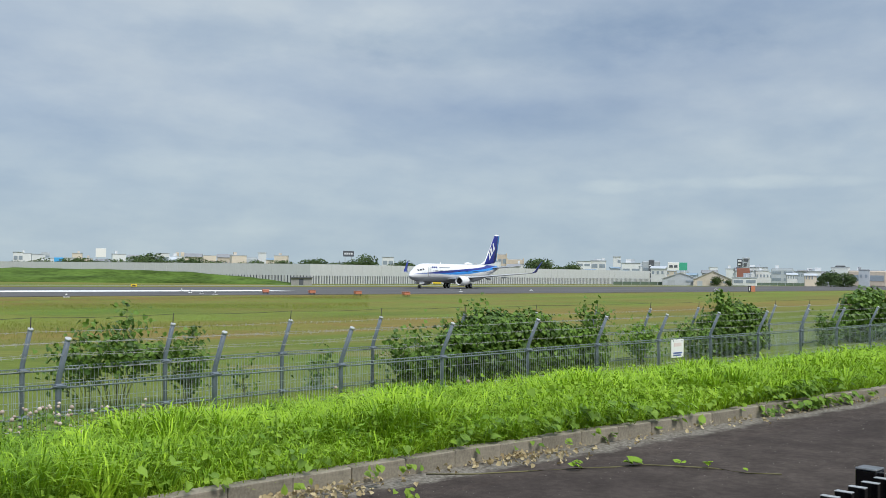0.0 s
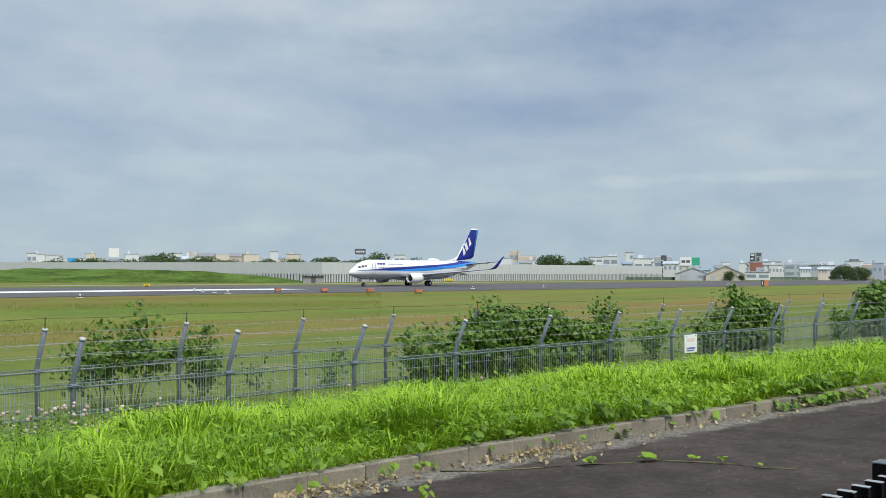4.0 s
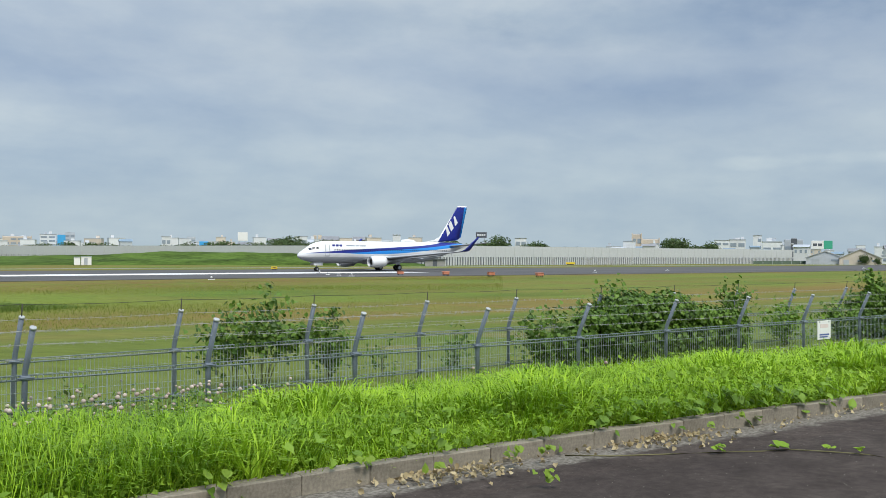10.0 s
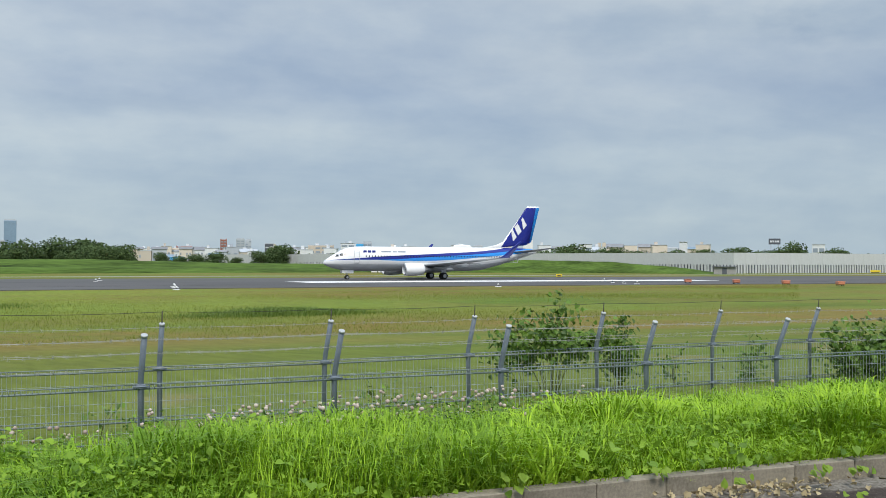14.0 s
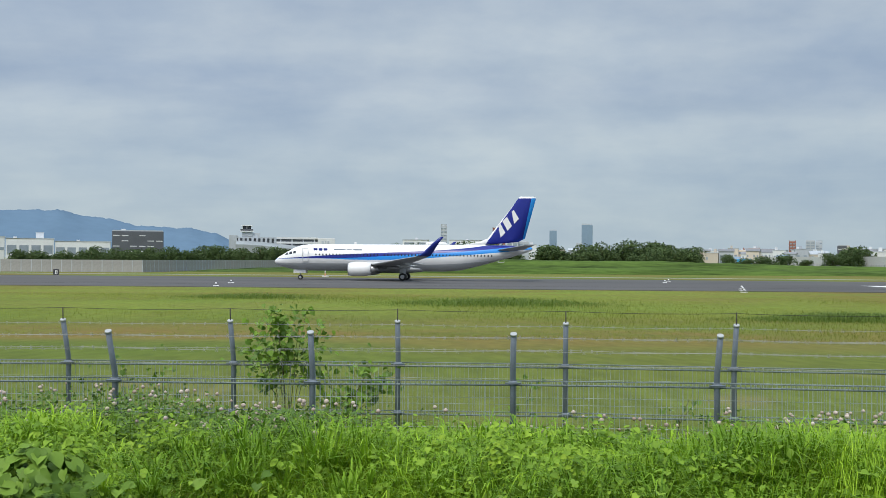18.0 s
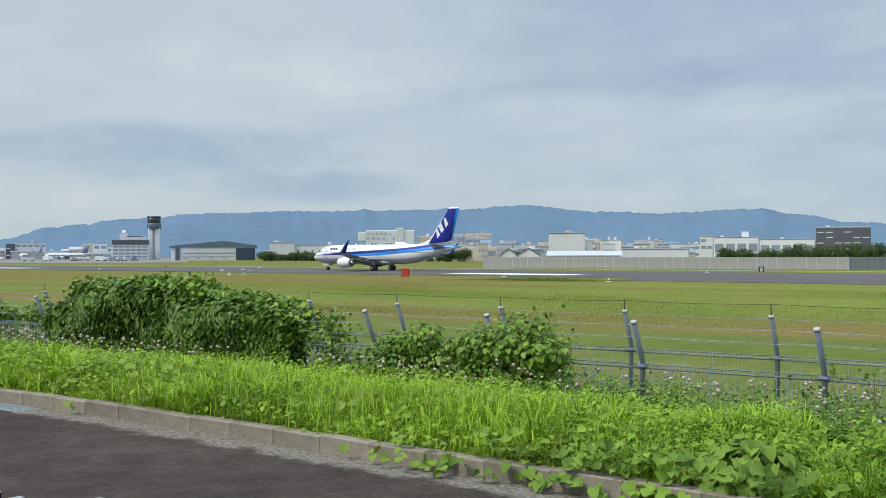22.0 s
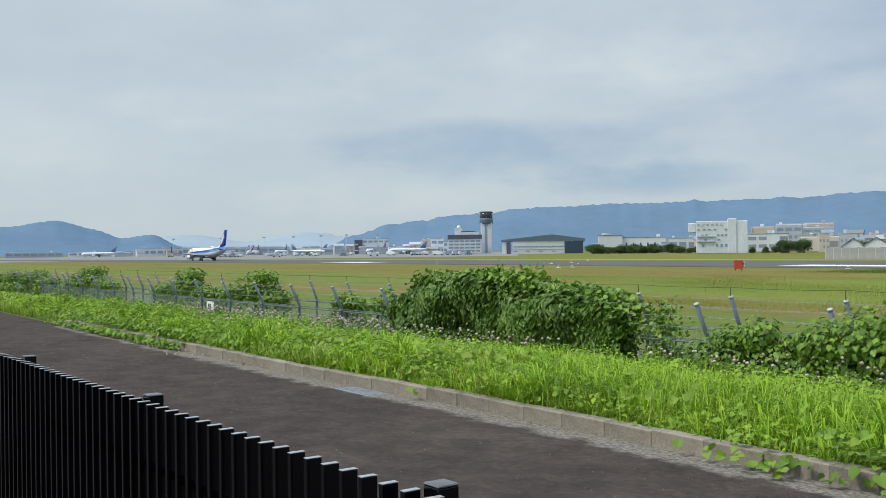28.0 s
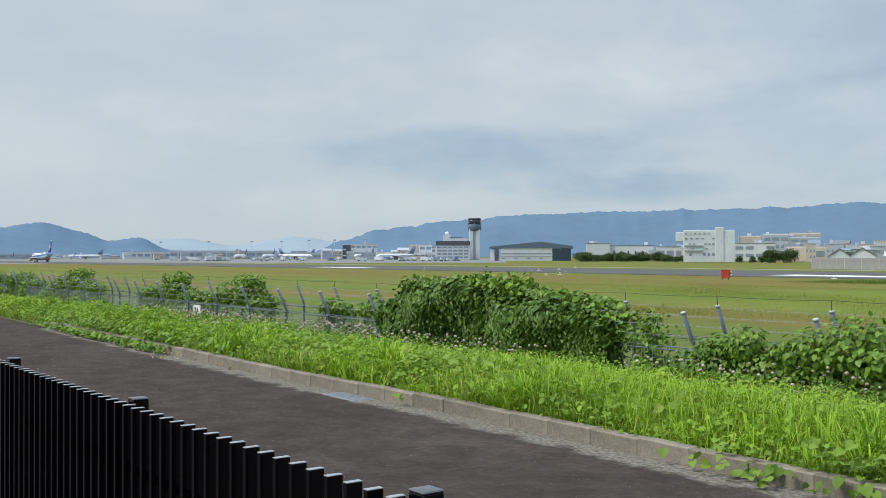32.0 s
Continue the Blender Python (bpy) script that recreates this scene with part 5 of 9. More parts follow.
def building(x, y, az, w, d, top, style, floors, label):
    """A block facing the airfield, with window bands, roof edge and roof plant."""
    base = FIELD - 0.05
    h = top - base
    mats = {"white": M_BLDWHITE, "grey": M_BLDGREY, "tan": M_BLDTAN, "brown": M_BLDBROWN, "dark": M_BLDDARK, "plain": M_BLDWHITE, "slit": M_BLDWHITE, "lattice": M_BLDGREY, "tower": M_TOWERGLASS, "blue": M_BLUESIGN}
    if len(label.split()) < 4:
        label += " beyond the airfield"
    e = thing("building", (x, y, base), label, "building", "city blocks beyond the airfield", rz=az)
    part("wall", boxm(-w / 2, w / 2, 0, d, 0, h, bevel=min(0.3, w * 0.02)), mats[style], e)
    if style in ("plain", "slit", "white"):
        part("roof", boxm(-w / 2 - 0.25, w / 2 + 0.25, -0.25, d + 0.2, h, h + max(0.3, h * 0.02)), M_BLDGREY, e)
    else:
        part("roof", boxm(-w / 2 + 0.3, w / 2 - 0.3, 0.3, d - 0.3, h, h + max(0.3, h * 0.03)), M_BLDGREY, e)
    rng = random.Random(round(x * 7 + y * 3))
    wm = M_BLDWHITE if style == "dark" else M_WINDOW
    if style == "slit":
        for i in range(floors):
            cx = -w / 2 + w * (i + 0.6) / (floors + 0.4)
            part("window", boxm(cx - w * 0.018, cx + w * 0.018, -0.12, 0.1, h * 0.25, h * 0.66), M_BLDDARK, e)
    elif floors:
        usable = h * 0.86
        cols = max(2, min(7, int(w / 5.5)))
        for f in range(floors):
            z0 = h * 0.10 + usable * (f + 0.30) / floors
            z1 = h * 0.10 + usable * (f + 0.72) / floors
            if style == "dark":
                z1 = z0 + (z1 - z0) * 0.35
            for c in range(cols):
                if rng.random() < (0.5 if style == "dark" else 0.10):
                    continue
                a0 = -w / 2 + w * (c + 0.12) / cols
                a1 = -w / 2 + w * (c + 0.88) / cols
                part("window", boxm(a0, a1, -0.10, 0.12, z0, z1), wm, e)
        if style in ("tan", "brown", "lattice") and h > 10:
            for s in (-0.5, 0.5):
                part("pier", boxm(w * s - 0.25, w * s + 0.25, -0.5, 0.2, 0, h + 0.8), mats[style], e)
    if w > 9 and style not in ("tower",):
        for k in range(rng.randint(1, 3)):
            a = rng.uniform(-w * 0.4, w * 0.3)
            q = rng.uniform(1.2, 3.0)
            part("roof_unit", boxm(a, a + q, d * 0.3, d * 0.3 + 2.5, h + 0.1, h + rng.uniform(1.0, 2.2)), M_BLDGREY if k % 2 else M_BLDWHITE, e)
    return e


# glass of the farthest towers, with haze blue mixed into its colour
M_TOWERGLASS = material("hazed_tower_glass", (0.20, 0.29, 0.40), 0.4, var=0.12, scale=0.05, fine=0.4)


M_SLATE = material("slate_metal_roof", (0.105, 0.155, 0.21), 0.6, var=0.12, scale=0.1, fine=1)


def make_control_tower():
    x, y = at_az(51.75, 905)
    e = thing("control_tower", (x, y, FIELD), "tall pale concrete airport control tower with dark glazed cabin", "tower", rz=51.75)
    sh = bmesh.new()
    for x0, x1 in ((-4.8, -1.1), (1.1, 4.8)):
        box(sh, x0, x1, 0, 8, 0, 27.0, bevel=0.4)
    part("shaft", sh, M_BLDWHITE, e)
    part("core", boxm(-1.1, 1.1, 0.9, 7.5, 0, 27.2), M_BLDGREY, e)
    part("machine_room", tube(bmesh.new(), [(0, 4, 25.6), (0, 4, 26.2), (0, 4, 30.2), (0, 4, 31.0)], [5.2, 5.9, 5.9, 5.6], 12), M_SLATE, e, "dark louvred drum")
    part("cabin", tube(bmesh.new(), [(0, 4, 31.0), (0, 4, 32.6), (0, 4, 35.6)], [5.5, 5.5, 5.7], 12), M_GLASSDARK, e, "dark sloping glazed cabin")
    part("roof", tube(bmesh.new(), [(0, 4, 35.6), (0, 4, 36.3), (0, 4, 36.8)], [5.9, 5.9, 5.0], 12), M_BLDDARK, e)
    for k in range(8):
        a = 2 * math.pi * k / 8
        part("rail_post", boxm(5.9 * math.cos(a) - 0.08, 5.9 * math.cos(a) + 0.08, 4 + 5.9 * math.sin(a) - 0.08, 4 + 5.9 * math.sin(a) + 0.08, 31.0, 32.4), M_BLDGREY, e)


M_HALLROOF = material("weathered_metal_roof", (0.27, 0.30, 0.32), 0.7, var=0.25, scale=0.1, fine=1, stretch=(1, 1, 3))


def make_old_terminal():
    """Concrete terminal with ribbed front and a square lookout on the roof, and the banded car park beside it."""
    x, y = at_az(8.34, 710)
    e = thing("terminal_building", (x, y, FIELD), "grey ribbed concrete terminal with a lookout tower on its roof", "building", rz=8.34)
    part("end_block", boxm(-22.2, -16.8, 0, 14, 0, 18.6, bevel=0.15), M_BLDGREY, e)
    # the recess's shade between the piers is put into a dark wall colour
    part("wall", boxm(-16.8, 9.0, 1.2, 18, 0, 17.0, bevel=0.15), M_BLDDARK, e, "recessed front painted dark for its shade")
    part("upper_block", boxm(-6.4, -1.5, 2, 12, 17.0, 20.3, bevel=0.15), M_BLDGREY, e)
    part("roof", boxm(-17.0, 9.3, 0.2, 18, 16.6, 17.4), M_BLDGREY, e)
    for k in range(9):
        q = -16.2 + k * 3.0
        part("pier", boxm(q, q + 1.5, 0.1, 1.4, 0, 16.9), M_BLDGREY, e)
    part("tower_shaft", boxm(-13.6, -6.6, 1.5, 9, 17.5, 21.6, bevel=0.3), M_BLDGREY, e)
    part("gallery", boxm(-14.9, -5.9, 0.3, 10, 21.0, 21.6, bevel=0.05), M_BLDWHITE, e)
    part("gallery_band", boxm(-14.6, -6.2, 0.6, 9.7, 21.6, 22.9, bevel=0.05), M_BLDDARK, e, "dark gallery band")
    part("cabin", boxm(-13.0, -7.4, 1.6, 8.6, 22.9, 24.9, bevel=0.3), M_GLASSDARK, e, "dark glazed lookout cabin")
    for q in (-13.1, -10.3, -7.5):
        part("mullion", boxm(q - 0.15, q + 0.15, 1.45, 1.65, 22.9, 24.9), M_BLDWHITE, e)
    part("cabin_roof", boxm(-13.9, -6.6, 0.8, 9.4, 24.9, 25.5, bevel=0.1), M_BLDWHITE, e)
    bm = bmesh.new()
    prof = ((-17.5, 15.0), (-12, 14.9), (0, 14.2), (28.4, 11.3))
    lo = [bm.verts.new((px, -9.0, pz - 2.6)) for px, pz in prof]
    hi = [bm.verts.new((px, -0.2, pz)) for px, pz in prof]
    un = [bm.verts.new((px, -0.2, 0)) for px, pz in prof]
    uf = [bm.verts.new((px, -9.0, 0)) for px, pz in prof]
    for a, b in ((lo, hi), (uf, lo), (hi, un)):
        for i in range(3):
            bm.faces.new((a[i], a[i + 1], b[i + 1], b[i]))
    for i in (0, 3):
        bm.faces.new((uf[i], lo[i], hi[i], un[i]))
    bmesh.ops.recalc_face_normals(bm, faces=bm.faces)
    part("hall_roof", bm, M_HALLROOF, e, "long grey sloping hall roof")
    c = thing("car_park", (x, y, FIELD), "multi-storey car park with white bands and dark decks", "building", "city blocks beyond the airfield", rz=8.34)
    # solid block; its dark colour stands for shade inside the open decks
    part("deck_interior", boxm(9.8, 37.2, 0.6, 26, 0, 16.8), M_BLDDARK, c, "solid deck block painted dark for shade")
    for k in range(6):
        z = 1.0 + k * 3.05
        part("parapet", boxm(9.6, 37.5, -0.2, 0.6, z, z + 1.35, bevel=0.05), M_BLDWHITE, c)
    for k in range(4):
        q = 12 + k * 7.6
        part("column", boxm(q, q + 0.8, 0.0, 0.7, 0, 16.8), M_BLDGREY, c)
    part("stair_block", boxm(37.6, 49.2, -0.5, 20, 0, 17.2, bevel=0.15), M_BLDWHITE, c)
    for q, w in ((40.0, 1.5), (42.2, 1.1), (44.0, 1.3)):
        part("sign_bar", boxm(q, q + w, -0.6, -0.45, 12.0, 15.2), M_BLDGREY, c, "faded grey lettering as bars")


def make_offices():
    x, y = at_az(52.95, 885)
    e = thing("office_building", (x, y, FIELD), "white banded airport office with a dark upper storey", "building", rz=52.95)
    part("wall", boxm(-14.5, 14.5, 0, 18, 0, 12.5, bevel=0.3), M_BLDWHITE, e)
    part("upper_storey", boxm(-14.7, 14.7, -0.3, 18, 12.5, 16.2), M_BLDDARK, e, "dark slate upper storey")
    part("roof_block", boxm(-8.5, 12.5, 3, 15, 16.2, 18.6), M_BLDWHITE, e)
    part("roof_slab", boxm(-3, 9, 3, 15, 18.6, 19.4), M_BLDDARK, e)
    part("stair_tower", boxm(-8.8, -2.0, 4, 12, 18.0, 21.8), M_BLDWHITE, e)
    part("radar_dome", tube(bmesh.new(), [(-5, 7, 21.8), (-5, 7, 22.3), (-5, 7, 23.4), (-5, 7, 24.2), (-5, 7, 24.5)], [1.2, 1.7, 1.8, 1.1, 0.2], 12), M_WHITE, e, "white radar dome", smooth=True)
    for f in range(4):
        for c in range(6):
            part("window", boxm(-13.6 + c * 4.6, -9.8 + c * 4.6, -0.10, 0.2, 1.6 + f * 2.8, 3.0 + f * 2.8), M_WINDOW, e)


# dark blue that paints the shade inside the open hangar door
M_HANGARDOOR = material("door_opening_shade", (0.035, 0.062, 0.095), 0.7, var=0.2, scale=0.3, fine=2)


def make_hangar():
    x, y = at_az(48.63, 700)
    e = thing("hangar", (x, y, FIELD), "wide hangar with a dark shallow-pitched roof and white doors", "hangar", rz=48.63)
    W = 28.3
    part("wall", boxm(-20.5, 20.5, 0.4, 40, 0, 8.6), M_BLDWHITE, e)
    bm = bmesh.new()
    outline = ((-W, 8.4), (-W, 9.6), (6.5, 13.0), (W, 10.0), (W, 8.0), (20.5, 8.6), (-20.5, 8.6))
    a = [bm.verts.new((px, 0, pz)) for px, pz in outline]
    b = [bm.verts.new((px, 40, pz)) for px, pz in outline]
    bm.faces.new(a)
    bm.faces.new(b[::-1])
    for i in range(len(a)):
        j = (i + 1) % len(a)
        bm.faces.new((a[i], b[i], b[j], a[j]))
    bmesh.ops.recalc_face_normals(bm, faces=bm.faces)
    part("roof", bm, M_SLATE, e, "dark blue-grey metal roof")
    # solid block in the opening, with the interior's shade as its colour
    part("dark_door", boxm(14.5, 27.0, 0.1, 39, 0, 8.3), M_HANGARDOOR, e, "solid block painted dark blue for the open hangar door")
    part("buttress", boxm(-24.5, -21.8, 0.0, 2.5, 0, 8.4), M_BLDDARK, e)
    part("annex", boxm(-27.5, -24.6, 1.0, 30, 0, 7.8), M_BLDWHITE, e)
    for f, (z0, z1) in enumerate(((4.6, 5.2), (1.4, 2.0))):
        for c in range(12):
            if f and c % 3:
                continue
            part("window", boxm(-19.8 + c * 2.85, -17.3 + c * 2.85, 0.26, 0.5, z0, z1), M_WINDOW, e)
    part("door_seam", boxm(-20.5, 14.4, 0.2, 0.45, 2.9, 3.2), M_BLDGREY, e)



def make_white_block():
    x, y = at_az(39.25, 520)
    e = thing("building", (x, y, FIELD), "tall blank white warehouse block with small dark windows", "building", "city blocks beyond the airfield", rz=39.25)
    part("wall", boxm(-10.2, 14.2, 0, 18, 0, 15.8, bevel=0.2), M_BLDCREAM, e)
    part("lift_tower", boxm(4.8, 9.0, -0.4, 8, 0, 17.0, bevel=0.2), M_BLDCREAM, e)
    part("side_bay", boxm(-14.0, -10.2, 1, 14, 10.4, 14.9, bevel=0.2), M_BLDCREAM, e)
    rng = random.Random(5)
    for z0, z1, n in ((13.6, 14.6, 7), (11.3, 12.0, 6), (8.6, 9.3, 8), (6.4, 7.0, 5), (3.2, 4.6, 7)):
        for c in range(n):
            if rng.random() < 0.25:
                continue
            cx = -9.5 + 13.0 * c / max(1, n - 1)
            part("window", boxm(cx, cx + 1.1, -0.12, 0.15, z0, z1), M_BLDGREY if z0 > 13 else M_WINDOW, e)
    part("balcony", boxm(-9.6, -1.0, -0.7, 0.1, 8.0, 8.5), M_BLDGREY, e)
    part("balcony", boxm(-9.6, -1.0, -0.7, 0.1, 5.7, 6.2), M_BLDGREY, e)


M_BLDCREAM = material("stained_white_render", (0.62, 0.665, 0.70), 0.85, var=0.14, scale=0.15, fine=1.2, stretch=(1, 1, 0.3))


def sign_board(az, dist, w, z0, z1, mat, label, bars=0, legs=True, post_mat=None):
    x, y = at_az(az, dist)
    e = thing("billboard", (x, y, FIELD), label, "billboard", rz=az)
    part("board", boxm(-w / 2, w / 2, 0, 0.4, z0 - FIELD, z1 - FIELD, bevel=0.05), mat, e)
    for s in (-0.3, 0.3):
        part("leg", boxm(w * s - 0.15, w * s + 0.15, 0.1, 0.4, 0, z0 - FIELD), post_mat or M_BLDGREY, e)
    for k in range(bars):
        q = w * 0.8 / bars
        part("print_bar", boxm(-w * 0.4 + q * k + q * 0.1, -w * 0.4 + q * (k + 1) - q * 0.1, -0.05, 0.02, (z0 + z1) / 2 - FIELD - (z1 - z0) * 0.16, (z0 + z1) / 2 - FIELD + (z1 - z0) * 0.16), M_BLDWHITE if mat is M_BLDDARK else M_BLDDARK, e)


def make_shop_tower():
    """Advertising tower: red-brown base, grey upper half with pale figures that stand clear of a dark slab."""
    x, y = at_az(-71.62, 500)
    e = thing("shop_tower", (x, y, FIELD), "red-brown and grey advertising tower with faded white print", "tower", rz=-71.62)
    part("base", boxm(-2.9, 2.9, 0, 4, 0, 7.6, bevel=0.1), M_BLDBROWN, e, "red-brown clad base")
    part("upper_slab", boxm(-0.4, 2.9, 0.2, 4, 7.6, 12.6, bevel=0.1), M_BLDGREY, e, "weathered grey upper slab")
    part("sign_panel", boxm(-2.7, -0.4, 0.4, 1.2, 8.3, 11.9, bevel=0.05), M_BLDDARK, e, "dark side panel")
    for a, b, z0, z1, mat in ((-2.4, -0.8, 10.6, 11.4, M_BLDWHITE), (-2.4, -1.2, 9.0, 9.8, M_BLDWHITE), (0.2, 2.3, 10.8, 12.0, M_BLDDARK), (0.2, 1.5, 8.4, 10.0, M_BLDDARK)):
        part("print_bar", boxm(a, b, 0.05, 0.45, z0, z1), mat, e)


# ---- far trees ----
def tree_proto(seed, h, w):
    """Tapered trunk with limbs and a crown of many small leaf clumps."""
    rng = np.random.default_rng(seed)
    e = thing("tree", (0, 0, -50), "dark green broad-leaved tree behind the airfield", "tree", "trees beyond the runway")
    bm = bmesh.new()
    tube(bm, [(0, 0, -0.2), (0.05, 0, h * 0.25), (0.1, 0.05, h * 0.5), (0.1, 0.05, h * 0.8)], [0.22, 0.17, 0.12, 0.04], 7)
    for k in range(6):
        a = 2 * math.pi * k / 6 + rng.uniform(0, 0.6)
        z = h * rng.uniform(0.25, 0.5)
        tube(bm, [(0, 0, z), (math.cos(a) * w * 0.2, math.sin(a) * w * 0.2, z + h * 0.12), (math.cos(a) * w * 0.36, math.sin(a) * w * 0.36, z + h * 0.26)], [0.1, 0.07, 0.02], 5)
    part("trunk", bm, M_STEM, e)
    lobes = [(rng.uniform(-0.30, 0.30) * w, rng.uniform(-0.30, 0.30) * w, h * rng.uniform(0.14, 0.76), rng.uniform(0.18, 0.30) * w) for _ in range(20)]
    lobes.append((0, 0, h * 0.72, 0.30 * w))
    n = 1900
    li = rng.integers(0, len(lobes), n)
    L = np.array(lobes)[li]
    d = rng.normal(size=(n, 3))
    d /= np.linalg.norm(d, axis=1)[:, None]
    r = L[:, 3] * rng.uniform(0.72, 1.06, n)
    c = L[:, :3] + d * r[:, None] * np.array([1, 1, 0.8])
    c[:, 2] = np.clip(c[:, 2], h * 0.04, h)
    part_leaves(e, "crown", c, d, rng, 0.32, 0.55, M_FARLEAF)
    return e


def part_leaves(parent, name, centres, normals, rng, s0, s1, mat):
    """Many small leaf faces, each a bent four-corner blade facing roughly outwards."""
    n = len(centres)
    nrm = normals + rng.normal(0, 0.5, (n, 3))
    nrm /= np.linalg.norm(nrm, axis=1)[:, None]
    ref = rng.normal(size=(n, 3))
    u = np.cross(nrm, ref)
    u /= np.linalg.norm(u, axis=1)[:, None] + 1e-9
    v = np.cross(nrm, u)
    s = rng.uniform(s0, s1, n)[:, None]
    p = np.stack([centres - u * s * 0.5, centres + v * s * 0.42 + nrm * s * 0.12, centres + u * s * 0.55, centres - v * s * 0.42 + nrm * s * 0.12], 1)
    f = np.arange(4 * n).reshape(n, 4)
    return arrays(name, p.reshape(-1, 3), f, mat, parent)


def tree_rows():
    protos = [tree_proto(s, 7.0, 6.4) for s in (1, 2, 3, 4)]
    rng = random.Random(21)

    def row(a0, a1, dist, z, n, wide=1.0):
        for i in range(n):
            a = a0 + (a1 - a0) * (i + 0.5) / n + rng.uniform(-0.12, 0.12)
            d = dist * rng.uniform(0.97, 1.04)
            x, y = at_az(a, d)
            h = (1.75 + (z - 1.75) * d / dist - FIELD) * rng.uniform(0.70, 1.22)
            s = h / 6.8
            src = protos[rng.randrange(4)]
            t = copy_thing(src, pose(x, y, FIELD, 0, 0, rng.uniform(0, 360)))
            t.scale = (s * wide * rng.uniform(0.9, 1.25), s * wide * rng.uniform(0.9, 1.25), s)
    for q in ((-38.6, -39.8, 430, 7.7, 3, 1.2), (-39.8, -41.3, 430, 5.4, 3, 1.2), (-41.3, -43.4, 430, 6.3, 5, 1.2), (-44.8, -46.9, 430, 5.9, 5, 1.2), (-47.8, -49.6, 430, 7.8, 4, 1.2), (-49.6, -51.3, 430, 9.3, 4, 1.1), (-52.5, -53.8, 430, 9.1, 3, 1.1),
              (-54.4, -55.9, 430, 7.4, 2), (-60.2, -61.2, 430, 8.7, 2), (-61.7, -62.8, 430, 7.3, 3), (-70.0, -71.2, 380, 1.8, 2), (-75.5, -77.3, 420, 4.2, 5)):
        row(*q)
    for q in ((-11.9, -15.7, 330, 5.8, 11), (-16.9, -17.4, 400, 4.5, 1), (-22.1, -23.9, 420, 6.9, 4), (-25.8, -26.8, 420, 4.3, 2), (-28.8, -29.9, 400, 7.3, 2), (4.3, 1.6, 330, 5.4, 9), (1.4, 0.8, 330, 7.2, 1),
              (0.7, -2.0, 330, 6.1, 8), (-2.0, -3.6, 340, 7.9, 4), (-3.6, -5.6, 330, 7.0, 6), (-7.0, -7.4, 340, 6.3, 1), (-7.4, -8.9, 340, 5.8, 5), (-9.0, -9.5, 340, 7.0, 1), (-9.6, -11.5, 340, 6.7, 6),
              (-11.5, -12.1, 340, 7.3, 1), (-12.2, -15.0, 345, 6.9, 8)):
        row(*q)
    for q in ((36.1, 34.6, 480, 4.6, 4), (46.0, 41.5, 600, 3.6, 30, 1.4), (21.2, 18.0, 300, 3.2, 10), (18.0, 12.8, 300, 4.3, 16), (12.8, 4.3, 345, 5.0, 26), (37.6, 36.2, 470, 3.0, 3), (-17.5, -21.5, 430, 4.6, 4, 1.5), (-23.5, -31.5, 440, 4.8, 8, 1.5), (-32.6, -38.4, 425, 5.6, 9, 1.4), (-43.5, -47, 425, 5.2, 5, 1.3), (41.5, 38.5, 560, 2.4, 14, 1.4), (32.5, 31.5, 420, 3.0, 2)):
        row(*q)
    for p in protos:
        for o in (*p.children_recursive, p):
            bpy.data.objects.remove(o)


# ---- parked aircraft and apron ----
# tail blue, paled so that haze over the apron is in the paint
M_PARKEDTAIL = material("hazed_blue_paint", (0.16, 0.22, 0.36), 0.5, var=0.1)


def parked_plane():
    e = thing("parked_airliner", (0, 0, -60), "white and blue airliner parked on the far apron", "airplane", "parked airliners on the apron")
    bm = bmesh.new()
    n = 12
    xs = [0, 0.5, 1.5, 3, 5, 30, 34, 38, 40]
    ws = [0.1, 0.8, 1.5, 1.9, 2.0, 2.0, 1.6, 0.8, 0.2]
    zs = [3.2, 3.3, 3.4, 3.5, 3.6, 3.6, 3.9, 4.5, 4.8]
    tube(bm, [(x, 0, z) for x, z in zip(xs, zs)], ws, n)
    part("fuselage", bm, M_WHITE, e, smooth=True)
    part("stripe", tube(bmesh.new(), [(3, 0, 3.45), (5, 0, 3.5), (30, 0, 3.6), (34, 0, 4.0)], [1.95, 2.04, 2.04, 1.6], 12), M_SKYBLUE, e).scale = (1, 1.01, 0.35)
    for o in e.children:
        if o.name.startswith("stripe"):
            o.location.z = 2.45
    for s in (-1, 1):
        w = bmesh.new()
        wing_section(w, [(12, s * 1.6, 2.9, 8, 0.9), (22, s * 17, 4.2, 1.8, 0.2)], 0, 0, 0)
        part("wing", w, M_WINGGREY, e)
        part("engine", tube(bmesh.new(), [(11.5, s * 5.2, 1.9), (12.2, s * 5.2, 1.9), (15, s * 5.2, 2.0)], [0.95, 1.1, 0.7], 10), M_WHITE, e, smooth=True)
        w = bmesh.new()
        wing_section(w, [(34, s * 0.8, 4.6, 3.6, 0.3), (38, s * 7, 5.2, 1.4, 0.1)], 0, 0, 0)
        part("tailplane", w, M_WINGGREY, e)
        part("main_gear", boxm(19, 20.2, s * 2.9 - 0.4, s * 2.9 + 0.4, 0, 2.2, bevel=0.2), M_TYRE, e)
    w = bmesh.new()
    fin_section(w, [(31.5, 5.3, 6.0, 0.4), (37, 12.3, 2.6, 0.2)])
    part("tail_fin", w, M_PARKEDTAIL, e, "blue tail fin with haze in its colour")
    part("nose_gear", boxm(3.7, 4.3, -0.25, 0.25, 0, 1.9, bevel=0.1), M_TYRE, e)
    return e


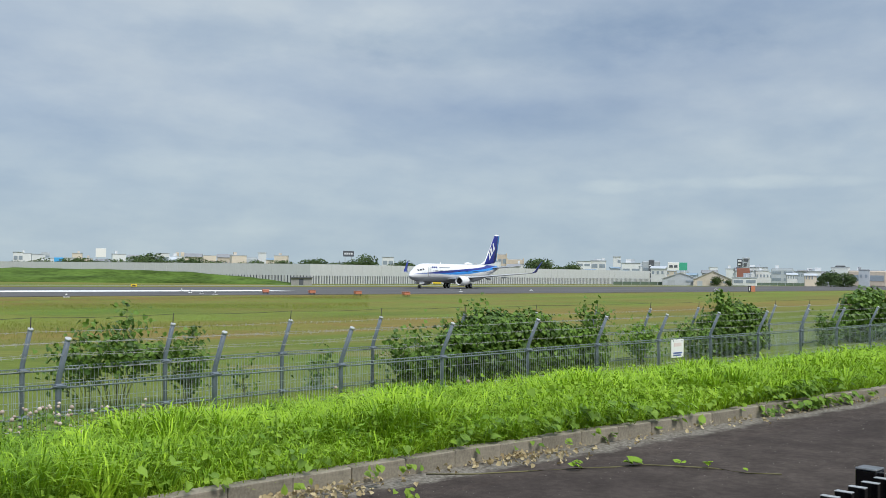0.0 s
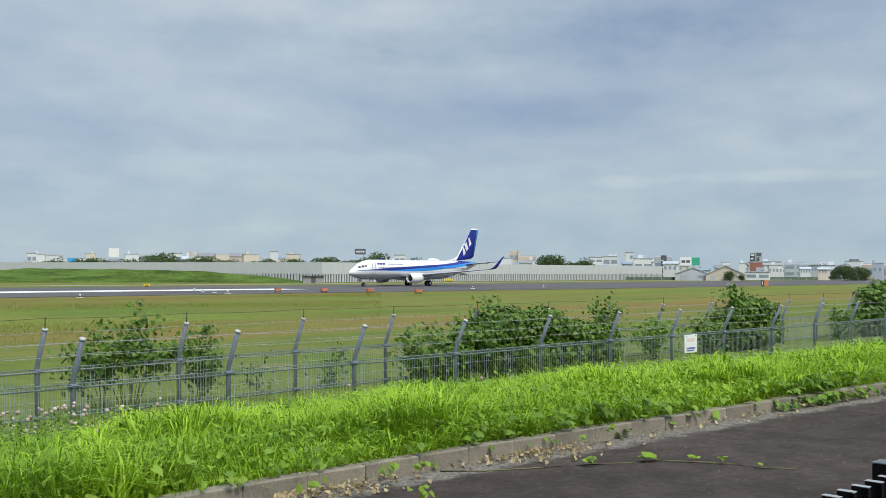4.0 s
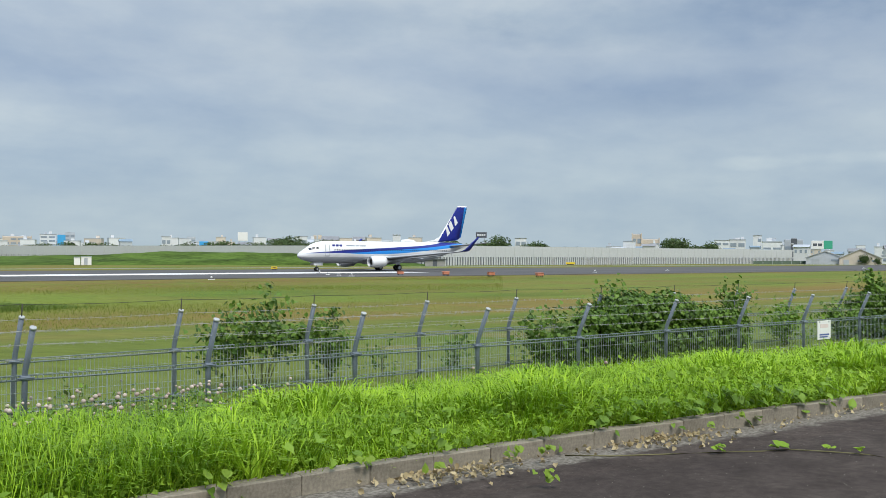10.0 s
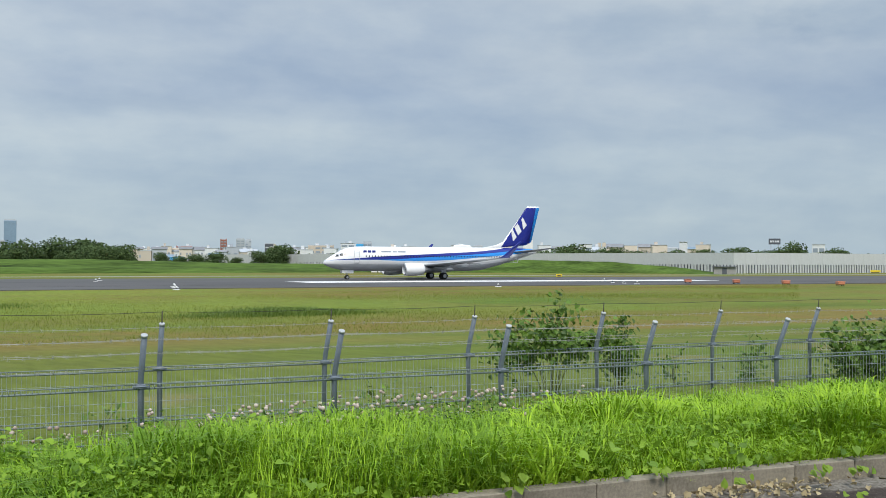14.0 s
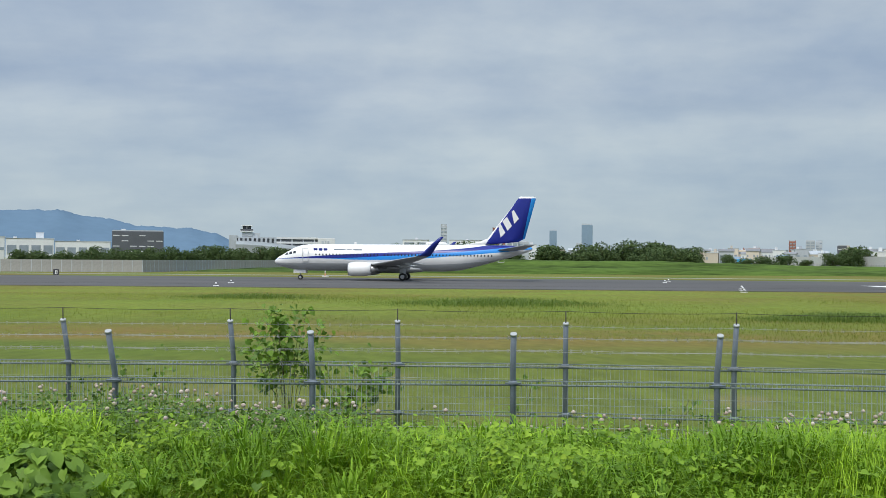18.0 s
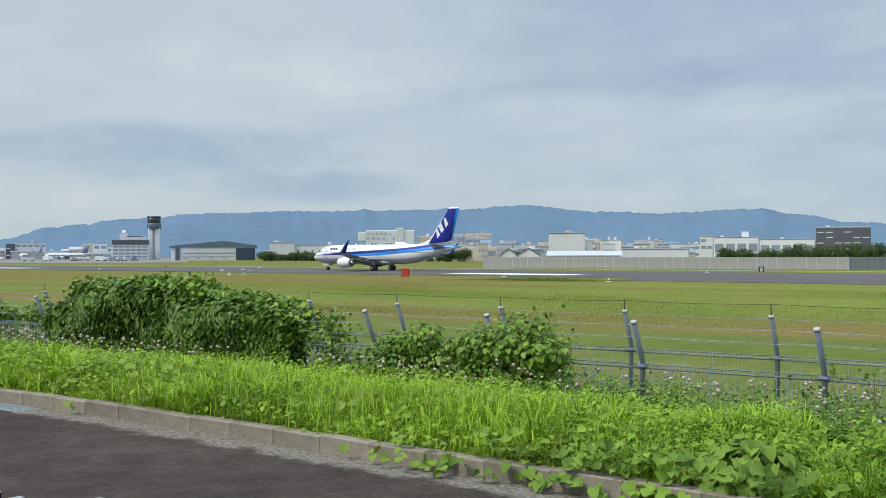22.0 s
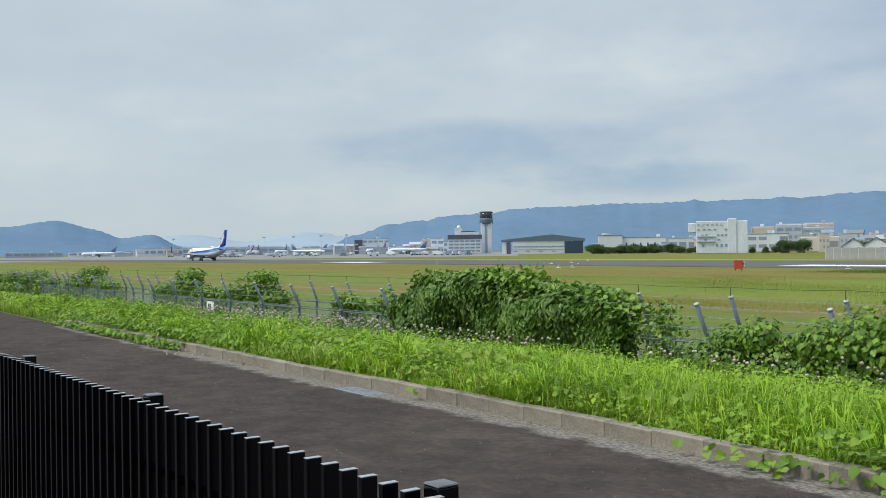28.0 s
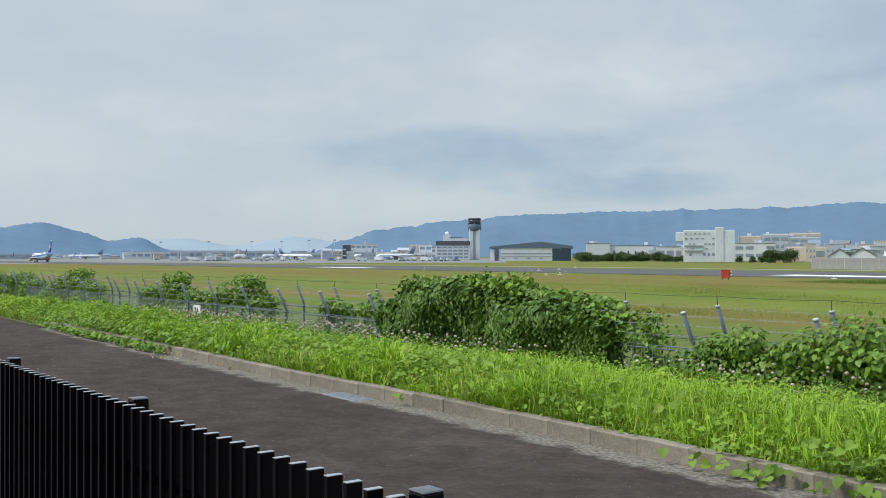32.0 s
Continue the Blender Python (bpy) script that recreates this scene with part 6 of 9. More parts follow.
def apron():
    p = parked_plane()
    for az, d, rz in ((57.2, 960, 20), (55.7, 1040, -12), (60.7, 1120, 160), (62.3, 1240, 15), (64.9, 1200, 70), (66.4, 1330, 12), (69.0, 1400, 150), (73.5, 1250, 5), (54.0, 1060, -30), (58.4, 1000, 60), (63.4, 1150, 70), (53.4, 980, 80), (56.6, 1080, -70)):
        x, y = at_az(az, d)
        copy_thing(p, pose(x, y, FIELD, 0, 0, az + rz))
    for o in (*p.children_recursive, p):
        bpy.data.objects.remove(o)
    # long low terminal piers and hangars along the apron
    for az, d, w, top, st, lb in ((60.5, 1150, 90, 5.5, "grey", "long low terminal pier"), (64.0, 1250, 60, 8.5, "grey", "broad grey terminal hall"), (66.8, 1300, 70, 9.0, "grey", "broad grey hangar hall"), (69.5, 1350, 60, 8.0, "white", "pale freight hall"),
                                  (72.5, 1400, 80, 5.0, "white", "low pale sheds"), (75.8, 1450, 70, 5.5, "grey", "low grey sheds"), (79.5, 1500, 90, 6.0, "white", "low pale sheds"), (57.0, 1060, 60, 5.0, "white", "low terminal front")):
        x, y = at_az(az, d)
        building(round(x), round(y), az, w, 18, top, st, 1, lb)
    mast = thing("light_mast", (0, 0, -70), "slender apron floodlight mast", "mast", "apron floodlight masts")
    part("pole", tube(bmesh.new(), [(0, 0, 0), (0, 0, 20)], [0.24, 0.12], 6), M_BLDGREY, mast)
    part("lamp_head", boxm(-1.6, 1.6, -0.3, 0.3, 19.3, 20.6, bevel=0.1), M_BLDGREY, mast)
    for az, d in ((57.8, 1010), (59.5, 1060), (60.9, 1100), (62.4, 1150), (64.0, 1180), (66.3, 1200), (68.8, 1240)):
        x, y = at_az(az, d)
        copy_thing(mast, pose(x, y, FIELD, 0, 0, az))
    for o in (*mast.children_recursive, mast):
        bpy.data.objects.remove(o)


strip_wall("barrier_wall", [(395, 170), (207, 186), (190, 290), (158, 474)], FIELD, 3.95, 4.0, M_WALLWHITE, "long white noise barrier with dark slots below", slots=True)
strip_wall("concrete_wall", [(-146, 218), (-58, 222), (-36, 360)], FIELD, 1.15, 2.1, M_CONC, "grey concrete panel wall with thin posts")
make_bank()
make_control_tower()
make_offices()
make_old_terminal()
make_hangar()
make_white_block()
sign_board(-37.04, 480, 4.4, 7.2, 11.1, M_SIGNWHITE, "square white board on a tank stand")
sign_board(-50.15, 440, 4.6, 8.6, 11.0, M_BLDDARK, "black roadside billboard with small pale print", bars=4)
sign_board(-67.98, 470, 5.0, 4.6, 8.1, M_SIGNWHITE, "white shop sign with a faint mark", bars=2)
sign_board(-68.50, 470, 3.5, 4.6, 8.1, M_GREENSIGN, "green shop sign on tall legs")
make_shop_tower()
tree_rows()
apron()


M_ROOFBLUE = material("faded_blue_roof", (0.20, 0.28, 0.36), 0.7, var=0.15, scale=0.2, fine=2)
M_ROOFGREY = material("grey_tile_roof", (0.22, 0.23, 0.25), 0.8, var=0.15, scale=0.2, fine=2, rand=0.4)
M_HOUSEWARM = material("warm_plaster", (0.58, 0.52, 0.45), 0.85, var=0.12, scale=0.2, fine=2, rand=0.5)


def house(x, y, az, w, top, kind, rng):
    """A small city building: gabled or flat, with a few windows."""
    base = FIELD - 0.05
    h = top - base
    wall, label = ((M_BLDWHITE, "small white city house beyond the airfield"), (M_HOUSEWARM, "small warm plaster city house beyond the airfield"), (M_BLDGREY, "small grey city building beyond the airfield"), (M_BLDWHITE, "pale flat-roofed city block beyond the airfield"))[kind]
    e = thing("house", (x, y, base), label, "house", "small city buildings beyond the airfield", rz=az + rng.uniform(-12, 12))
    d = w * rng.uniform(0.6, 1.0)
    if kind == 3 or rng.random() < 0.35:
        part("wall", boxm(-w / 2, w / 2, 0, d, 0, h, bevel=0.1), wall, e)
        part("roof", boxm(-w / 2 - 0.15, w / 2 + 0.15, -0.15, d + 0.15, h, h + 0.35), M_BLDGREY, e)
        if rng.random() < 0.6:
            a = rng.uniform(-w * 0.4, w * 0.2)
            part("roof_unit", boxm(a, a + w * 0.2, d * 0.3, d * 0.6, h + 0.3, h + rng.uniform(1.4, 2.6)), wall, e)
    else:
        k = rng.uniform(0.16, 0.30) * min(w, 9)
        part("wall", boxm(-w / 2, w / 2, 0, d, 0, h - k), wall, e)
        bm = bmesh.new()
        o = 0.4
        a = [bm.verts.new(p) for p in ((-w / 2 - o, -o, h - k), (w / 2 + o, -o, h - k), (w / 2 + o, d + o, h - k), (-w / 2 - o, d + o, h - k), (-w / 2 - o, d / 2, h), (w / 2 + o, d / 2, h))]
        for f in ((0, 1, 5, 4), (2, 3, 4, 5), (0, 4, 3), (1, 2, 5), (0, 3, 2, 1)):
            bm.faces.new([a[i] for i in f])
        part("roof", bm, rng.choice((M_ROOFBLUE, M_ROOFGREY, M_ROOFGREY, M_BLDGREY)), e)
    n = rng.randint(2, 4)
    for f in range(max(1, min(3, int(h / 4)))):
        for c in range(n):
            if rng.random() < 0.2:
                continue
            a = -w / 2 + w * (c + 0.25) / n
            z = h * 0.55 - f * 2.9 if f else h * 0.55
            if z > 0.5:
                part("window", boxm(a, a + w * 0.45 / n, -0.08, 0.1, z, z + 1.3), M_WINDOW, e)


def gable_hall(az, d, w, depth, ridge, eave, front, wall, roof, label):
    """A low hall with a pitched roof: its gable or its long side towards the airfield."""
    x, y = at_az(az, d)
    base = FIELD - 0.05
    e = thing("hall", (x, y, base), label, "building", "low halls beyond the airfield", rz=az)
    h0, h1, o = eave - base, ridge - base, 0.35
    bm = boxm(-w / 2, w / 2, 0, depth, 0, h0)
    rf = bmesh.new()
    if front:
        g = [bm.verts.new(q) for q in ((-w / 2, 0, h0), (w / 2, 0, h0), (0, 0, h1 - 0.1))]
        bm.faces.new(g)
        pts = ((-w / 2 - o, -o, h0 - 0.1), (0, -o, h1), (w / 2 + o, -o, h0 - 0.1), (-w / 2 - o, depth, h0 - 0.1), (0, depth, h1), (w / 2 + o, depth, h0 - 0.1))
        v = [rf.verts.new(q) for q in pts] + [rf.verts.new((q[0], q[1], q[2] - 0.25)) for q in pts]
        for f in ((0, 1, 4, 3), (1, 2, 5, 4), (6, 9, 10, 7), (7, 10, 11, 8), (0, 6, 7, 1), (1, 7, 8, 2), (3, 4, 10, 9), (4, 5, 11, 10), (0, 3, 9, 6), (2, 8, 11, 5)):
            rf.faces.new([v[i] for i in f])
    else:
        pts = ((-w / 2 - o, -o, h0), (w / 2 + o, -o, h0), (w / 2 + o, depth + o, h0), (-w / 2 - o, depth + o, h0), (-w / 2 - o, depth / 2, h1), (w / 2 + o, depth / 2, h1))
        v = [rf.verts.new(q) for q in pts]
        for f in ((0, 1, 5, 4), (2, 3, 4, 5), (0, 4, 3), (1, 2, 5), (0, 3, 2, 1)):
            rf.faces.new([v[i] for i in f])
    bmesh.ops.recalc_face_normals(rf, faces=rf.faces)
    part("wall", bm, wall, e)
    part("roof", rf, roof, e)
    n = max(2, int(w / 4.5))
    for k in range(n):
        a = -w / 2 + w * (k + 0.3) / n
        part("door" if k == 0 else "window", boxm(a, a + w * 0.4 / n, -0.08, 0.1, 0.0 if k == 0 else h0 * 0.45, h0 * 0.72), M_BLDGREY if k == 0 else M_WINDOW, e)


def halls():
    gable_hall(-68.35, 402, 13.3, 18, 3.5, 1.15, True, M_BLDGREY, M_ROOFPALE, "low grey gabled shed by the runway end")
    gable_hall(-70.05, 392, 13.8, 18, 4.2, 1.0, True, M_HOUSEWARM, M_ROOFPALE, "beige gabled shed by the runway end")
    gable_hall(32.45, 398, 6.8, 14, 4.4, 1.9, True, M_BLDWHITE, M_BLDDARK, "pale workshop with a black gable roof")
    gable_hall(31.35, 398, 8.6, 14, 4.6, 1.9, True, M_BLDWHITE, M_BLDDARK, "pale workshop with a black gable roof")
    gable_hall(28.3, 396, 28.0, 14, 3.3, 1.5, False, M_BLDWHITE, M_ROOFWHITE, "long low hall with a white pitched roof")


M_ROOFPALE = material("pale_metal_roof", (0.42, 0.44, 0.46), 0.6, var=0.12, scale=0.2, fine=2)
M_ROOFWHITE = material("white_metal_roof", (0.50, 0.53, 0.57), 0.5, var=0.08, scale=0.2, fine=2)


def city():
    rng = random.Random(909)
    # bearings, distances and how high the roofs stand over the horizon
    for a0, a1, d0, d1, e0, e1, n in ((-15, -31, 520, 800, 0.25, 0.75, 50), (-33, -47, 480, 760, 0.55, 0.95, 18), (-57, -62, 430, 560, 0.35, 0.75, 10), (-62, -78, 430, 700, 0.20, 0.60, 26),
                                      (22.5, 35, 520, 760, 0.30, 0.85, 50), (36, 47, 640, 800, 0.25, 0.60, 14), (53.5, 60, 960, 1150, 0.15, 0.55, 16), (60, 72, 1200, 1500, 0.10, 0.30, 20), (-1, -9, 700, 900, 0.55, 0.85, 12)):
        for k in range(n):
            a = a0 + (a1 - a0) * (k + rng.uniform(0.1, 0.9)) / n
            d = rng.uniform(d0, d1)
            x, y = at_az(a, d)
            house(round(x, 1), round(y, 1), a, d * rng.uniform(0.007, 0.016), 1.75 + d * math.tan(radians(rng.uniform(e0, e1))), rng.choice((0, 1, 1, 2, 2, 3)), rng)


def service_trucks():
    """Ground vehicles between the parked aircraft."""
    rng = random.Random(44)
    for k in range(44):
        a, d = rng.uniform(52.5, 69), rng.uniform(640, 1050)
        x, y = at_az(a, d)
        col, word = rng.choice(((M_BLDWHITE, "white"),) * 5 + ((M_BLDGREY, "grey"),) * 3 + ((M_ROOFBLUE, "blue"),))
        ln, h = rng.uniform(4, 8), rng.uniform(1.9, 3.2)
        e = thing("service_truck", (round(x, 1), round(y, 1), FIELD + 0.06), word + " airport service truck on the apron", "truck", "service vehicles on the apron", rz=a + rng.uniform(-60, 60))
        part("box_body", boxm(-ln / 2, ln * 0.22, -1.2, 1.2, 0.6, h, bevel=0.08), col, e)
        part("cab", boxm(ln * 0.25, ln / 2, -1.1, 1.1, 0.5, 2.2, bevel=0.15), M_BLDWHITE, e)
        for u in (-0.3, 0.35):
            for v in (-1.1, 1.1):
                part("wheel", tube(bmesh.new(), [(ln * u, v - 0.12, 0.45), (ln * u, v + 0.12, 0.45)], 0.45, 10), M_TYRE, e)


city()
halls()
strip_wall("net_fence", [(352, 166), (376, 158.5), (493, 111)], FIELD, -0.3, 5.0, M_NET, "long low dark green net fence at the runway end")
service_trucks()
slab("apron", [at_az(a, 500) for a in np.linspace(50, 84, 12)] + [at_az(a, 1500) for a in np.linspace(84, 50, 12)], FIELD - 0.3, FIELD + 0.05, M_APRON, "broad grey concrete parking apron", "apron")

# city blocks, from the terminal round to the far end of the runway
building(-932, 585, 57.9, 28.6, 30, 14.8, "white", 3, "white banded terminal office block")
building(-941, 569, 58.9, 8.6, 20, 13.7, "dark", 2, "dark slate terminal block")
building(-835, 569, 55.7, 71.7, 20, 5.1, "grey", 1, "long low terminal building with pale roof")
building(-869, 606, 55.1, 10.9, 20, 12.9, "tan", 0, "tan windowless block")
building(-846, 604, 54.5, 12.7, 20, 13.7, "white", 2, "small white banded block")
building(-808, 589, 53.9, 8.0, 15, 10.1, "white", 2, "small white block")
building(-459, 460, 45.0, 14.9, 30, 9.7, "white", 0, "white hall with plain walls")
building(-447, 478, 43.1, 28.0, 30, 8.3, "slit", 6, "long white hall with dark upright slits")
building(-427, 490, 41.1, 16.9, 25, 7.5, "white", 1, "low white hall")
building(-407, 594, 34.4, 24.8, 25, 13.9, "grey", 4, "grey banded multi-storey block")
building(-314, 464, 34.0, 19.1, 15, 6.3, "tan", 1, "low tan workshop")
building(-244, 436, 29.2, 17.5, 20, 12.2, "plain", 0, "large windowless pale grey hall")
building(-293, 546, 28.2, 10.6, 15, 10.9, "tan", 3, "tan apartment block")
building(-319, 623, 27.1, 23.2, 15, 11.0, "tan", 4, "grey and tan apartment block with dark balconies")
building(-292, 636, 24.7, 17.7, 15, 10.1, "tan", 4, "pale apartment block with dark balconies")
building(-178, 391, 24.4, 27.1, 12, 4.1, "white", 0, "long white shed")
building(-295, 701, 22.8, 19.8, 15, 9.4, "white", 2, "small white office")
building(-237, 594, 21.7, 7.3, 30, 12.9, "white", 3, "white factory wing")
building(-221, 600, 20.2, 25.9, 30, 12.1, "white", 1, "white factory with a window band")
building(-223, 621, 19.8, 4.3, 8, 15.9, "plain", 0, "small white roof tower")
building(-194, 610, 17.7, 30.9, 30, 10.7, "plain", 1, "long pale factory hall")
building(-195, 734, 14.9, 35.0, 30, 20.2, "dark", 5, "black slatted warehouse")
building(1, 640, -0.1, 16.2, 15, 13.7, "white", 4, "white block with a red end")
building(36, 1249, -1.7, 7.2, 10, 43.0, "lattice", 9, "tall slender residential tower")
building(78, 947, -4.7, 11.3, 12, 31.1, "brown", 6, "red-brown residential tower")
building(57, 597, -5.5, 6.5, 12, 13.3, "white", 3, "white gabled block")
building(64, 602, -6.1, 6.4, 12, 12.5, "grey", 4, "white block with grey balconies")
building(44, 799, -3.2, 33.6, 12, 16.8, "white", 2, "low white residential row")
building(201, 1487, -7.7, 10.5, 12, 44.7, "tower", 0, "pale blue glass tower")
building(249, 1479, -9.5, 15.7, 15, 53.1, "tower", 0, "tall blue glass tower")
building(143, 889, -9.1, 5.3, 10, 16.5, "grey", 3, "small grey block")
building(255, 863, -16.5, 24.2, 15, 10.7, "white", 3, "white banded school block")
building(237, 722, -18.2, 17.1, 12, 9.8, "tan", 3, "tan residential block")
building(282, 855, -18.3, 12.6, 12, 12.7, "brown", 2, "brown-roofed block")
building(273, 773, -19.5, 18.7, 12, 9.3, "white", 2, "white residential row")
building(172, 533, -17.9, 7.5, 6, 3.0, "blue", 0, "low pale-blue and peach kiosk")
building(330, 891, -20.3, 5.3, 8, 19.7, "brown", 7, "brown and grey residential tower")
building(344, 886, -21.2, 7.5, 8, 20.3, "grey", 8, "grey balconied residential tower")
building(354, 892, -21.6, 5.4, 8, 20.0, "grey", 8, "slim grey residential tower")
building(368, 876, -22.8, 8.5, 8, 16.0, "dark", 4, "dark slanted block")
building(393, 865, -24.4, 15.1, 10, 13.0, "white", 3, "pale residential block")
building(432, 902, -25.6, 23.9, 10, 15.4, "tan", 4, "red and white apartment row")
building(346, 677, -27.1, 10.6, 10, 13.8, "white", 5, "white banded apartment block")
building(349, 664, -27.7, 5.2, 8, 13.3, "blue", 0, "bright blue clad block")
building(368, 688, -28.2, 6.8, 8, 15.1, "grey", 5, "grey balconied block")
building(354, 545, -33.0, 5.4, 8, 11.2, "white", 2, "white block with a red panel")
building(451, 661, -34.3, 6.4, 8, 13.2, "grey", 3, "grey apartment block")
building(298, 426, -35.0, 4.3, 8, 7.2, "blue", 1, "blue-fronted shop")
building(290, 407, -35.5, 4.4, 8, 6.8, "white", 1, "small white house")
building(413, 489, -40.2, 7.8, 8, 11.8, "white", 2, "white and blue block")
building(590, 680, -41.0, 2.8, 6, 17.0, "tan", 0, "slim tan twin tower")
building(593, 677, -41.2, 3.1, 6, 17.1, "tan", 0, "slim tan twin tower")
building(365, 370, -44.6, 10.2, 8, 8.4, "grey", 1, "low pale hall with roof vents")
building(385, 379, -45.4, 4.1, 3, 11.4, "plain", 0, "roof with a white billboard")
building(491, 379, -52.3, 6.8, 8, 11.2, "white", 2, "white house behind trees")
building(478, 291, -58.6, 4.9, 8, 12.5, "tan", 2, "tan pyramid-roofed block")
building(482, 285, -59.4, 8.9, 8, 9.9, "tan", 1, "low tan wing")
building(571, 289, -63.1, 8.6, 10, 10.5, "white", 3, "white apartment block")
building(575, 281, -64.0, 9.3, 10, 10.9, "white", 2, "pale apartment block")
building(544, 254, -64.9, 4.5, 8, 12.7, "white", 3, "white tower block")
building(492, 222, -65.7, 9.4, 8, 8.4, "white", 1, "white hall")
building(441, 189, -66.8, 8.0, 8, 8.6, "grey", 1, "hall with a green curved roof")
building(432, 185, -66.8, 2.5, 5, 9.0, "dark", 3, "dark narrow tower")
building(495, 160, -72.1, 14.3, 8, 6.7, "white", 2, "white office block")
building(399, 132, -71.7, 9.3, 8, 1.7, "white", 1, "low white shed")
building(537, 158, -73.6, 11.1, 8, 6.5, "grey", 2, "pale roofs of workshops")
building(502, 135, -75.0, 13.9, 10, 5.0, "white", 1, "low white works with vents")
building(544, 131, -76.5, 4.9, 6, 8.3, "dark", 2, "dark water tank frame")
building(469, 102, -77.7, 15.2, 10, 5.3, "tan", 1, "low grey warehouse")
building(-421, 560, 36.9, 13.9, 12, 14.3, "tan", 1, "orange-tinted hall")
building(-419, 585, 35.6, 16.6, 12, 16.0, "grey", 3, "block with yellow and white billboards")
building(-427, 629, 34.2, 20.3, 12, 17.3, "tan", 4, "long brown banded block")
building(-382, 513, 36.7, 23.6, 12, 9.2, "white", 2, "low white works")
# ---- airfield fittings ----
def make_papi():
    """Four orange approach-light boxes on short legs, in a row across the runway's edge."""
    e = thing("approach_light_box", (0, 0, -40), "orange approach-path light box on short legs", "runway light", "row of orange light boxes")
    bm = boxm(-0.75, 0.75, -0.45, 0.45, 0.20, 0.60, bevel=0.08)
    part("housing", bm, M_ORANGE, e)
    part("hood", boxm(-0.80, 0.80, -0.50, 0.50, 0.60, 0.65, bevel=0.02), M_ORANGE, e)
    for x in (-0.55, 0.55):
        for y in (-0.3, 0.3):
            part("leg", boxm(x - 0.04, x + 0.04, y - 0.04, y + 0.04, 0, 0.20), M_SIGNDARK, e)
    part("lens_panel", boxm(0.74, 0.78, -0.35, 0.35, 0.28, 0.52), M_GLASSDARK, e)
    for x, y in ((107.5, 105.0), (111.0, 99.3), (113.0, 92.5), (115.0, 85.5)):
        copy_thing(e, pose(x, y, FIELD, 0, 0, 50))
    for o in (*e.children_recursive, e):
        bpy.data.objects.remove(o)


def make_edge_lights():
    e = thing("runway_light", (0, 0, -40), "small white runway light on a white-painted pad", "runway light", "white runway lights")
    part("pad", boxm(-0.30, 0.30, -0.30, 0.30, 0, 0.08, bevel=0.03), M_PAINT, e)
    part("stem", tube(bmesh.new(), [(0, 0, 0.1), (0, 0, 0.25)], 0.05, 8), M_SIGNDARK, e)
    part("lamp", tube(bmesh.new(), [(0, 0, 0.25), (0, 0, 0.36), (0, 0, 0.42)], [0.12, 0.11, 0.04], 8), M_SIGNWHITE, e)
    spots = ((106, 121), (99.5, 111.8), (98.2, 108), (96, 103), (72.5, 102), (177, 101), (250, 90), (37, 115.5), (35.5, 110.5), (34.2, 106), (36, 147), (-22, 115.5), (-22.8, 129.5),
             (-145, 136.6), (-131, 122), (-129, 117), (-162, 145), (-202, 144), (-86, 131), (-82.6, 128.5), (-67, 168), (38, 153), (-56, 110), (-157.5, 139), (-171, 159), (-195, 187), (152, 101))
    for x, y in spots:
        on = abs(y - float(track_y(np.array(x)))) < 22 or -42 < y - float(track_y(np.array(x))) < 0 and x > -70
        copy_thing(e, pose(x, y, FIELD + (0.06 if on else -0.02), 0, 0, (x * 37 + y * 11) % 90))
    for o in (*e.children_recursive, e):
        bpy.data.objects.remove(o)


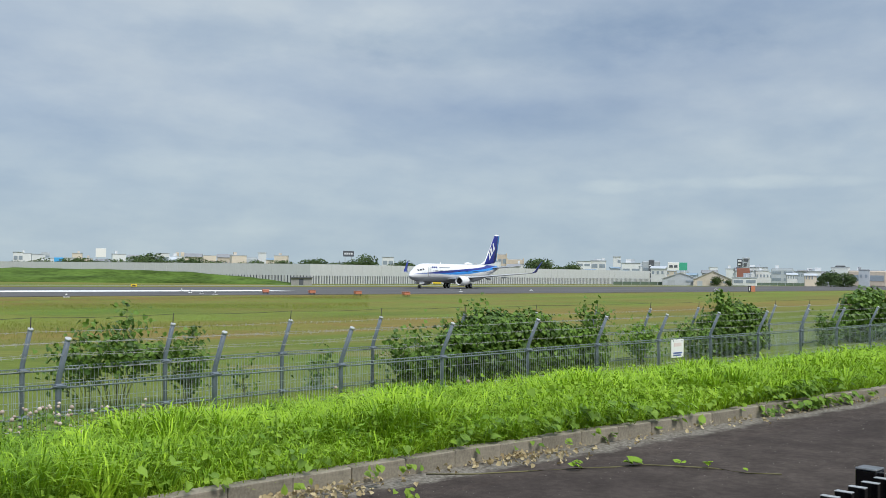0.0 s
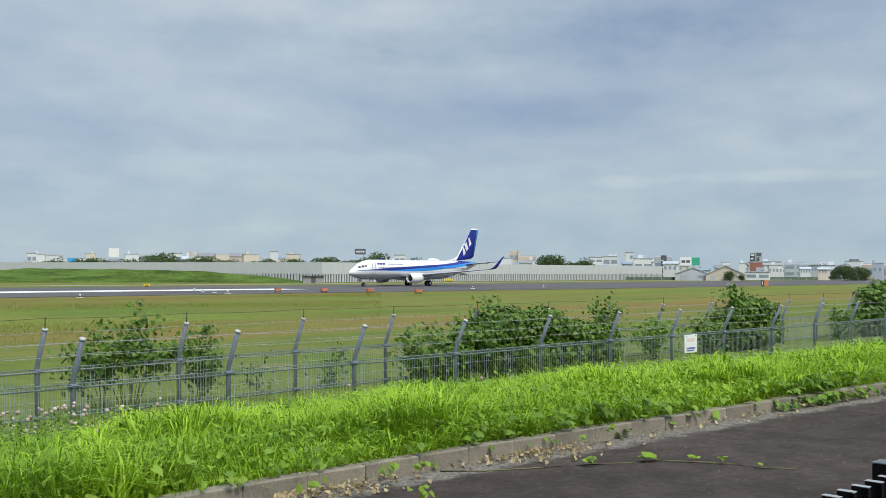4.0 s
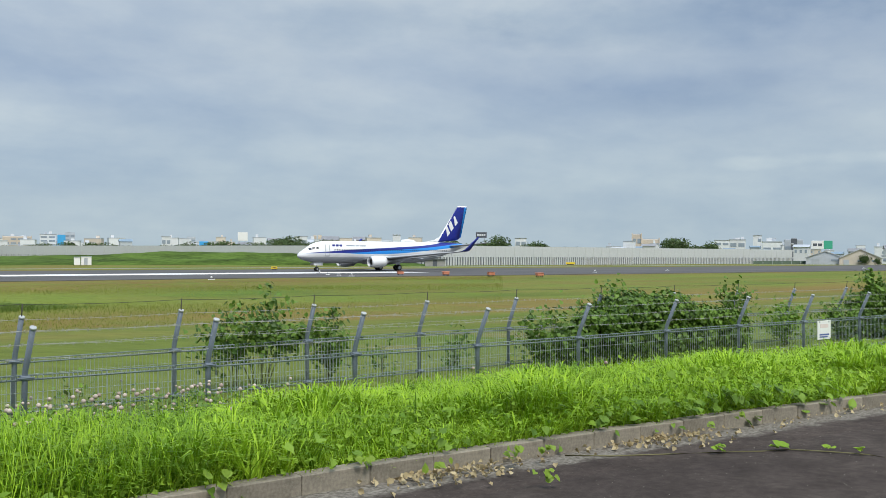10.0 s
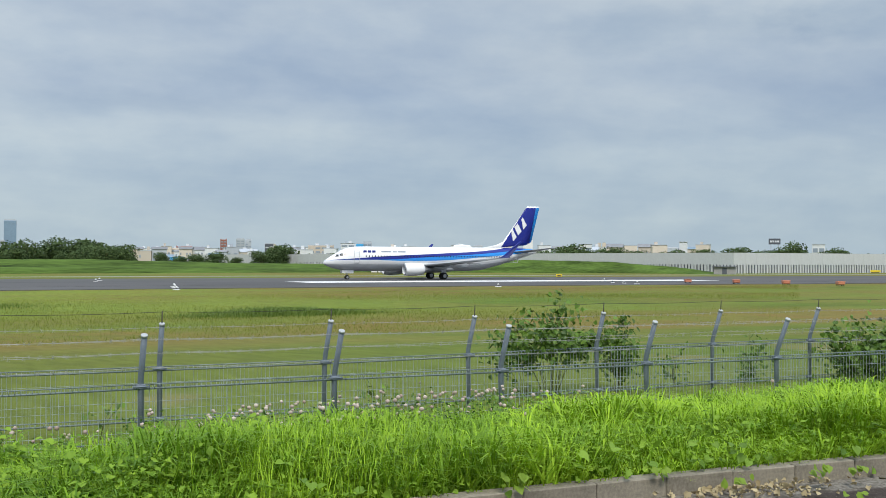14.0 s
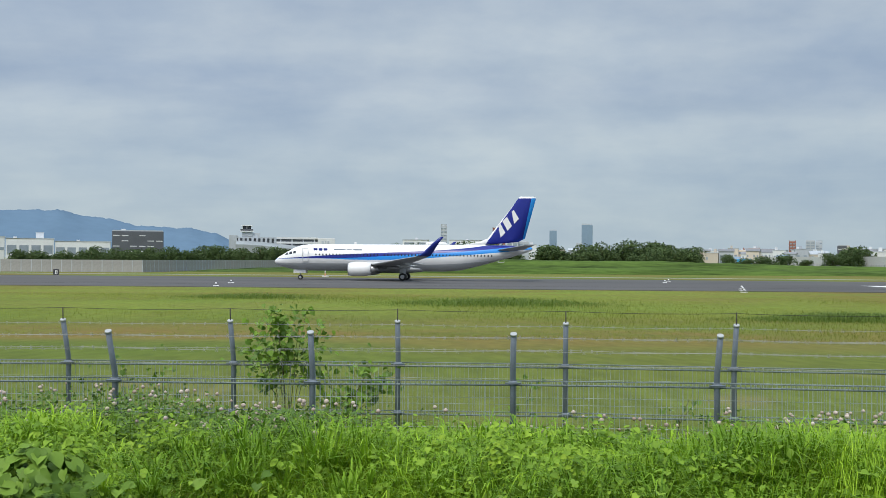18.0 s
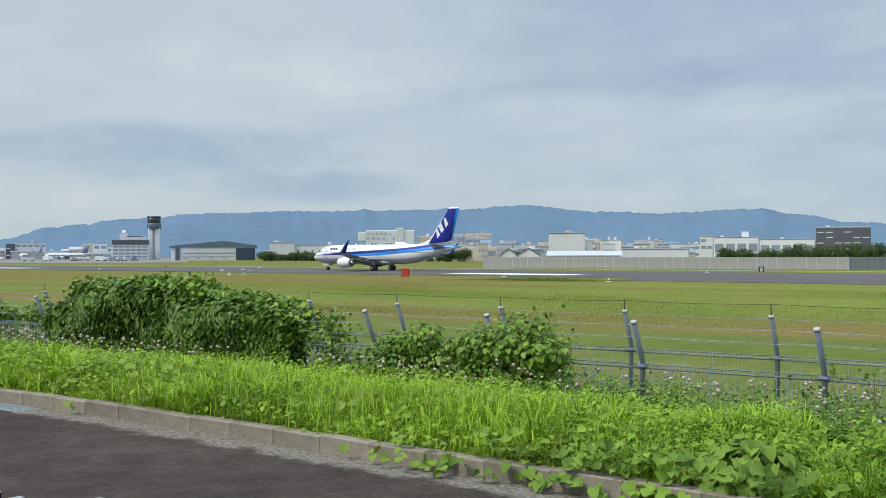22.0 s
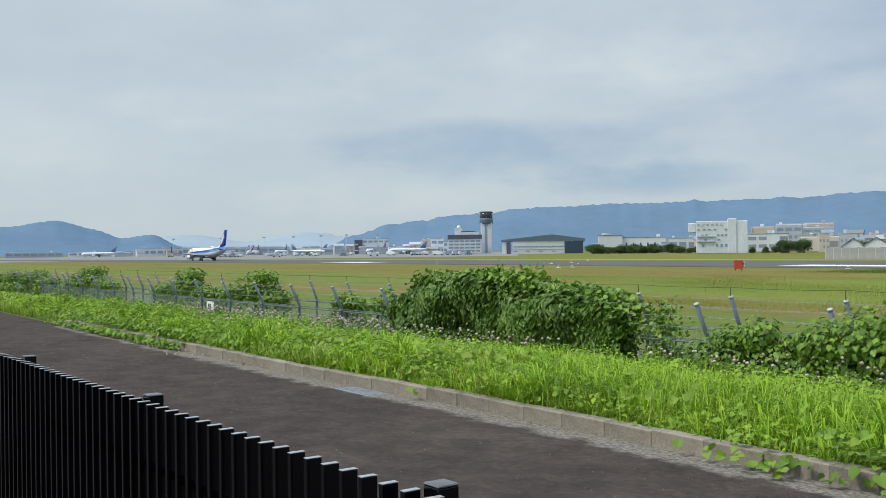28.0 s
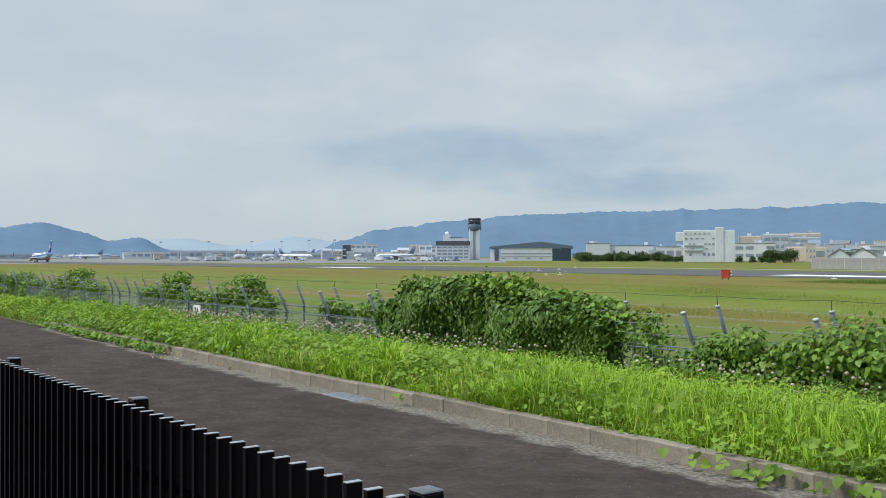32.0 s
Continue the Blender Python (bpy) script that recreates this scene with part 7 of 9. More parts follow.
def make_cabinets():
    e = thing("marker_cabinet", (-88.5, 112.5, FIELD), "red equipment cabinet with small white lamps", "cabinet", rz=38)
    part("body", boxm(-0.55, 0.55, -0.3, 0.3, 0.25, 1.30, bevel=0.03), M_RED, e)
    part("lid", boxm(-0.60, 0.60, -0.35, 0.35, 1.30, 1.36, bevel=0.01), M_RED, e)
    for x in (-0.4, 0.4):
        part("leg", boxm(x - 0.05, x + 0.05, -0.2, 0.2, 0, 0.25), M_SIGNDARK, e)
    for z in (0.55, 0.95):
        part("lamp", tube(bmesh.new(), [(0.72, -0.2, z), (0.72, -0.2, z + 0.22)], 0.09, 8), M_SIGNWHITE, e)
    part("bracket", boxm(0.55, 0.74, -0.24, -0.16, 0.5, 1.2), M_SIGNDARK, e)
    e = thing("guidance_sign", (214.5, 69.5, FIELD), "black and red airfield guidance sign", "sign", rz=-72)
    part("black_panel", boxm(-0.72, -0.12, -0.12, 0.12, 0.25, 1.5, bevel=0.03), M_SIGNDARK, e)
    part("red_panel", boxm(-0.12, 0.72, -0.12, 0.12, 0.25, 1.5, bevel=0.03), M_ORANGE, e)
    part("print_bar", boxm(-0.50, -0.36, -0.14, -0.11, 0.5, 1.25), M_SIGNWHITE, e, "white upright bar")
    for x in (-0.5, 0.5):
        part("leg", boxm(x - 0.05, x + 0.05, -0.05, 0.05, 0, 0.25), M_SIGNDARK, e)
    # distance marker with its figure
    e = thing("distance_marker", (-60.8, 177.2, FIELD), "black runway distance marker with a white figure", "sign", rz=18.4)
    e.scale = (0.75, 0.75, 0.75)
    part("panel", boxm(-0.62, 0.62, -0.12, 0.12, 0.15, 1.45, bevel=0.03), M_SIGNDARK, e)
    part("foot", boxm(-0.5, 0.5, -0.2, 0.2, 0, 0.15), M_CONC, e)
    cu = bpy.data.curves.new("figure", "FONT")
    cu.body, cu.size, cu.extrude, cu.align_x = "8", 1.35, 0.01, "CENTER"
    ob = new("figure", cu)
    dg = bpy.context.evaluated_depsgraph_get()
    me = bpy.data.meshes.new_from_object(ob.evaluated_get(dg))
    bpy.data.objects.remove(ob)
    me.materials.clear()
    me.materials.append(M_SIGNWHITE)
    ob = new("figure", me)
    ob.parent = e
    ob.matrix_basis = pose(0, -0.14, 0.32, 90, 0, 0)
    e = thing("guidance_sign", (122, 152, FIELD + 0.06), "small yellow airfield guidance sign", "sign", rz=-38)
    e.scale = (0.7, 0.7, 0.7)
    part("panel", boxm(-0.8, 0.8, -0.12, 0.12, 0.2, 0.85, bevel=0.03), M_YELLOW, e)
    part("foot", boxm(-0.6, 0.6, -0.15, 0.15, 0, 0.2), M_SIGNDARK, e)
    part("print_bar", boxm(-0.45, 0.45, -0.14, -0.11, 0.4, 0.65), M_SIGNDARK, e, "dark print as a bar")
    e = thing("guidance_sign", (252, 176, FIELD + 0.06), "small yellow airfield guidance sign", "sign", rz=-55)
    part("panel", boxm(-1.3, 1.3, -0.12, 0.12, 0.2, 0.8, bevel=0.03), M_YELLOW, e)
    part("foot", boxm(-1.0, 1.0, -0.15, 0.15, 0, 0.2), M_SIGNDARK, e)
    # pale equipment hut in the dip of the bank
    e = thing("equipment_hut", (127.5, 232.0, FIELD), "pair of small white equipment cabinets", "hut", rz=-28)
    for x0, x1, h in ((-2.0, -0.55, 1.9), (-0.35, 2.0, 2.0)):
        b = part("cabinet", boxm(x0, x1, -0.6, 0.6, 0, h, bevel=0.04), M_SIGNWHITE, e)
        part("roof", boxm(x0 - 0.1, x1 + 0.1, -0.7, 0.7, h, h + 0.1), M_BLDGREY, b)
    part("door", boxm(0.3, 1.1, -0.64, -0.58, 0.1, 1.7), M_BLDGREY, e)
    # wind indicator mast
    e = thing("wind_mast", (-15.6, 182.0, FIELD), "red and white wind mast with a limp sock", "mast")
    for k in range(5):
        part("mast_section", tube(bmesh.new(), [(0, 0, 0.6 * k), (0, 0, 0.6 * k + 0.6)], 0.09, 8), M_ORANGE if k % 2 == 0 else M_SIGNWHITE, e)
    part("ring", tube(bmesh.new(), [(0, 0, 3.0), (0, 0, 3.1)], [0.3, 0.34], 10), M_SIGNDARK, e)
    part("sock", tube(bmesh.new(), [(0.15, -0.05, 3.6), (0.3, -0.1, 3.2), (0.36, -0.12, 2.6), (0.34, -0.12, 2.1)], [0.3, 0.36, 0.28, 0.16], 10), M_ORANGE, e, "limp orange wind sock", smooth=True)
    part("foot", boxm(-0.5, 0.6, -0.5, 0.5, 0, 0.18, bevel=0.03), M_PAINT, e)
    # shed and dark shrubs before the barrier
    x, y = at_az(-47.6, 262)
    e = thing("shed", (x, y, FIELD), "low grey shed before the barrier", "shed", rz=-47.6)
    part("wall", boxm(-2.6, 2.6, 0, 2.5, 0, 1.7), M_CONC, e)
    part("roof", boxm(-2.9, 2.9, -0.4, 2.8, 1.7, 1.9), M_BLDDARK, e)
    part("door", boxm(-0.6, 0.5, -0.06, 0.05, 0, 1.5), M_BLDDARK, e)


def make_notices():
    def plate(x, y, rz, z0, z1, w, label, lines):
        e = thing("notice_plate", (x, y, z0), label, "sign", "notice plates on the fence", rz=rz)
        h = z1 - z0
        part("plate", boxm(-w / 2, w / 2, -0.008, 0.008, 0, h, bevel=0.004), M_SIGNWHITE, e)
        for x0, x1, za, zb, mat in lines:
            part("print_bar", boxm(-w / 2 + w * x0, -w / 2 + w * x1, -0.012, -0.006, h * za, h * zb), mat, e, "plain printed bar")
        for s in (-0.35, 0.35):
            part("clip", boxm(w * s - 0.012, w * s + 0.012, -0.01, 0.03, h - 0.04, h - 0.01), M_GALV, e)
    plate(19.84, 7.99, -9, 0.14, 0.50, 0.46, "white notice plate with blue and pink print on the fence", ((0.2, 0.8, 0.62, 0.82, M_PINKPRINT), (0.15, 0.85, 0.22, 0.30, M_BLUEPRINT), (0.15, 0.75, 0.10, 0.17, M_BLUEPRINT)))
    plate(-26.3, 11.22, -2, 0.20, 0.44, 0.50, "white notice plate with dark marks on the fence", ((0.2, 0.42, 0.35, 0.75, M_SIGNDARK), (0.55, 0.66, 0.3, 0.75, M_SIGNDARK)))


M_PINKPRINT = material("faded_pink_print", (0.74, 0.63, 0.62), 0.6, var=0.1)
M_BLUEPRINT = material("blue_print", (0.08, 0.12, 0.35), 0.6, var=0.1)
make_papi()
make_edge_lights()
make_cabinets()
make_notices()

# ---- grass verge, weeds and vines ----
def blades(name, xy, height, width, rng, mat, lean=0.55, zfun=ground_z, parent=None):
    """Grass blades: each a strip of three faces that bends over towards its tip."""
    n = len(xy)
    x, y = xy[:, 0], xy[:, 1]
    z = zfun(x, y) - 0.02
    a = rng.uniform(0, 2 * math.pi, n)
    dx, dy = np.cos(a), np.sin(a)
    px, py = -dy, dx
    h = height
    w = width
    bend = h * rng.uniform(0.27 * lean, lean, n) * 1.35
    droop = rng.uniform(0.55, 1.0, n)
    base = np.stack([x, y, z], 1)
    pts = []
    for u, (f, q, ww) in enumerate(((0.0, 0.0, 0.8), (0.12, 0.48, 1.0), (0.45, 0.86, 0.75), (1.0, 1.0, 0.10))):
        zz = h * (q if u < 3 else 0.80 + 0.25 * droop - 0.12)
        c = base + np.stack([dx * bend * f, dy * bend * f, zz], 1)
        s = (w * ww / 2)[:, None] * np.stack([px, py, np.zeros(n)], 1)
        pts += [c - s, c + s]
    v = np.stack(pts, 1)
    k = np.arange(n)[:, None] * 8
    f = np.concatenate([k + np.array([0, 1, 3, 2]), k + np.array([2, 3, 5, 4]), k + np.array([4, 5, 7, 6])], 0)
    return arrays(name, v.reshape(-1, 3), f, mat, parent)


def leaf_shapes(centres, out, down, size, rng, cup=0.16):
    """Heart-shaped leaves folded along the midrib. out: facing; down: where the tips hang."""
    n = len(centres)
    nrm = out / (np.linalg.norm(out, axis=1)[:, None] + 1e-9)
    t = down - (down * nrm).sum(1)[:, None] * nrm
    t /= np.linalg.norm(t, axis=1)[:, None] + 1e-9
    s = np.cross(nrm, t)
    q = size[:, None]
    wv = rng.uniform(0.42, 0.58, n)[:, None]
    pts = [centres - t * q * 0.30,
           centres - t * q * 0.32 - s * q * wv * 0.62 + nrm * q * cup,
           centres + t * q * 0.10 - s * q * wv + nrm * q * cup,
           centres + t * q * 0.68 - nrm * q * 0.08,
           centres + t * q * 0.10 + s * q * wv + nrm * q * cup,
           centres - t * q * 0.32 + s * q * wv * 0.62 + nrm * q * cup,
           centres + t * q * 0.15]
    v = np.stack(pts, 1)
    k = np.arange(n)[:, None] * 7
    f = np.concatenate([k + np.array([0, 1, 2, 6]), k + np.array([0, 6, 4, 5])], 0)
    tri = np.concatenate([k + np.array([6, 2, 3]), k + np.array([6, 3, 4])], 0)
    return v.reshape(-1, 3), f, tri


def leaf_object(name, centres, out, down, size, rng, mat, parent=None, cup=0.16, broad=False):
    if broad:
        v, faces = broad_leaves(centres, out, down, size, rng, cup)
        return arrays(name, v, faces, mat, parent)
    v, quads, tri = leaf_shapes(centres, out, down, size, rng, cup)
    faces = np.concatenate([quads[:, [0, 1, 2]], quads[:, [0, 2, 3]], tri], 0)
    return arrays(name, v, faces, mat, parent)


def broad_leaves(centres, out, down, size, rng, cup):
    """Round heart-shaped leaves with a notch at the stalk, a drawn-out tip and wavy edges."""
    n = len(centres)
    nrm = out / (np.linalg.norm(out, axis=1)[:, None] + 1e-9)
    t = down - (down * nrm).sum(1)[:, None] * nrm
    t /= np.linalg.norm(t, axis=1)[:, None] + 1e-9
    s = np.cross(nrm, t)
    q = size[:, None]
    rim = ((-0.28, 0.0, 0.0), (-0.44, 0.24, 0.5), (-0.26, 0.46, 0.9), (0.02, 0.52, 1.0), (0.30, 0.36, 0.8), (0.50, 0.16, 0.2), (0.66, 0.0, -0.4),
           (0.50, -0.16, 0.2), (0.30, -0.36, 0.8), (0.02, -0.52, 1.0), (-0.26, -0.46, 0.9), (-0.44, -0.24, 0.5))
    wide = rng.uniform(0.82, 1.05, n)[:, None]
    pts = [centres + t * q * u + s * q * w * wide + nrm * q * (cup * c + rng.normal(0, 0.03, n)[:, None]) for u, w, c in rim]
    pts.append(centres + t * q * 0.02)
    v = np.stack(pts, 1)
    m = len(rim)
    k = np.arange(n)[:, None] * (m + 1)
    f = np.concatenate([k + np.array([i, (i + 1) % m, m]) for i in range(m)], 0)
    return v.reshape(-1, 3), f


def patch(rng, n, x0, x1, d0, d1):
    x = rng.uniform(x0, x1, n)
    d = rng.uniform(d0, d1, n)
    return np.stack([x, kerb_y(x) + d], 1)


def tall(x, d):
    """Sward height over the verge: uneven, lower towards the fence."""
    wob = 0.5 + 0.5 * np.sin(x * 0.9 + 1.3 * np.sin(d * 1.7)) * np.sin(d * 2.1 + x * 0.35)
    lump = 0.5 + 0.5 * np.sin(x * 2.3 + 0.8 * np.sin(d * 3.1)) * np.sin(d * 3.7 + x * 0.9)
    return 0.16 + 0.10 * wob + 0.09 * lump + 0.06 * smoothstep(5.0, 8.0, x) + 0.05 * smoothstep(-3.0, -6.0, x)


def x_mid(xy):
    return (xy[:, 0] > -3.5) & (xy[:, 0] < 6.5)


def tussocks(name, centres, height, count, rng, mat, label):
    """Clumps of long blades that arch outwards from one root."""
    # none where the clover bush stands
    clear = ((centres[:, 0] + 1.5) / 1.1) ** 2 + ((centres[:, 1] - kerb_y(centres[:, 0]) - 2.1) / 1.0) ** 2 > 1
    centres, height = centres[clear], height[clear]
    n = len(centres)
    k = np.repeat(np.arange(n), count)
    m = len(k)
    xy = centres[k] + rng.normal(0, 0.035, (m, 2))
    h = height[k] * rng.uniform(0.55, 1.15, m)
    return tagged(blades(name, xy, h, rng.uniform(0.007, 0.016, m) * (1 + np.abs(xy[:, 0]) / 22), rng, mat, lean=0.85), label, "grass", kind="stuff")


def make_verge():
    rng = np.random.default_rng(12)
    parts = []
    for x0, x1, dens, wid in ((-9, 13, 1250, 0.66), (-20, -9, 620, 1.0), (13, 24, 760, 0.95), (-36, -20, 380, 1.6), (24, 40, 420, 1.5), (-60, -36, 110, 3.2)):
        n = int((x1 - x0) * 4.6 * dens)
        xy = patch(rng, n, x0, x1, 0.10, 4.7)
        d = xy[:, 1] - kerb_y(xy[:, 0])
        # bare of long grass where weeds and clover crowd it out
        wild = 0.5 + 0.5 * np.sin(xy[:, 0] * 0.55 + 2.0) * np.cos(d * 1.3 + xy[:, 0] * 0.2)
        keep = rng.uniform(0, 1, n) < np.where(d > 3.7, 0.45, 1.0) * (0.45 + 0.55 * wild) * np.interp(xy[:, 0], (-40, -6, -4, 3, 5), (0.85, 0.85, 0.6, 0.7, 1.0))
        xy, d = xy[keep], d[keep]
        h = tall(xy[:, 0], d) * rng.uniform(0.55, 1.35, len(xy)) * np.where(xy[:, 0] < -15, 0.75, 1.0)
        h = np.where(((xy[:, 0] + 1.5) / 1.1) ** 2 + ((d - 2.1) / 1.0) ** 2 < 1, h * 0.6, h)
        h = np.where(d > 3.6, h * np.where((x_mid(xy)), 0.6, 0.95), h)
        w = rng.uniform(0.009, 0.018, len(xy)) * wid
        parts.append((xy, h, w))
    xy = np.concatenate([p[0] for p in parts])
    h = np.concatenate([p[1] for p in parts])
    w = np.concatenate([p[2] for p in parts])
    # light and darker drifts
    mix = np.sin(xy[:, 0] * 1.3 + 2 * np.sin(xy[:, 1] * 0.9)) + 0.7 * np.sin(xy[:, 1] * 2.4 + xy[:, 0] * 0.5) + rng.normal(0, 0.7, len(xy))
    dark = mix > np.interp(xy[:, 0], (-30, -20, -14, -8, -4, -2, 2, 4.5, 7), (-0.6, -0.5, -0.2, 0.0, -0.2, -0.7, -0.6, 0.3, 1.4))
    dull = rng.uniform(0, 1, len(xy)) < np.interp(xy[:, 0], (-8, -2.5, 0), (0.50, 0.30, 0.0))
    tagged(blades("dull_verge_grass", xy[dull], h[dull], w[dull], rng, M_GRASS3, lean=0.95), "duller yellow-green grass on the verge", "grass", kind="stuff")
    xy, h, w, dark = xy[~dull], h[~dull], w[~dull], dark[~dull]
    tagged(blades("verge_grass", xy[~dark], h[~dark], w[~dark], rng, M_GRASS, lean=0.95), "lush bright green uncut grass between kerb and fence", "grass", kind="stuff")
    tagged(blades("deep_verge_grass", xy[dark], h[dark], w[dark], rng, M_GRASS2, lean=0.95), "deeper green grass in drifts on the verge", "grass", kind="stuff")
    # arching clumps, light and dark
    for name, mat, n, h0, h1, label in (("grass_clumps", M_GRASS, 2100, 0.32, 0.52, "arching clumps of bright yellow-green grass"), ("dark_grass_clumps", M_GRASS2, 1300, 0.30, 0.54, "clumps of darker green grass")):
        if mat is M_GRASS:
            c = np.concatenate([patch(rng, n // 2, 4.5, 16, 0.15, 3.3), patch(rng, n // 2, 6, 20, 0.2, 3.2), patch(rng, n // 3, -20, -3, 0.2, 3.3), patch(rng, n // 12, -3, 5, 0.2, 2.4)])
        else:
            c = np.concatenate([patch(rng, (n * 2) // 3, -3.5, 4.5, 0.15, 3.0), patch(rng, n // 3, -20, 18, 0.2, 3.2), patch(rng, n // 4, 2.2, 5.6, 0.2, 2.6)])
        tussocks(name, c, rng.uniform(h0, h1, len(c)) * (0.75 + 0.35 * np.sin(c[:, 0] * 1.7) * np.sin(c[:, 1] * 2.3)), 30, rng, mat, label)
    # low broad weeds under and between the grass
    xy = np.concatenate([patch(rng, 13000, -36, 30, 0.08, 4.6), patch(rng, 5000, -9, 14, 0.06, 0.8), patch(rng, 11000, -16, 3, 1.4, 4.5), patch(rng, 2600, -30, -16, 0.6, 4.3)])
    n = len(xy)
    d = xy[:, 1] - kerb_y(xy[:, 0])
    z = ground_z(xy[:, 0], xy[:, 1]) + tall(xy[:, 0], d) * rng.uniform(0.25, 1.15, n)
    c = np.stack([xy[:, 0], xy[:, 1], z], 1)
    out = rng.normal(0, 0.45, (n, 3)) + np.array([0, -0.25, 1.0])
    down = rng.normal(0, 1, (n, 3)) * np.array([1, 1, 0.2]) + np.array([0, -0.5, -0.2])
    size = np.clip(0.026 * np.exp(rng.normal(0.25, 0.42, n)), 0.018, 0.085) * (1 + np.abs(xy[:, 0]) / 40)
    tagged(leaf_object("verge_weeds", c, out, down, size, rng, M_WEED), "low broad-leaved weeds among the grass", "weeds", kind="stuff")
    # larger heart-shaped leaves along the kerb
    cx = np.concatenate([rng.normal(-3.3, 0.8, 330), rng.normal(-5.2, 0.5, 24), rng.normal(6.6, 0.8, 40), rng.normal(9.4, 0.8, 170), rng.normal(11.3, 0.7, 90), rng.normal(14.4, 0.8, 420), rng.normal(-22.5, 2.2, 1300), rng.normal(-18.6, 0.7, 300), rng.normal(-16, 0.9, 120), rng.normal(2, 2.0, 40)])
    n = len(cx)
    d = np.abs(rng.normal(0.10, 0.36, n)) - np.where(cx < -2.2, 0.16, 0.05) * (cx > -6) - 0.24 * (cx < -17.6) - 0.10 * (cx > 13)
    xy = np.stack([cx, kerb_y(cx) + d], 1)
    z = np.where(d < -0.02, 0.03, np.where(d < 0.15, 0.17, ground_z(xy[:, 0], xy[:, 1]))) + rng.uniform(0.02, 0.22, n) * np.where(d < 0, 0.5, 1)
    c = np.stack([xy[:, 0], xy[:, 1], z], 1)
    out = rng.normal(0, 0.35, (n, 3)) + np.array([0, -0.55, 0.9])
    down = rng.normal(0, 0.7, (n, 3)) + np.array([0, -0.8, -0.5])
    tagged(leaf_object("kerb_creepers", c, out, down, rng.uniform(0.05, 0.115, n), rng, M_CREEP, broad=True), "broad creeper leaves spilling over the kerb", "creeper", kind="stuff")
    n = 190
    a, q = rng.uniform(0, 2 * math.pi, n), np.sqrt(rng.uniform(0, 1, n))
    x = -2.55 + np.cos(a) * q * 0.55
    y = kerb_y(x) + 0.42 + np.sin(a) * q * 0.36
    c = np.stack([x, y, 0.12 + 0.36 * (1 - q * q) * rng.uniform(0.5, 1.0, n)], 1)
    out = np.stack([np.cos(a) * q, np.sin(a) * q - 0.3, np.full(n, 0.9)], 1) + rng.normal(0, 0.25, (n, 3))
    tagged(leaf_object("creeper_mound", c, out, np.stack([np.cos(a), np.sin(a) - 0.4, np.full(n, -0.6)], 1), rng.uniform(0.08, 0.14, n), rng, M_CREEP, broad=True), "mound of large dark creeper leaves behind the kerb", "creeper", kind="stuff")


def make_leafy_weeds():
    """Upright weeds: leaves in whorls up a stem."""
    rng = np.random.default_rng(33)
    c = np.concatenate([patch(rng, 270, -6, 4.5, 0.4, 3.2), patch(rng, 260, -26, -9, 0.3, 3.6), patch(rng, 60, -9, -6, 1.7, 3.6), patch(rng, 60, 5, 13, 0.2, 2.6)])
    n = len(c)
    h = rng.uniform(0.22, 0.52, n)
    g = ground_z(c[:, 0], c[:, 1])
    stems = np.repeat(c, 2, 0)
    tagged(blades("weed_stems", stems, np.repeat(h, 2), np.full(2 * n, 0.008), rng, M_WEED, lean=0.08), "green stems of tall verge weeds", "weeds", kind="stuff")
    k = np.repeat(np.arange(n), 18)
    m = len(k)
    u = rng.uniform(0.25, 1.0, m)
    a = rng.uniform(0, 2 * math.pi, m)
    r = (0.03 + 0.10 * (1.1 - u)) * rng.uniform(0.6, 1.3, m)
    p = np.stack([c[k, 0] + np.cos(a) * r, c[k, 1] + np.sin(a) * r, g[k] + h[k] * u], 1)
    out = np.stack([np.cos(a) * 0.3, np.sin(a) * 0.3 - 0.2, np.ones(m)], 1) + rng.normal(0, 0.2, (m, 3))
    down = np.stack([np.cos(a), np.sin(a), np.full(m, -0.35)], 1)
    tagged(leaf_object("leafy_weeds", p, out, down, rng.uniform(0.038, 0.082, m) * (1.25 - 0.5 * u), rng, M_WEED, broad=True), "tall leafy weeds standing above the verge grass", "weeds", kind="stuff")


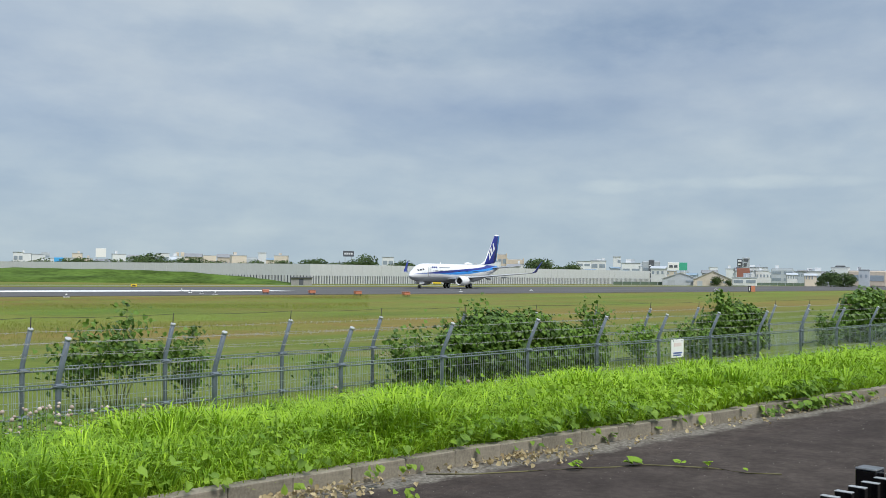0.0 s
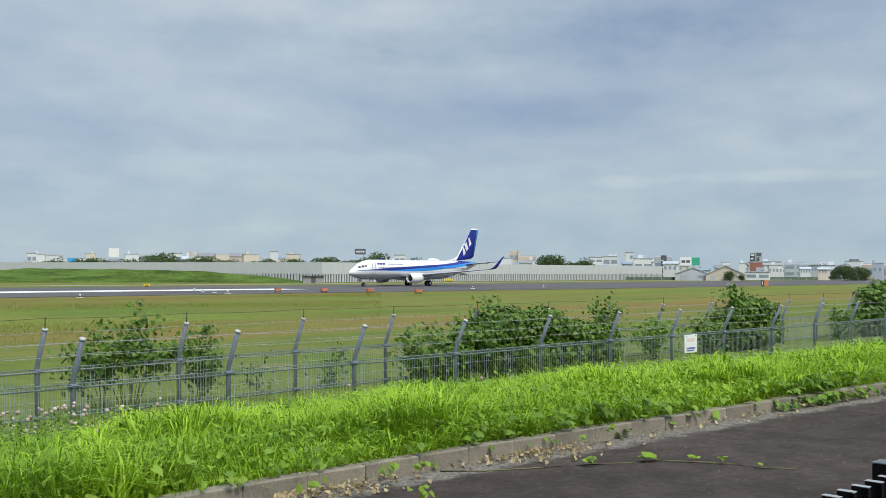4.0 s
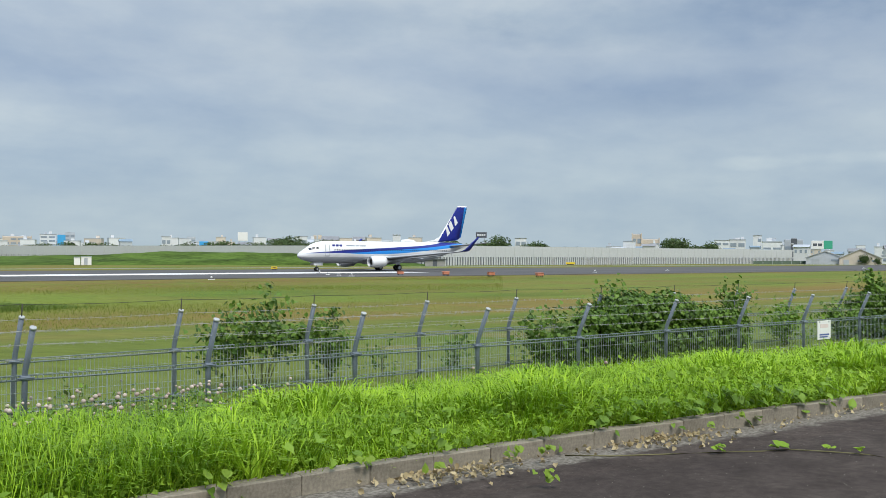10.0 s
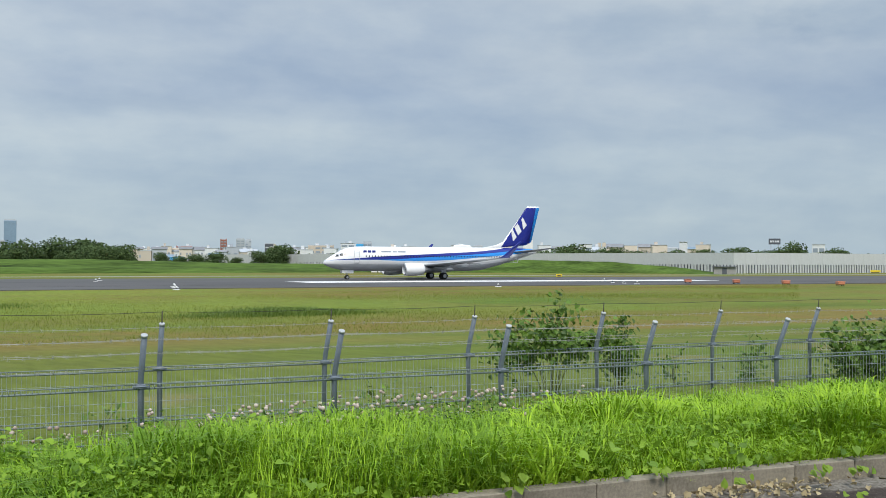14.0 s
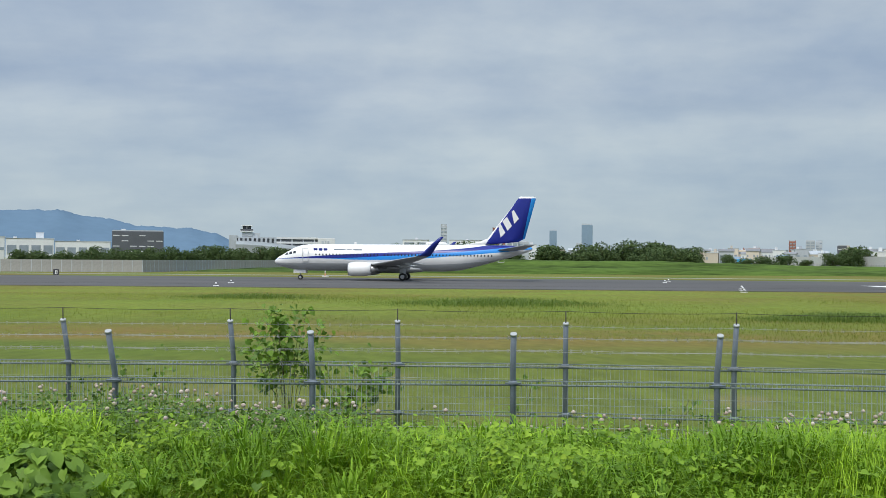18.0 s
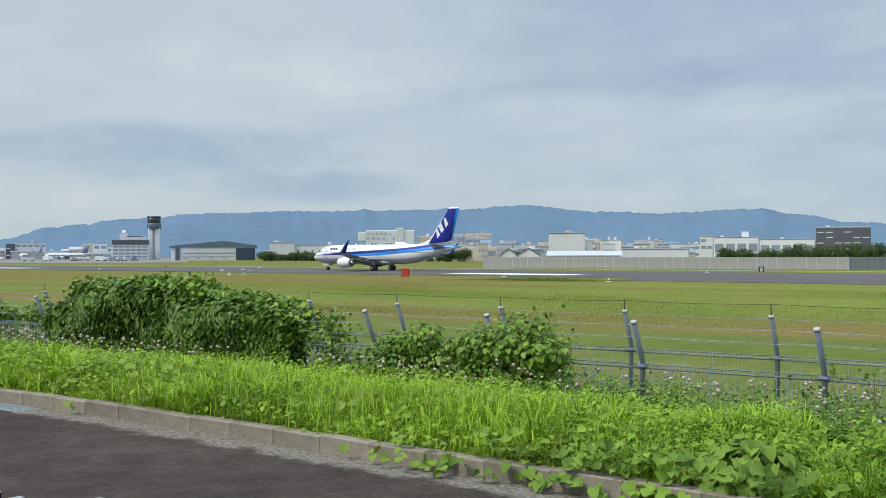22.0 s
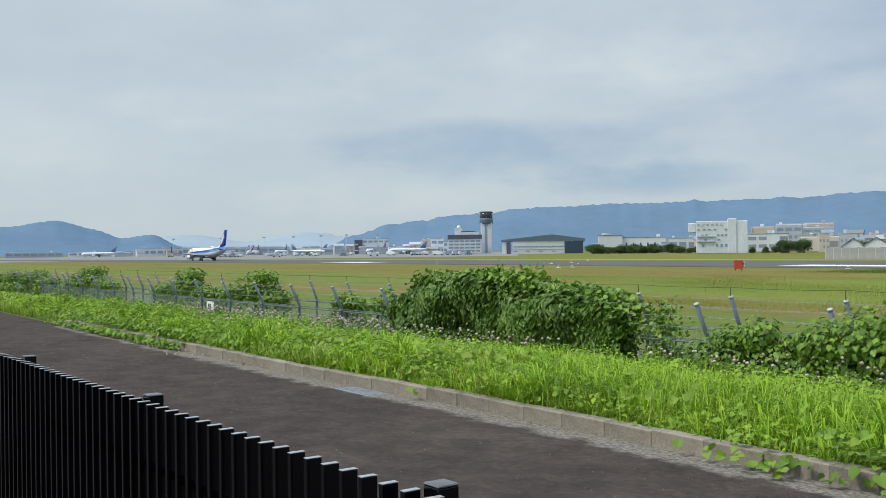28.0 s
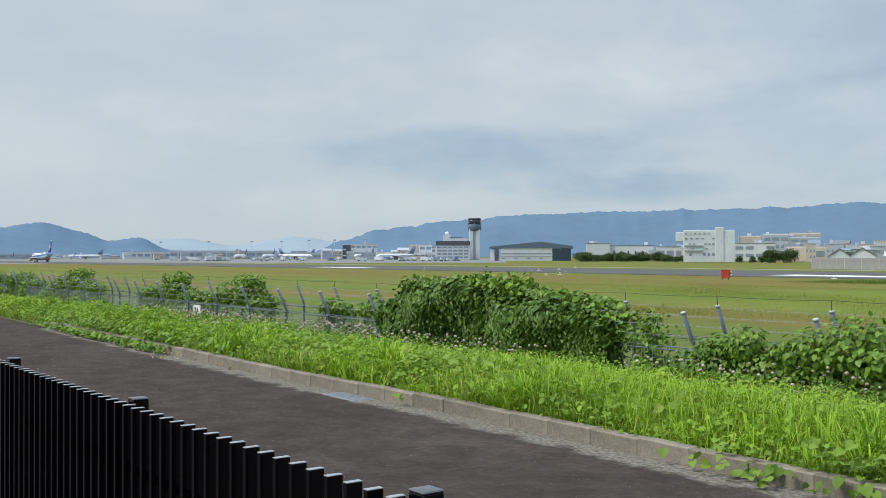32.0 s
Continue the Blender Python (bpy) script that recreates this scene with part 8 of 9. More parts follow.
def make_leafy_mounds():
    """Low mounds of broad weed leaves that crowd out the grass, and a stand of tall thin grass."""
    rng = np.random.default_rng(91)
    c = np.concatenate([patch(rng, 190, -20, -10, 0.35, 3.6), patch(rng, 95, -10, -4, 1.7, 3.8), patch(rng, 260, -34, -20, 0.3, 3.8), patch(rng, 64, -4.2, 2.6, 0.3, 2.9), patch(rng, 16, 5, 12, 0.4, 2.6), patch(rng, 26, 12, 26, 0.3, 2.8)])
    n = len(c)
    rad = rng.uniform(0.10, 0.34, n)
    top = rng.uniform(0.20, 0.46, n) + np.where((c[:, 0] < -4) & (rng.uniform(0, 1, n) < 0.35), 0.12, 0.0)
    drift = np.sin(c[:, 0] * 0.8 + 1.1) + np.sin(c[:, 1] * 2.1 + c[:, 0] * 0.3) + rng.normal(0, 0.8, n)
    big = rng.uniform(0.6, 1.7, n)
    for name, mat, pick, label in (("leafy_mounds", M_LEAFY, drift > 0.5, "yellow-green mounds of broad weed leaves on the verge"), ("dark_leafy_mounds", M_WEED, drift <= 0.5, "mid-green mounds of broad weed leaves on the verge")):
        idx = np.nonzero(pick)[0]
        k = np.repeat(idx, 95)
        m = len(k)
        a = rng.uniform(0, 2 * math.pi, m)
        q = np.sqrt(rng.uniform(0, 1, m))
        x = c[k, 0] + np.cos(a) * q * rad[k] * 1.3
        y = c[k, 1] + np.sin(a) * q * rad[k]
        z = ground_z(x, y) + top[k] * (1 - 0.55 * q * q) * rng.uniform(0.72, 1.05, m)
        out = np.stack([np.cos(a) * q * 0.5, np.sin(a) * q * 0.5 - 0.15, np.ones(m)], 1) + rng.normal(0, 0.30, (m, 3))
        down = np.stack([np.cos(a), np.sin(a), np.full(m, -0.4)], 1) + rng.normal(0, 0.4, (m, 3))
        size = rng.uniform(0.017, 0.036, m) * big[k] * (1 + np.abs(x) / 60)
        tagged(leaf_object(name, np.stack([x, y, z], 1), out, down, size, rng, mat, broad=True), label, "weeds", kind="stuff")
    # fresh yellow-green creeper leaves in loose patches behind the kerb
    k = np.concatenate([rng.normal((-10.2, 0.9), (0.9, 0.30), (170, 2)), rng.normal((-12.9, 0.6), (0.5, 0.25), (60, 2)), rng.normal((-7.0, 0.5), (0.5, 0.2), (50, 2)), rng.normal((-15.0, 1.4), (1.0, 0.4), (90, 2))])
    k[:, 1] = np.maximum(k[:, 1], 0.2)
    y = kerb_y(k[:, 0]) + k[:, 1]
    m = len(k)
    p = np.stack([k[:, 0], y, ground_z(k[:, 0], y) + rng.uniform(0.18, 0.42, m)], 1)
    tagged(leaf_object("fresh_creepers", p, rng.normal(0, 0.35, (m, 3)) + np.array([0, -0.4, 0.9]), rng.normal(0, 0.7, (m, 3)) + np.array([0, -0.5, -0.4]), rng.uniform(0.06, 0.12, m), rng, M_FRESH, broad=True), "patches of fresh yellow-green creeper leaves", "creeper", kind="stuff")
    xy = np.concatenate([patch(rng, 2000, 2.7, 4.3, 0.2, 2.2), patch(rng, 500, 2.0, 5.0, 0.15, 2.4), patch(rng, 3200, -10, -4.2, 0.15, 2.2)])
    tagged(blades("tall_thin_grass", xy, rng.uniform(0.28, 0.56, len(xy)), rng.uniform(0.004, 0.008, len(xy)), rng, M_GRASS, lean=0.55), "stand of tall thin upright grass on the verge", "grass", kind="stuff")


def make_clover():
    """Dusty pink flower heads on leafy stems near the fence."""
    rng = np.random.default_rng(8)
    spots = ((-2.0, 0.45, 2.70, 0.25, 100), (-1.4, 0.35, 2.15, 0.25, 120), (-0.95, 0.28, 1.60, 0.22, 75), (3.9, 0.6, 3.1, 0.40, 80), (5.1, 0.7, 2.6, 0.40, 95), (-4.6, 0.7, 3.7, 0.45, 120), (-6.5, 0.8, 3.3, 0.45, 170),
             (-8.2, 0.7, 3.2, 0.45, 150), (-16.0, 1.0, 3.7, 0.50, 120), (-17.8, 1.3, 3.0, 0.60, 190), (1.5, 1.0, 2.8, 0.35, 30), (8.0, 1.2, 2.8, 0.40, 22), (-11.5, 1.2, 3.4, 0.4, 60), (-13.5, 1.5, 3.0, 0.5, 110), (-20.0, 1.5, 2.6, 0.7, 130), (-24.0, 2.0, 2.6, 0.7, 110), (4.7, 0.8, 3.4, 0.25, 120), (3.0, 0.6, 2.7, 0.35, 60), (6.3, 0.5, 3.6, 0.3, 60), (-3.0, 0.6, 3.6, 0.3, 70), (1.6, 0.5, 2.9, 0.3, 30))
    spots = [(a, b, c, q, int(n * (0.5 if a > -10 else 1.1))) for a, b, c, q, n in spots]
    x = np.concatenate([rng.normal(a, b, n) for a, b, c, q, n in spots])
    d = np.concatenate([rng.normal(c, q, n) for a, b, c, q, n in spots])
    n = len(x)
    y = kerb_y(x) + np.clip(d, 1.2, 4.6)
    g = ground_z(x, y)
    h = rng.uniform(0.22, 0.58, n) * np.where((x > -7) & (x < -1.6), 1.15, 1.0)
    bm = bmesh.new()
    bmesh.ops.create_icosphere(bm, subdivisions=1, radius=1)
    bv = np.array([v.co for v in bm.verts])
    bf = np.array([[v.index for v in f.verts] for f in bm.faces])
    bm.free()
    r = rng.uniform(0.013, 0.024, n) * (1 + np.abs(x) / 60)
    v = np.stack([x, y, g + h], 1)[:, None, :] + bv[None] * r[:, None, None] * np.array([1, 1, 0.9])
    f = bf[None] + (np.arange(n) * len(bv))[:, None, None]
    tagged(arrays("clover_flowers", v.reshape(-1, 3), f.reshape(-1, 3), M_FLOWER), "small dusty pink clover heads on the verge", "flowers", kind="stuff")
    xy = np.stack([x, y], 1)
    stems = np.repeat(xy, 2, 0) + rng.normal(0, 0.006, (2 * n, 2))
    tagged(blades("clover_stems", stems, np.repeat(h, 2) * 1.02, np.full(2 * n, 0.005), rng, M_WEED, lean=0.05), "thin green clover stems", "flowers", kind="stuff")
    # bushy foliage round the stems
    m = 52000
    k = np.concatenate([rng.integers(0, n, 38000), rng.choice(np.nonzero((x > -6) & (x < 0))[0], 14000)])
    c = np.stack([x[k] + rng.normal(0, 0.13, m), y[k] + rng.normal(0, 0.13, m), g[k] + h[k] * rng.uniform(0.15, 0.94, m)], 1)
    out = rng.normal(0, 0.5, (m, 3)) + np.array([0, -0.2, 0.8])
    tagged(leaf_object("clover_leaves", c, out, rng.normal(0, 1, (m, 3)), rng.uniform(0.018, 0.040, m), rng, M_CLOVER), "small dark green clover leaves on tall stems", "clover", kind="stuff")


def vine_mass(name, label, category, lobes, count, size, seed, hang=1.0, mat=None, group=""):
    """A mass of climbing leaves over uneven lobes (x, y, z, rx, ry, rz), with woody stems inside."""
    rng = np.random.default_rng(seed)
    L = np.array(lobes)
    cx, cy = L[:, 0].mean(), L[:, 1].mean()
    e = thing(name, (cx, cy, float(ground_z(np.array(cx), np.array(cy)))), label, category, group)
    o = np.array([cx, cy, e.matrix_basis.translation.z])
    vol = (L[:, 3] * L[:, 5]) ** 0.8
    li = rng.choice(len(L), count, p=vol / vol.sum())
    d = rng.normal(size=(count, 3))
    d /= np.linalg.norm(d, axis=1)[:, None]
    rad = np.where(rng.uniform(size=count) < 0.75, rng.uniform(0.86, 1.08, count), rng.uniform(0.35, 0.9, count))
    c = L[li, :3] + d * L[li, 3:] * rad[:, None]
    c = c + rng.normal(0, 0.03, c.shape)
    g = ground_z(c[:, 0], c[:, 1])
    c[:, 2] = np.maximum(c[:, 2], g + 0.03)
    out = d / L[li, 3:] * 0.3 + rng.normal(0, 0.34, d.shape) + np.array([0, -0.25, 0.50])
    down = np.array([0, -0.15, -1.0]) * hang + rng.normal(0, 0.35, d.shape)
    s = rng.uniform(size[0], size[1], count)
    leaf_object("foliage", c - o, out, down, s, rng, mat or M_VINE, e, broad=mat is M_VINELIGHT)
    for k in range(min(14, 3 + len(lobes) * 2)):
        q = L[rng.integers(0, len(L))]
        x0, y0 = q[0] + rng.uniform(-0.3, 0.3), q[1] + rng.uniform(-0.1, 0.1)
        gz = float(ground_z(np.array(x0), np.array(y0)))
        top = q[2] + q[5] * rng.uniform(0.2, 0.9)
        pts = [(x0, y0, gz - 0.05), (x0 + rng.uniform(-0.1, 0.1), y0, gz + (top - gz) * 0.4), (x0 + rng.uniform(-0.3, 0.3), y0 + rng.uniform(-0.1, 0.1), gz + (top - gz) * 0.75), (x0 + rng.uniform(-0.4, 0.4), y0 + rng.uniform(-0.15, 0.15), top)]
        part("stem", tube(bmesh.new(), [Vector(p) - Vector(o) for p in pts], [0.012, 0.010, 0.007, 0.003], 5), M_STEM, e)
    return e


def branchy(name, label, category, x, y, top, spread, stems, leaves, size, seed, bare=0.25, mat=None, group=""):
    """An open shrub: thin stems fan out from one root, with leaves in loose sprays along them."""
    rng = np.random.default_rng(seed)
    g = float(ground_z(np.array(x), np.array(y)))
    e = thing(name, (x, y, g), label, category, group)
    pts = []
    H = top - g
    leaves = int(leaves * 1.55)
    for k in range(stems):
        a = rng.uniform(-1, 1) * spread
        b = rng.uniform(-0.5, 0.5) * spread
        hh = H * rng.uniform(0.6, 1.0) * (1 - 0.35 * abs(a) / max(spread, 0.01))
        q = [np.array((a * 0.12, b * 0.12, -0.05)), np.array((a * 0.35, b * 0.4, hh * 0.4)), np.array((a * 0.75, b * 0.8, hh * 0.75)), np.array((a * 1.05, b * 1.1, hh))]
        part("stem", tube(bmesh.new(), q, [0.005, 0.004, 0.003, 0.0015], 5), M_STEM, e)
        for u in np.linspace(bare, 1.0, 12):
            i = min(2, int(u * 3))
            f = u * 3 - i
            c = q[i] * (1 - f) + q[i + 1] * f
            pts.append((c, 0.05 + 0.16 * rng.random() * (1.2 - 0.4 * u)))
    # the leaves hang in sprays with gaps between them
    sprays = rng.choice(len(pts), max(5, int(len(pts) * 0.38)), replace=False)
    k = rng.choice(sprays, leaves)
    c = np.array([pts[i][0] for i in k]) + rng.normal(0, 1, (leaves, 3)) * np.array([pts[i][1] for i in k])[:, None] * np.array([1, 0.8, 0.7])
    c[:, 2] = np.maximum(c[:, 2], 0.02)
    out = rng.normal(0, 0.45, c.shape) + np.array([0, -0.4, 0.6])
    down = rng.normal(0, 0.5, c.shape) + np.array([0, -0.2, -0.8])
    leaf_object("foliage", c, out, down, rng.uniform(size[0], size[1], leaves) * 0.78, rng, mat or M_VINE, e, broad=True)
    return e


def drape(name, label, x0, x1, face, top, count, size, seed):
    """A vine curtain over the fence: a nearly upright leafy face, and a ragged crest on top."""
    rng = np.random.default_rng(seed)
    cx = (x0 + x1) / 2
    cy = face(cx)
    g0 = float(ground_z(np.array(cx), np.array(cy)))
    e = thing(name, (cx, cy, g0), label, "hedge")
    o = np.array((cx, cy, g0))
    x = rng.uniform(x0, x1, count)
    u = rng.uniform(0, 1, count) ** 0.85
    tp = np.array([top(q) for q in x])
    gz = ground_z(x, np.full(count, cy))
    bulge = 0.16 * np.sin(x * 2.3 + 1.5 * np.sin(u * 4)) + 0.12 * np.sin(x * 5.1 + u * 7)
    roll = smoothstep(0.80, 1.0, u)
    y = face(x) - 0.22 * np.sin(np.pi * np.clip(u, 0, 1) * 0.8) + bulge * 0.6 + roll * rng.uniform(0, 0.75, count)
    z = gz + (tp - gz) * u + rng.normal(0, 0.03, count)
    deep = rng.uniform(size=count) < 0.25
    y = np.where(deep, y + rng.uniform(0.03, 0.3, count), y)
    c = np.stack([x, y, z], 1)
    out = np.stack([rng.normal(0, 0.30, count), np.full(count, -1.0) + 0.7 * roll, 0.45 + 0.9 * roll], 1) + rng.normal(0, 0.32, (count, 3))
    down = np.array([0, -0.12, -1.0]) + rng.normal(0, 0.25, (count, 3))
    # darker leaf than the crest: the face's shade is in its colour
    leaf_object("curtain", c - o, out, down, rng.uniform(size[0], size[1], count), rng, M_THICKET, e, broad=True)
    # leaves behind the face, dark so that the gaps look shaded
    m = count // 2
    x = rng.uniform(x0 + 0.1, x1 - 0.1, m)
    u = rng.uniform(0, 0.94, m)
    tp = np.array([top(q) for q in x])
    gz = ground_z(x, np.full(m, cy))
    c = np.stack([x, face(x) + rng.uniform(0.12, 0.5, m), gz + (tp - gz) * u], 1)
    leaf_object("inner_leaves", c - o, rng.normal(0, 0.5, (m, 3)) + np.array([0, -0.8, 0.3]), np.array([0, -0.1, -1.0]) + rng.normal(0, 0.3, (m, 3)), rng.uniform(size[0], size[1], m), rng, M_THICKET, e)
    m = count // 5
    x = rng.uniform(x0, x1, m)
    tp = np.array([top(q) for q in x])
    tuft = np.clip(np.sin(x * 1.9 + 0.6) * 0.6 + np.sin(x * 4.7) * 0.4, -0.2, 1)
    c = np.stack([x, face(x) + rng.uniform(0.0, 0.8, m), tp + rng.uniform(-0.1, 0.05, m) + rng.uniform(0, 0.28, m) * np.clip(tuft, 0, 1)], 1)
    leaf_object("crest", c - o, rng.normal(0, 0.5, (m, 3)) + np.array([0, -0.4, 0.8]), rng.normal(0, 0.6, (m, 3)) + np.array([0, -0.2, -0.6]), rng.uniform(size[0], size[1], m), rng, M_VINE, e)
    for k in range(26):
        q = rng.uniform(x0 + 0.2, x1 - 0.2)
        t, yy = top(q), face(q)
        gz = float(ground_z(np.array(q), np.array(yy)))
        part("stem", tube(bmesh.new(), [Vector((q + rng.uniform(-0.1, 0.1), yy + 0.15, gz - 0.05)) - Vector(o), Vector((q, yy + 0.1, gz + (t - gz) * 0.5)) - Vector(o), Vector((q + rng.uniform(-0.2, 0.2), yy + 0.15, t)) - Vector(o)], [0.014, 0.010, 0.005], 5), M_STEM, e)
    return e


def fence_b_y(x):
    return float(np.interp(x, [p[0] for p in FENCE_B], [p[1] for p in FENCE_B]))


def row_lobes(x0, x1, y, top, rng, depth=0.45, step=0.45, ragged=0.25, bottom=-0.1):
    out = []
    x = x0 + step * 0.5
    while x < x1:
        edge = min(1.0, 0.55 + 0.45 * min(x - x0, x1 - x) / max(0.3, (x1 - x0) * 0.3))
        t = bottom + (top - bottom) * edge * (1 - ragged * rng.random())
        yy = y(x) if callable(y) else y
        z = bottom
        while z < t - 0.15:
            hh = min(0.42, (t - z) / 2 + 0.08)
            out.append((x + rng.uniform(-0.12, 0.12), yy + rng.uniform(-0.12, 0.12), z + hh * 0.9, step * rng.uniform(0.6, 0.9), depth * rng.uniform(0.6, 1.0), hh * rng.uniform(0.75, 1.0)))
            z += hh * 1.25
        x += step
    return out


def make_vines():
    r = random.Random(31)
    by = fence_b_y
    # the long draped hedge and the bush beside it
    drape("vine_hedge", "dense green vine curtain hanging over the boundary fence", -16.2, -10.35, lambda x: 10.62 - 0.02 * (x + 14), lambda x: np.interp(x, (-16.2, -15.6, -14.7, -13.9, -13.1, -12.3, -11.6, -10.9, -10.5, -10.35), (0.85, 1.16, 1.26, 1.38, 1.20, 1.12, 1.10, 1.06, 0.86, 0.45)), 11500, (0.065, 0.12), 1)
    branchy("vine_hedge", "loose vine crest with dry tendrils over the fence top", "hedge", -12.45, 11.6, 1.28, 0.8, 24, 560, (0.05, 0.09), 2, 0.55)
    branchy("vine_hedge", "loose vine tendrils at the end of the hedge", "hedge", -15.9, 11.3, 1.20, 0.7, 14, 320, (0.05, 0.09), 6, 0.4)
    branchy("vine_hedge", "arching shoots over the hedge's high end", "hedge", -14.2, 10.9, 1.52, 0.75, 16, 420, (0.06, 0.10), 7, 0.6)
    vine_mass("vine_bush", "leafy vine bush swallowing fence posts", "bush", row_lobes(-8.9, -6.9, lambda x: 10.5, 0.76, r, 0.3, 0.35, 0.35) + row_lobes(-7.6, -5.95, lambda x: 10.45, 0.88, r, 0.35, 0.4, 0.2) + [(-6.55, 10.55, 0.72, 0.40, 0.35, 0.30)], 6200, (0.046, 0.088), 3, mat=M_VINELIGHT)
    branchy("vine_bush", "arching vine shoots above the fence top", "bush", -6.75, 11.3, 1.22, 0.5, 12, 260, (0.05, 0.10), 5, 0.45, M_VINELIGHT)
    branchy("vine_bush", "slim vine clump climbing a fence post", "bush", -9.9, 11.0, 1.0, 0.42, 12, 620, (0.05, 0.095), 4, 0.15)
    for k, (x0, x1, top, yy) in enumerate(((-18.9, -17.6, 0.85, 11.9), (-21.3, -20.2, 0.78, 12.2))):
        vine_mass("vine_bush", "vine clump on the boundary fence", "bush", row_lobes(x0, x1, lambda x, q=yy: q, top, r, 0.3, 0.35, 0.35), 900, (0.06, 0.11), 10 + k)
    for k, (x0, x1, top) in enumerate(((-26.4, -23.9, 1.25), (-28.2, -26.9, 1.0), (-32.4, -28.6, 1.30), (-42.4, -37.4, 1.25), (-49.0, -45.2, 1.15), (-55.0, -50.0, 1.2))):
        vine_mass("vine_bush", "vine-covered shrub between the boundary fences", "bush", row_lobes(x0, x1, lambda x: 12.1, top, r, 0.5, 0.42, 0.45), int(1250 * (x1 - x0)), (0.06, 0.105), 20 + k)
    # the sparse climbers
    branchy("climbing_plant", "tall climbing plant with pale leaves on the fence", "climber", -1.5, 12.40, 1.46, 0.46, 13, 340, (0.055, 0.12), 40, 0.45, M_VINELIGHT)
    branchy("climbing_plant", "low climbing plant trailing over the fence mesh", "climber", -0.85, 12.35, 0.86, 0.60, 10, 190, (0.055, 0.11), 50, 0.2, M_VINELIGHT)
    for k, (x, y, top, n) in enumerate(((3.05, 12.0, 0.42, 14), (1.3, 12.2, 0.62, 16), (6.35, 11.55, 0.6, 18), (-3.3, 12.4, 0.65, 30), (-3.0, 12.5, 0.45, 18))):
        branchy("climbing_plant", "thin climbing plant with few leaves on the fence mesh", "climber", x, y, top, 0.22, 3, n, (0.05, 0.10), 41 + k, 0.3)
    # shrubs behind the fence to the far end
    branchy("shrub", "open leafy shrub behind the boundary fence", "shrub", 9.25, 11.75, 1.38, 0.80, 18, 860, (0.055, 0.11), 60, 0.60, mat=M_THICKET)
    branchy("shrub", "low spreading leafy shrub behind the boundary fence", "shrub", 8.85, 11.8, 0.85, 0.50, 7, 150, (0.06, 0.11), 73, 0.45, mat=M_THICKET)
    branchy("shrub", "small leafy shrub behind the boundary fence", "shrub", 10.4, 11.65, 0.98, 0.40, 10, 400, (0.055, 0.105), 61, 0.35, mat=M_THICKET)
    branchy("shrub", "thin sapling behind the boundary fence", "shrub", 11.45, 11.55, 0.58, 0.22, 4, 70, (0.05, 0.09), 62, 0.1, mat=M_THICKET)
    branchy("shrub", "thin sapling behind the boundary fence", "shrub", 13.0, 11.4, 0.70, 0.30, 6, 130, (0.05, 0.10), 63, 0.1, mat=M_THICKET)
    vine_mass("shrub", "wide dark thicket between the boundary fences", "shrub", row_lobes(14.4, 19.3, lambda x: by(x) - 0.5, 1.18, r, 0.5, 0.42, 0.34), 11500, (0.05, 0.10), 64, mat=M_THICKET)
    branchy("shrub", "ragged shoots above the thicket", "shrub", 15.9, by(15.9) - 0.4, 1.42, 1.3, 24, 900, (0.06, 0.12), 70, 0.4, mat=M_THICKET)
    branchy("shrub", "low loose edge of the thicket", "shrub", 14.1, by(14.1) - 0.35, 1.12, 0.6, 12, 420, (0.06, 0.11), 65, 0.2, mat=M_THICKET)
    branchy("shrub", "ragged shoots above the thicket", "shrub", 19.2, by(19.2) - 0.4, 1.40, 0.55, 12, 420, (0.06, 0.12), 71, 0.35, mat=M_THICKET)
    branchy("shrub", "light straggling shrub on the fence", "shrub", 21.4, by(21.4) - 0.3, 1.0, 0.9, 13, 420, (0.07, 0.12), 66, 0.3, M_VINELIGHT)
    vine_mass("shrub", "tall rounded shrub between the boundary fences", "shrub", row_lobes(24.5, 26.5, lambda x: by(x) - 0.4, 1.50, r, 0.55, 0.45, 0.3), 5600, (0.07, 0.115), 67, mat=M_THICKET)
    branchy("shrub", "ragged shoots above a rounded shrub", "shrub", 25.1, by(25.1) - 0.3, 1.78, 0.8, 16, 700, (0.08, 0.13), 72, 0.4, mat=M_THICKET)
    branchy("shrub", "low loose edge of a rounded shrub", "shrub", 23.7, by(23.7) - 0.3, 1.0, 0.7, 10, 330, (0.07, 0.12), 74, 0.2, mat=M_THICKET)
    branchy("shrub", "low straggling shrub on the fence", "shrub", 31.0, by(31.0) - 0.3, 0.95, 0.9, 12, 420, (0.08, 0.13), 75, 0.2, mat=M_THICKET)
    vine_mass("shrub", "tall rounded shrub between the boundary fences", "shrub", row_lobes(32.5, 36.0, lambda x: by(x) - 0.3, 1.50, r, 0.6, 0.5, 0.3), 4200, (0.09, 0.15), 68, mat=M_THICKET)


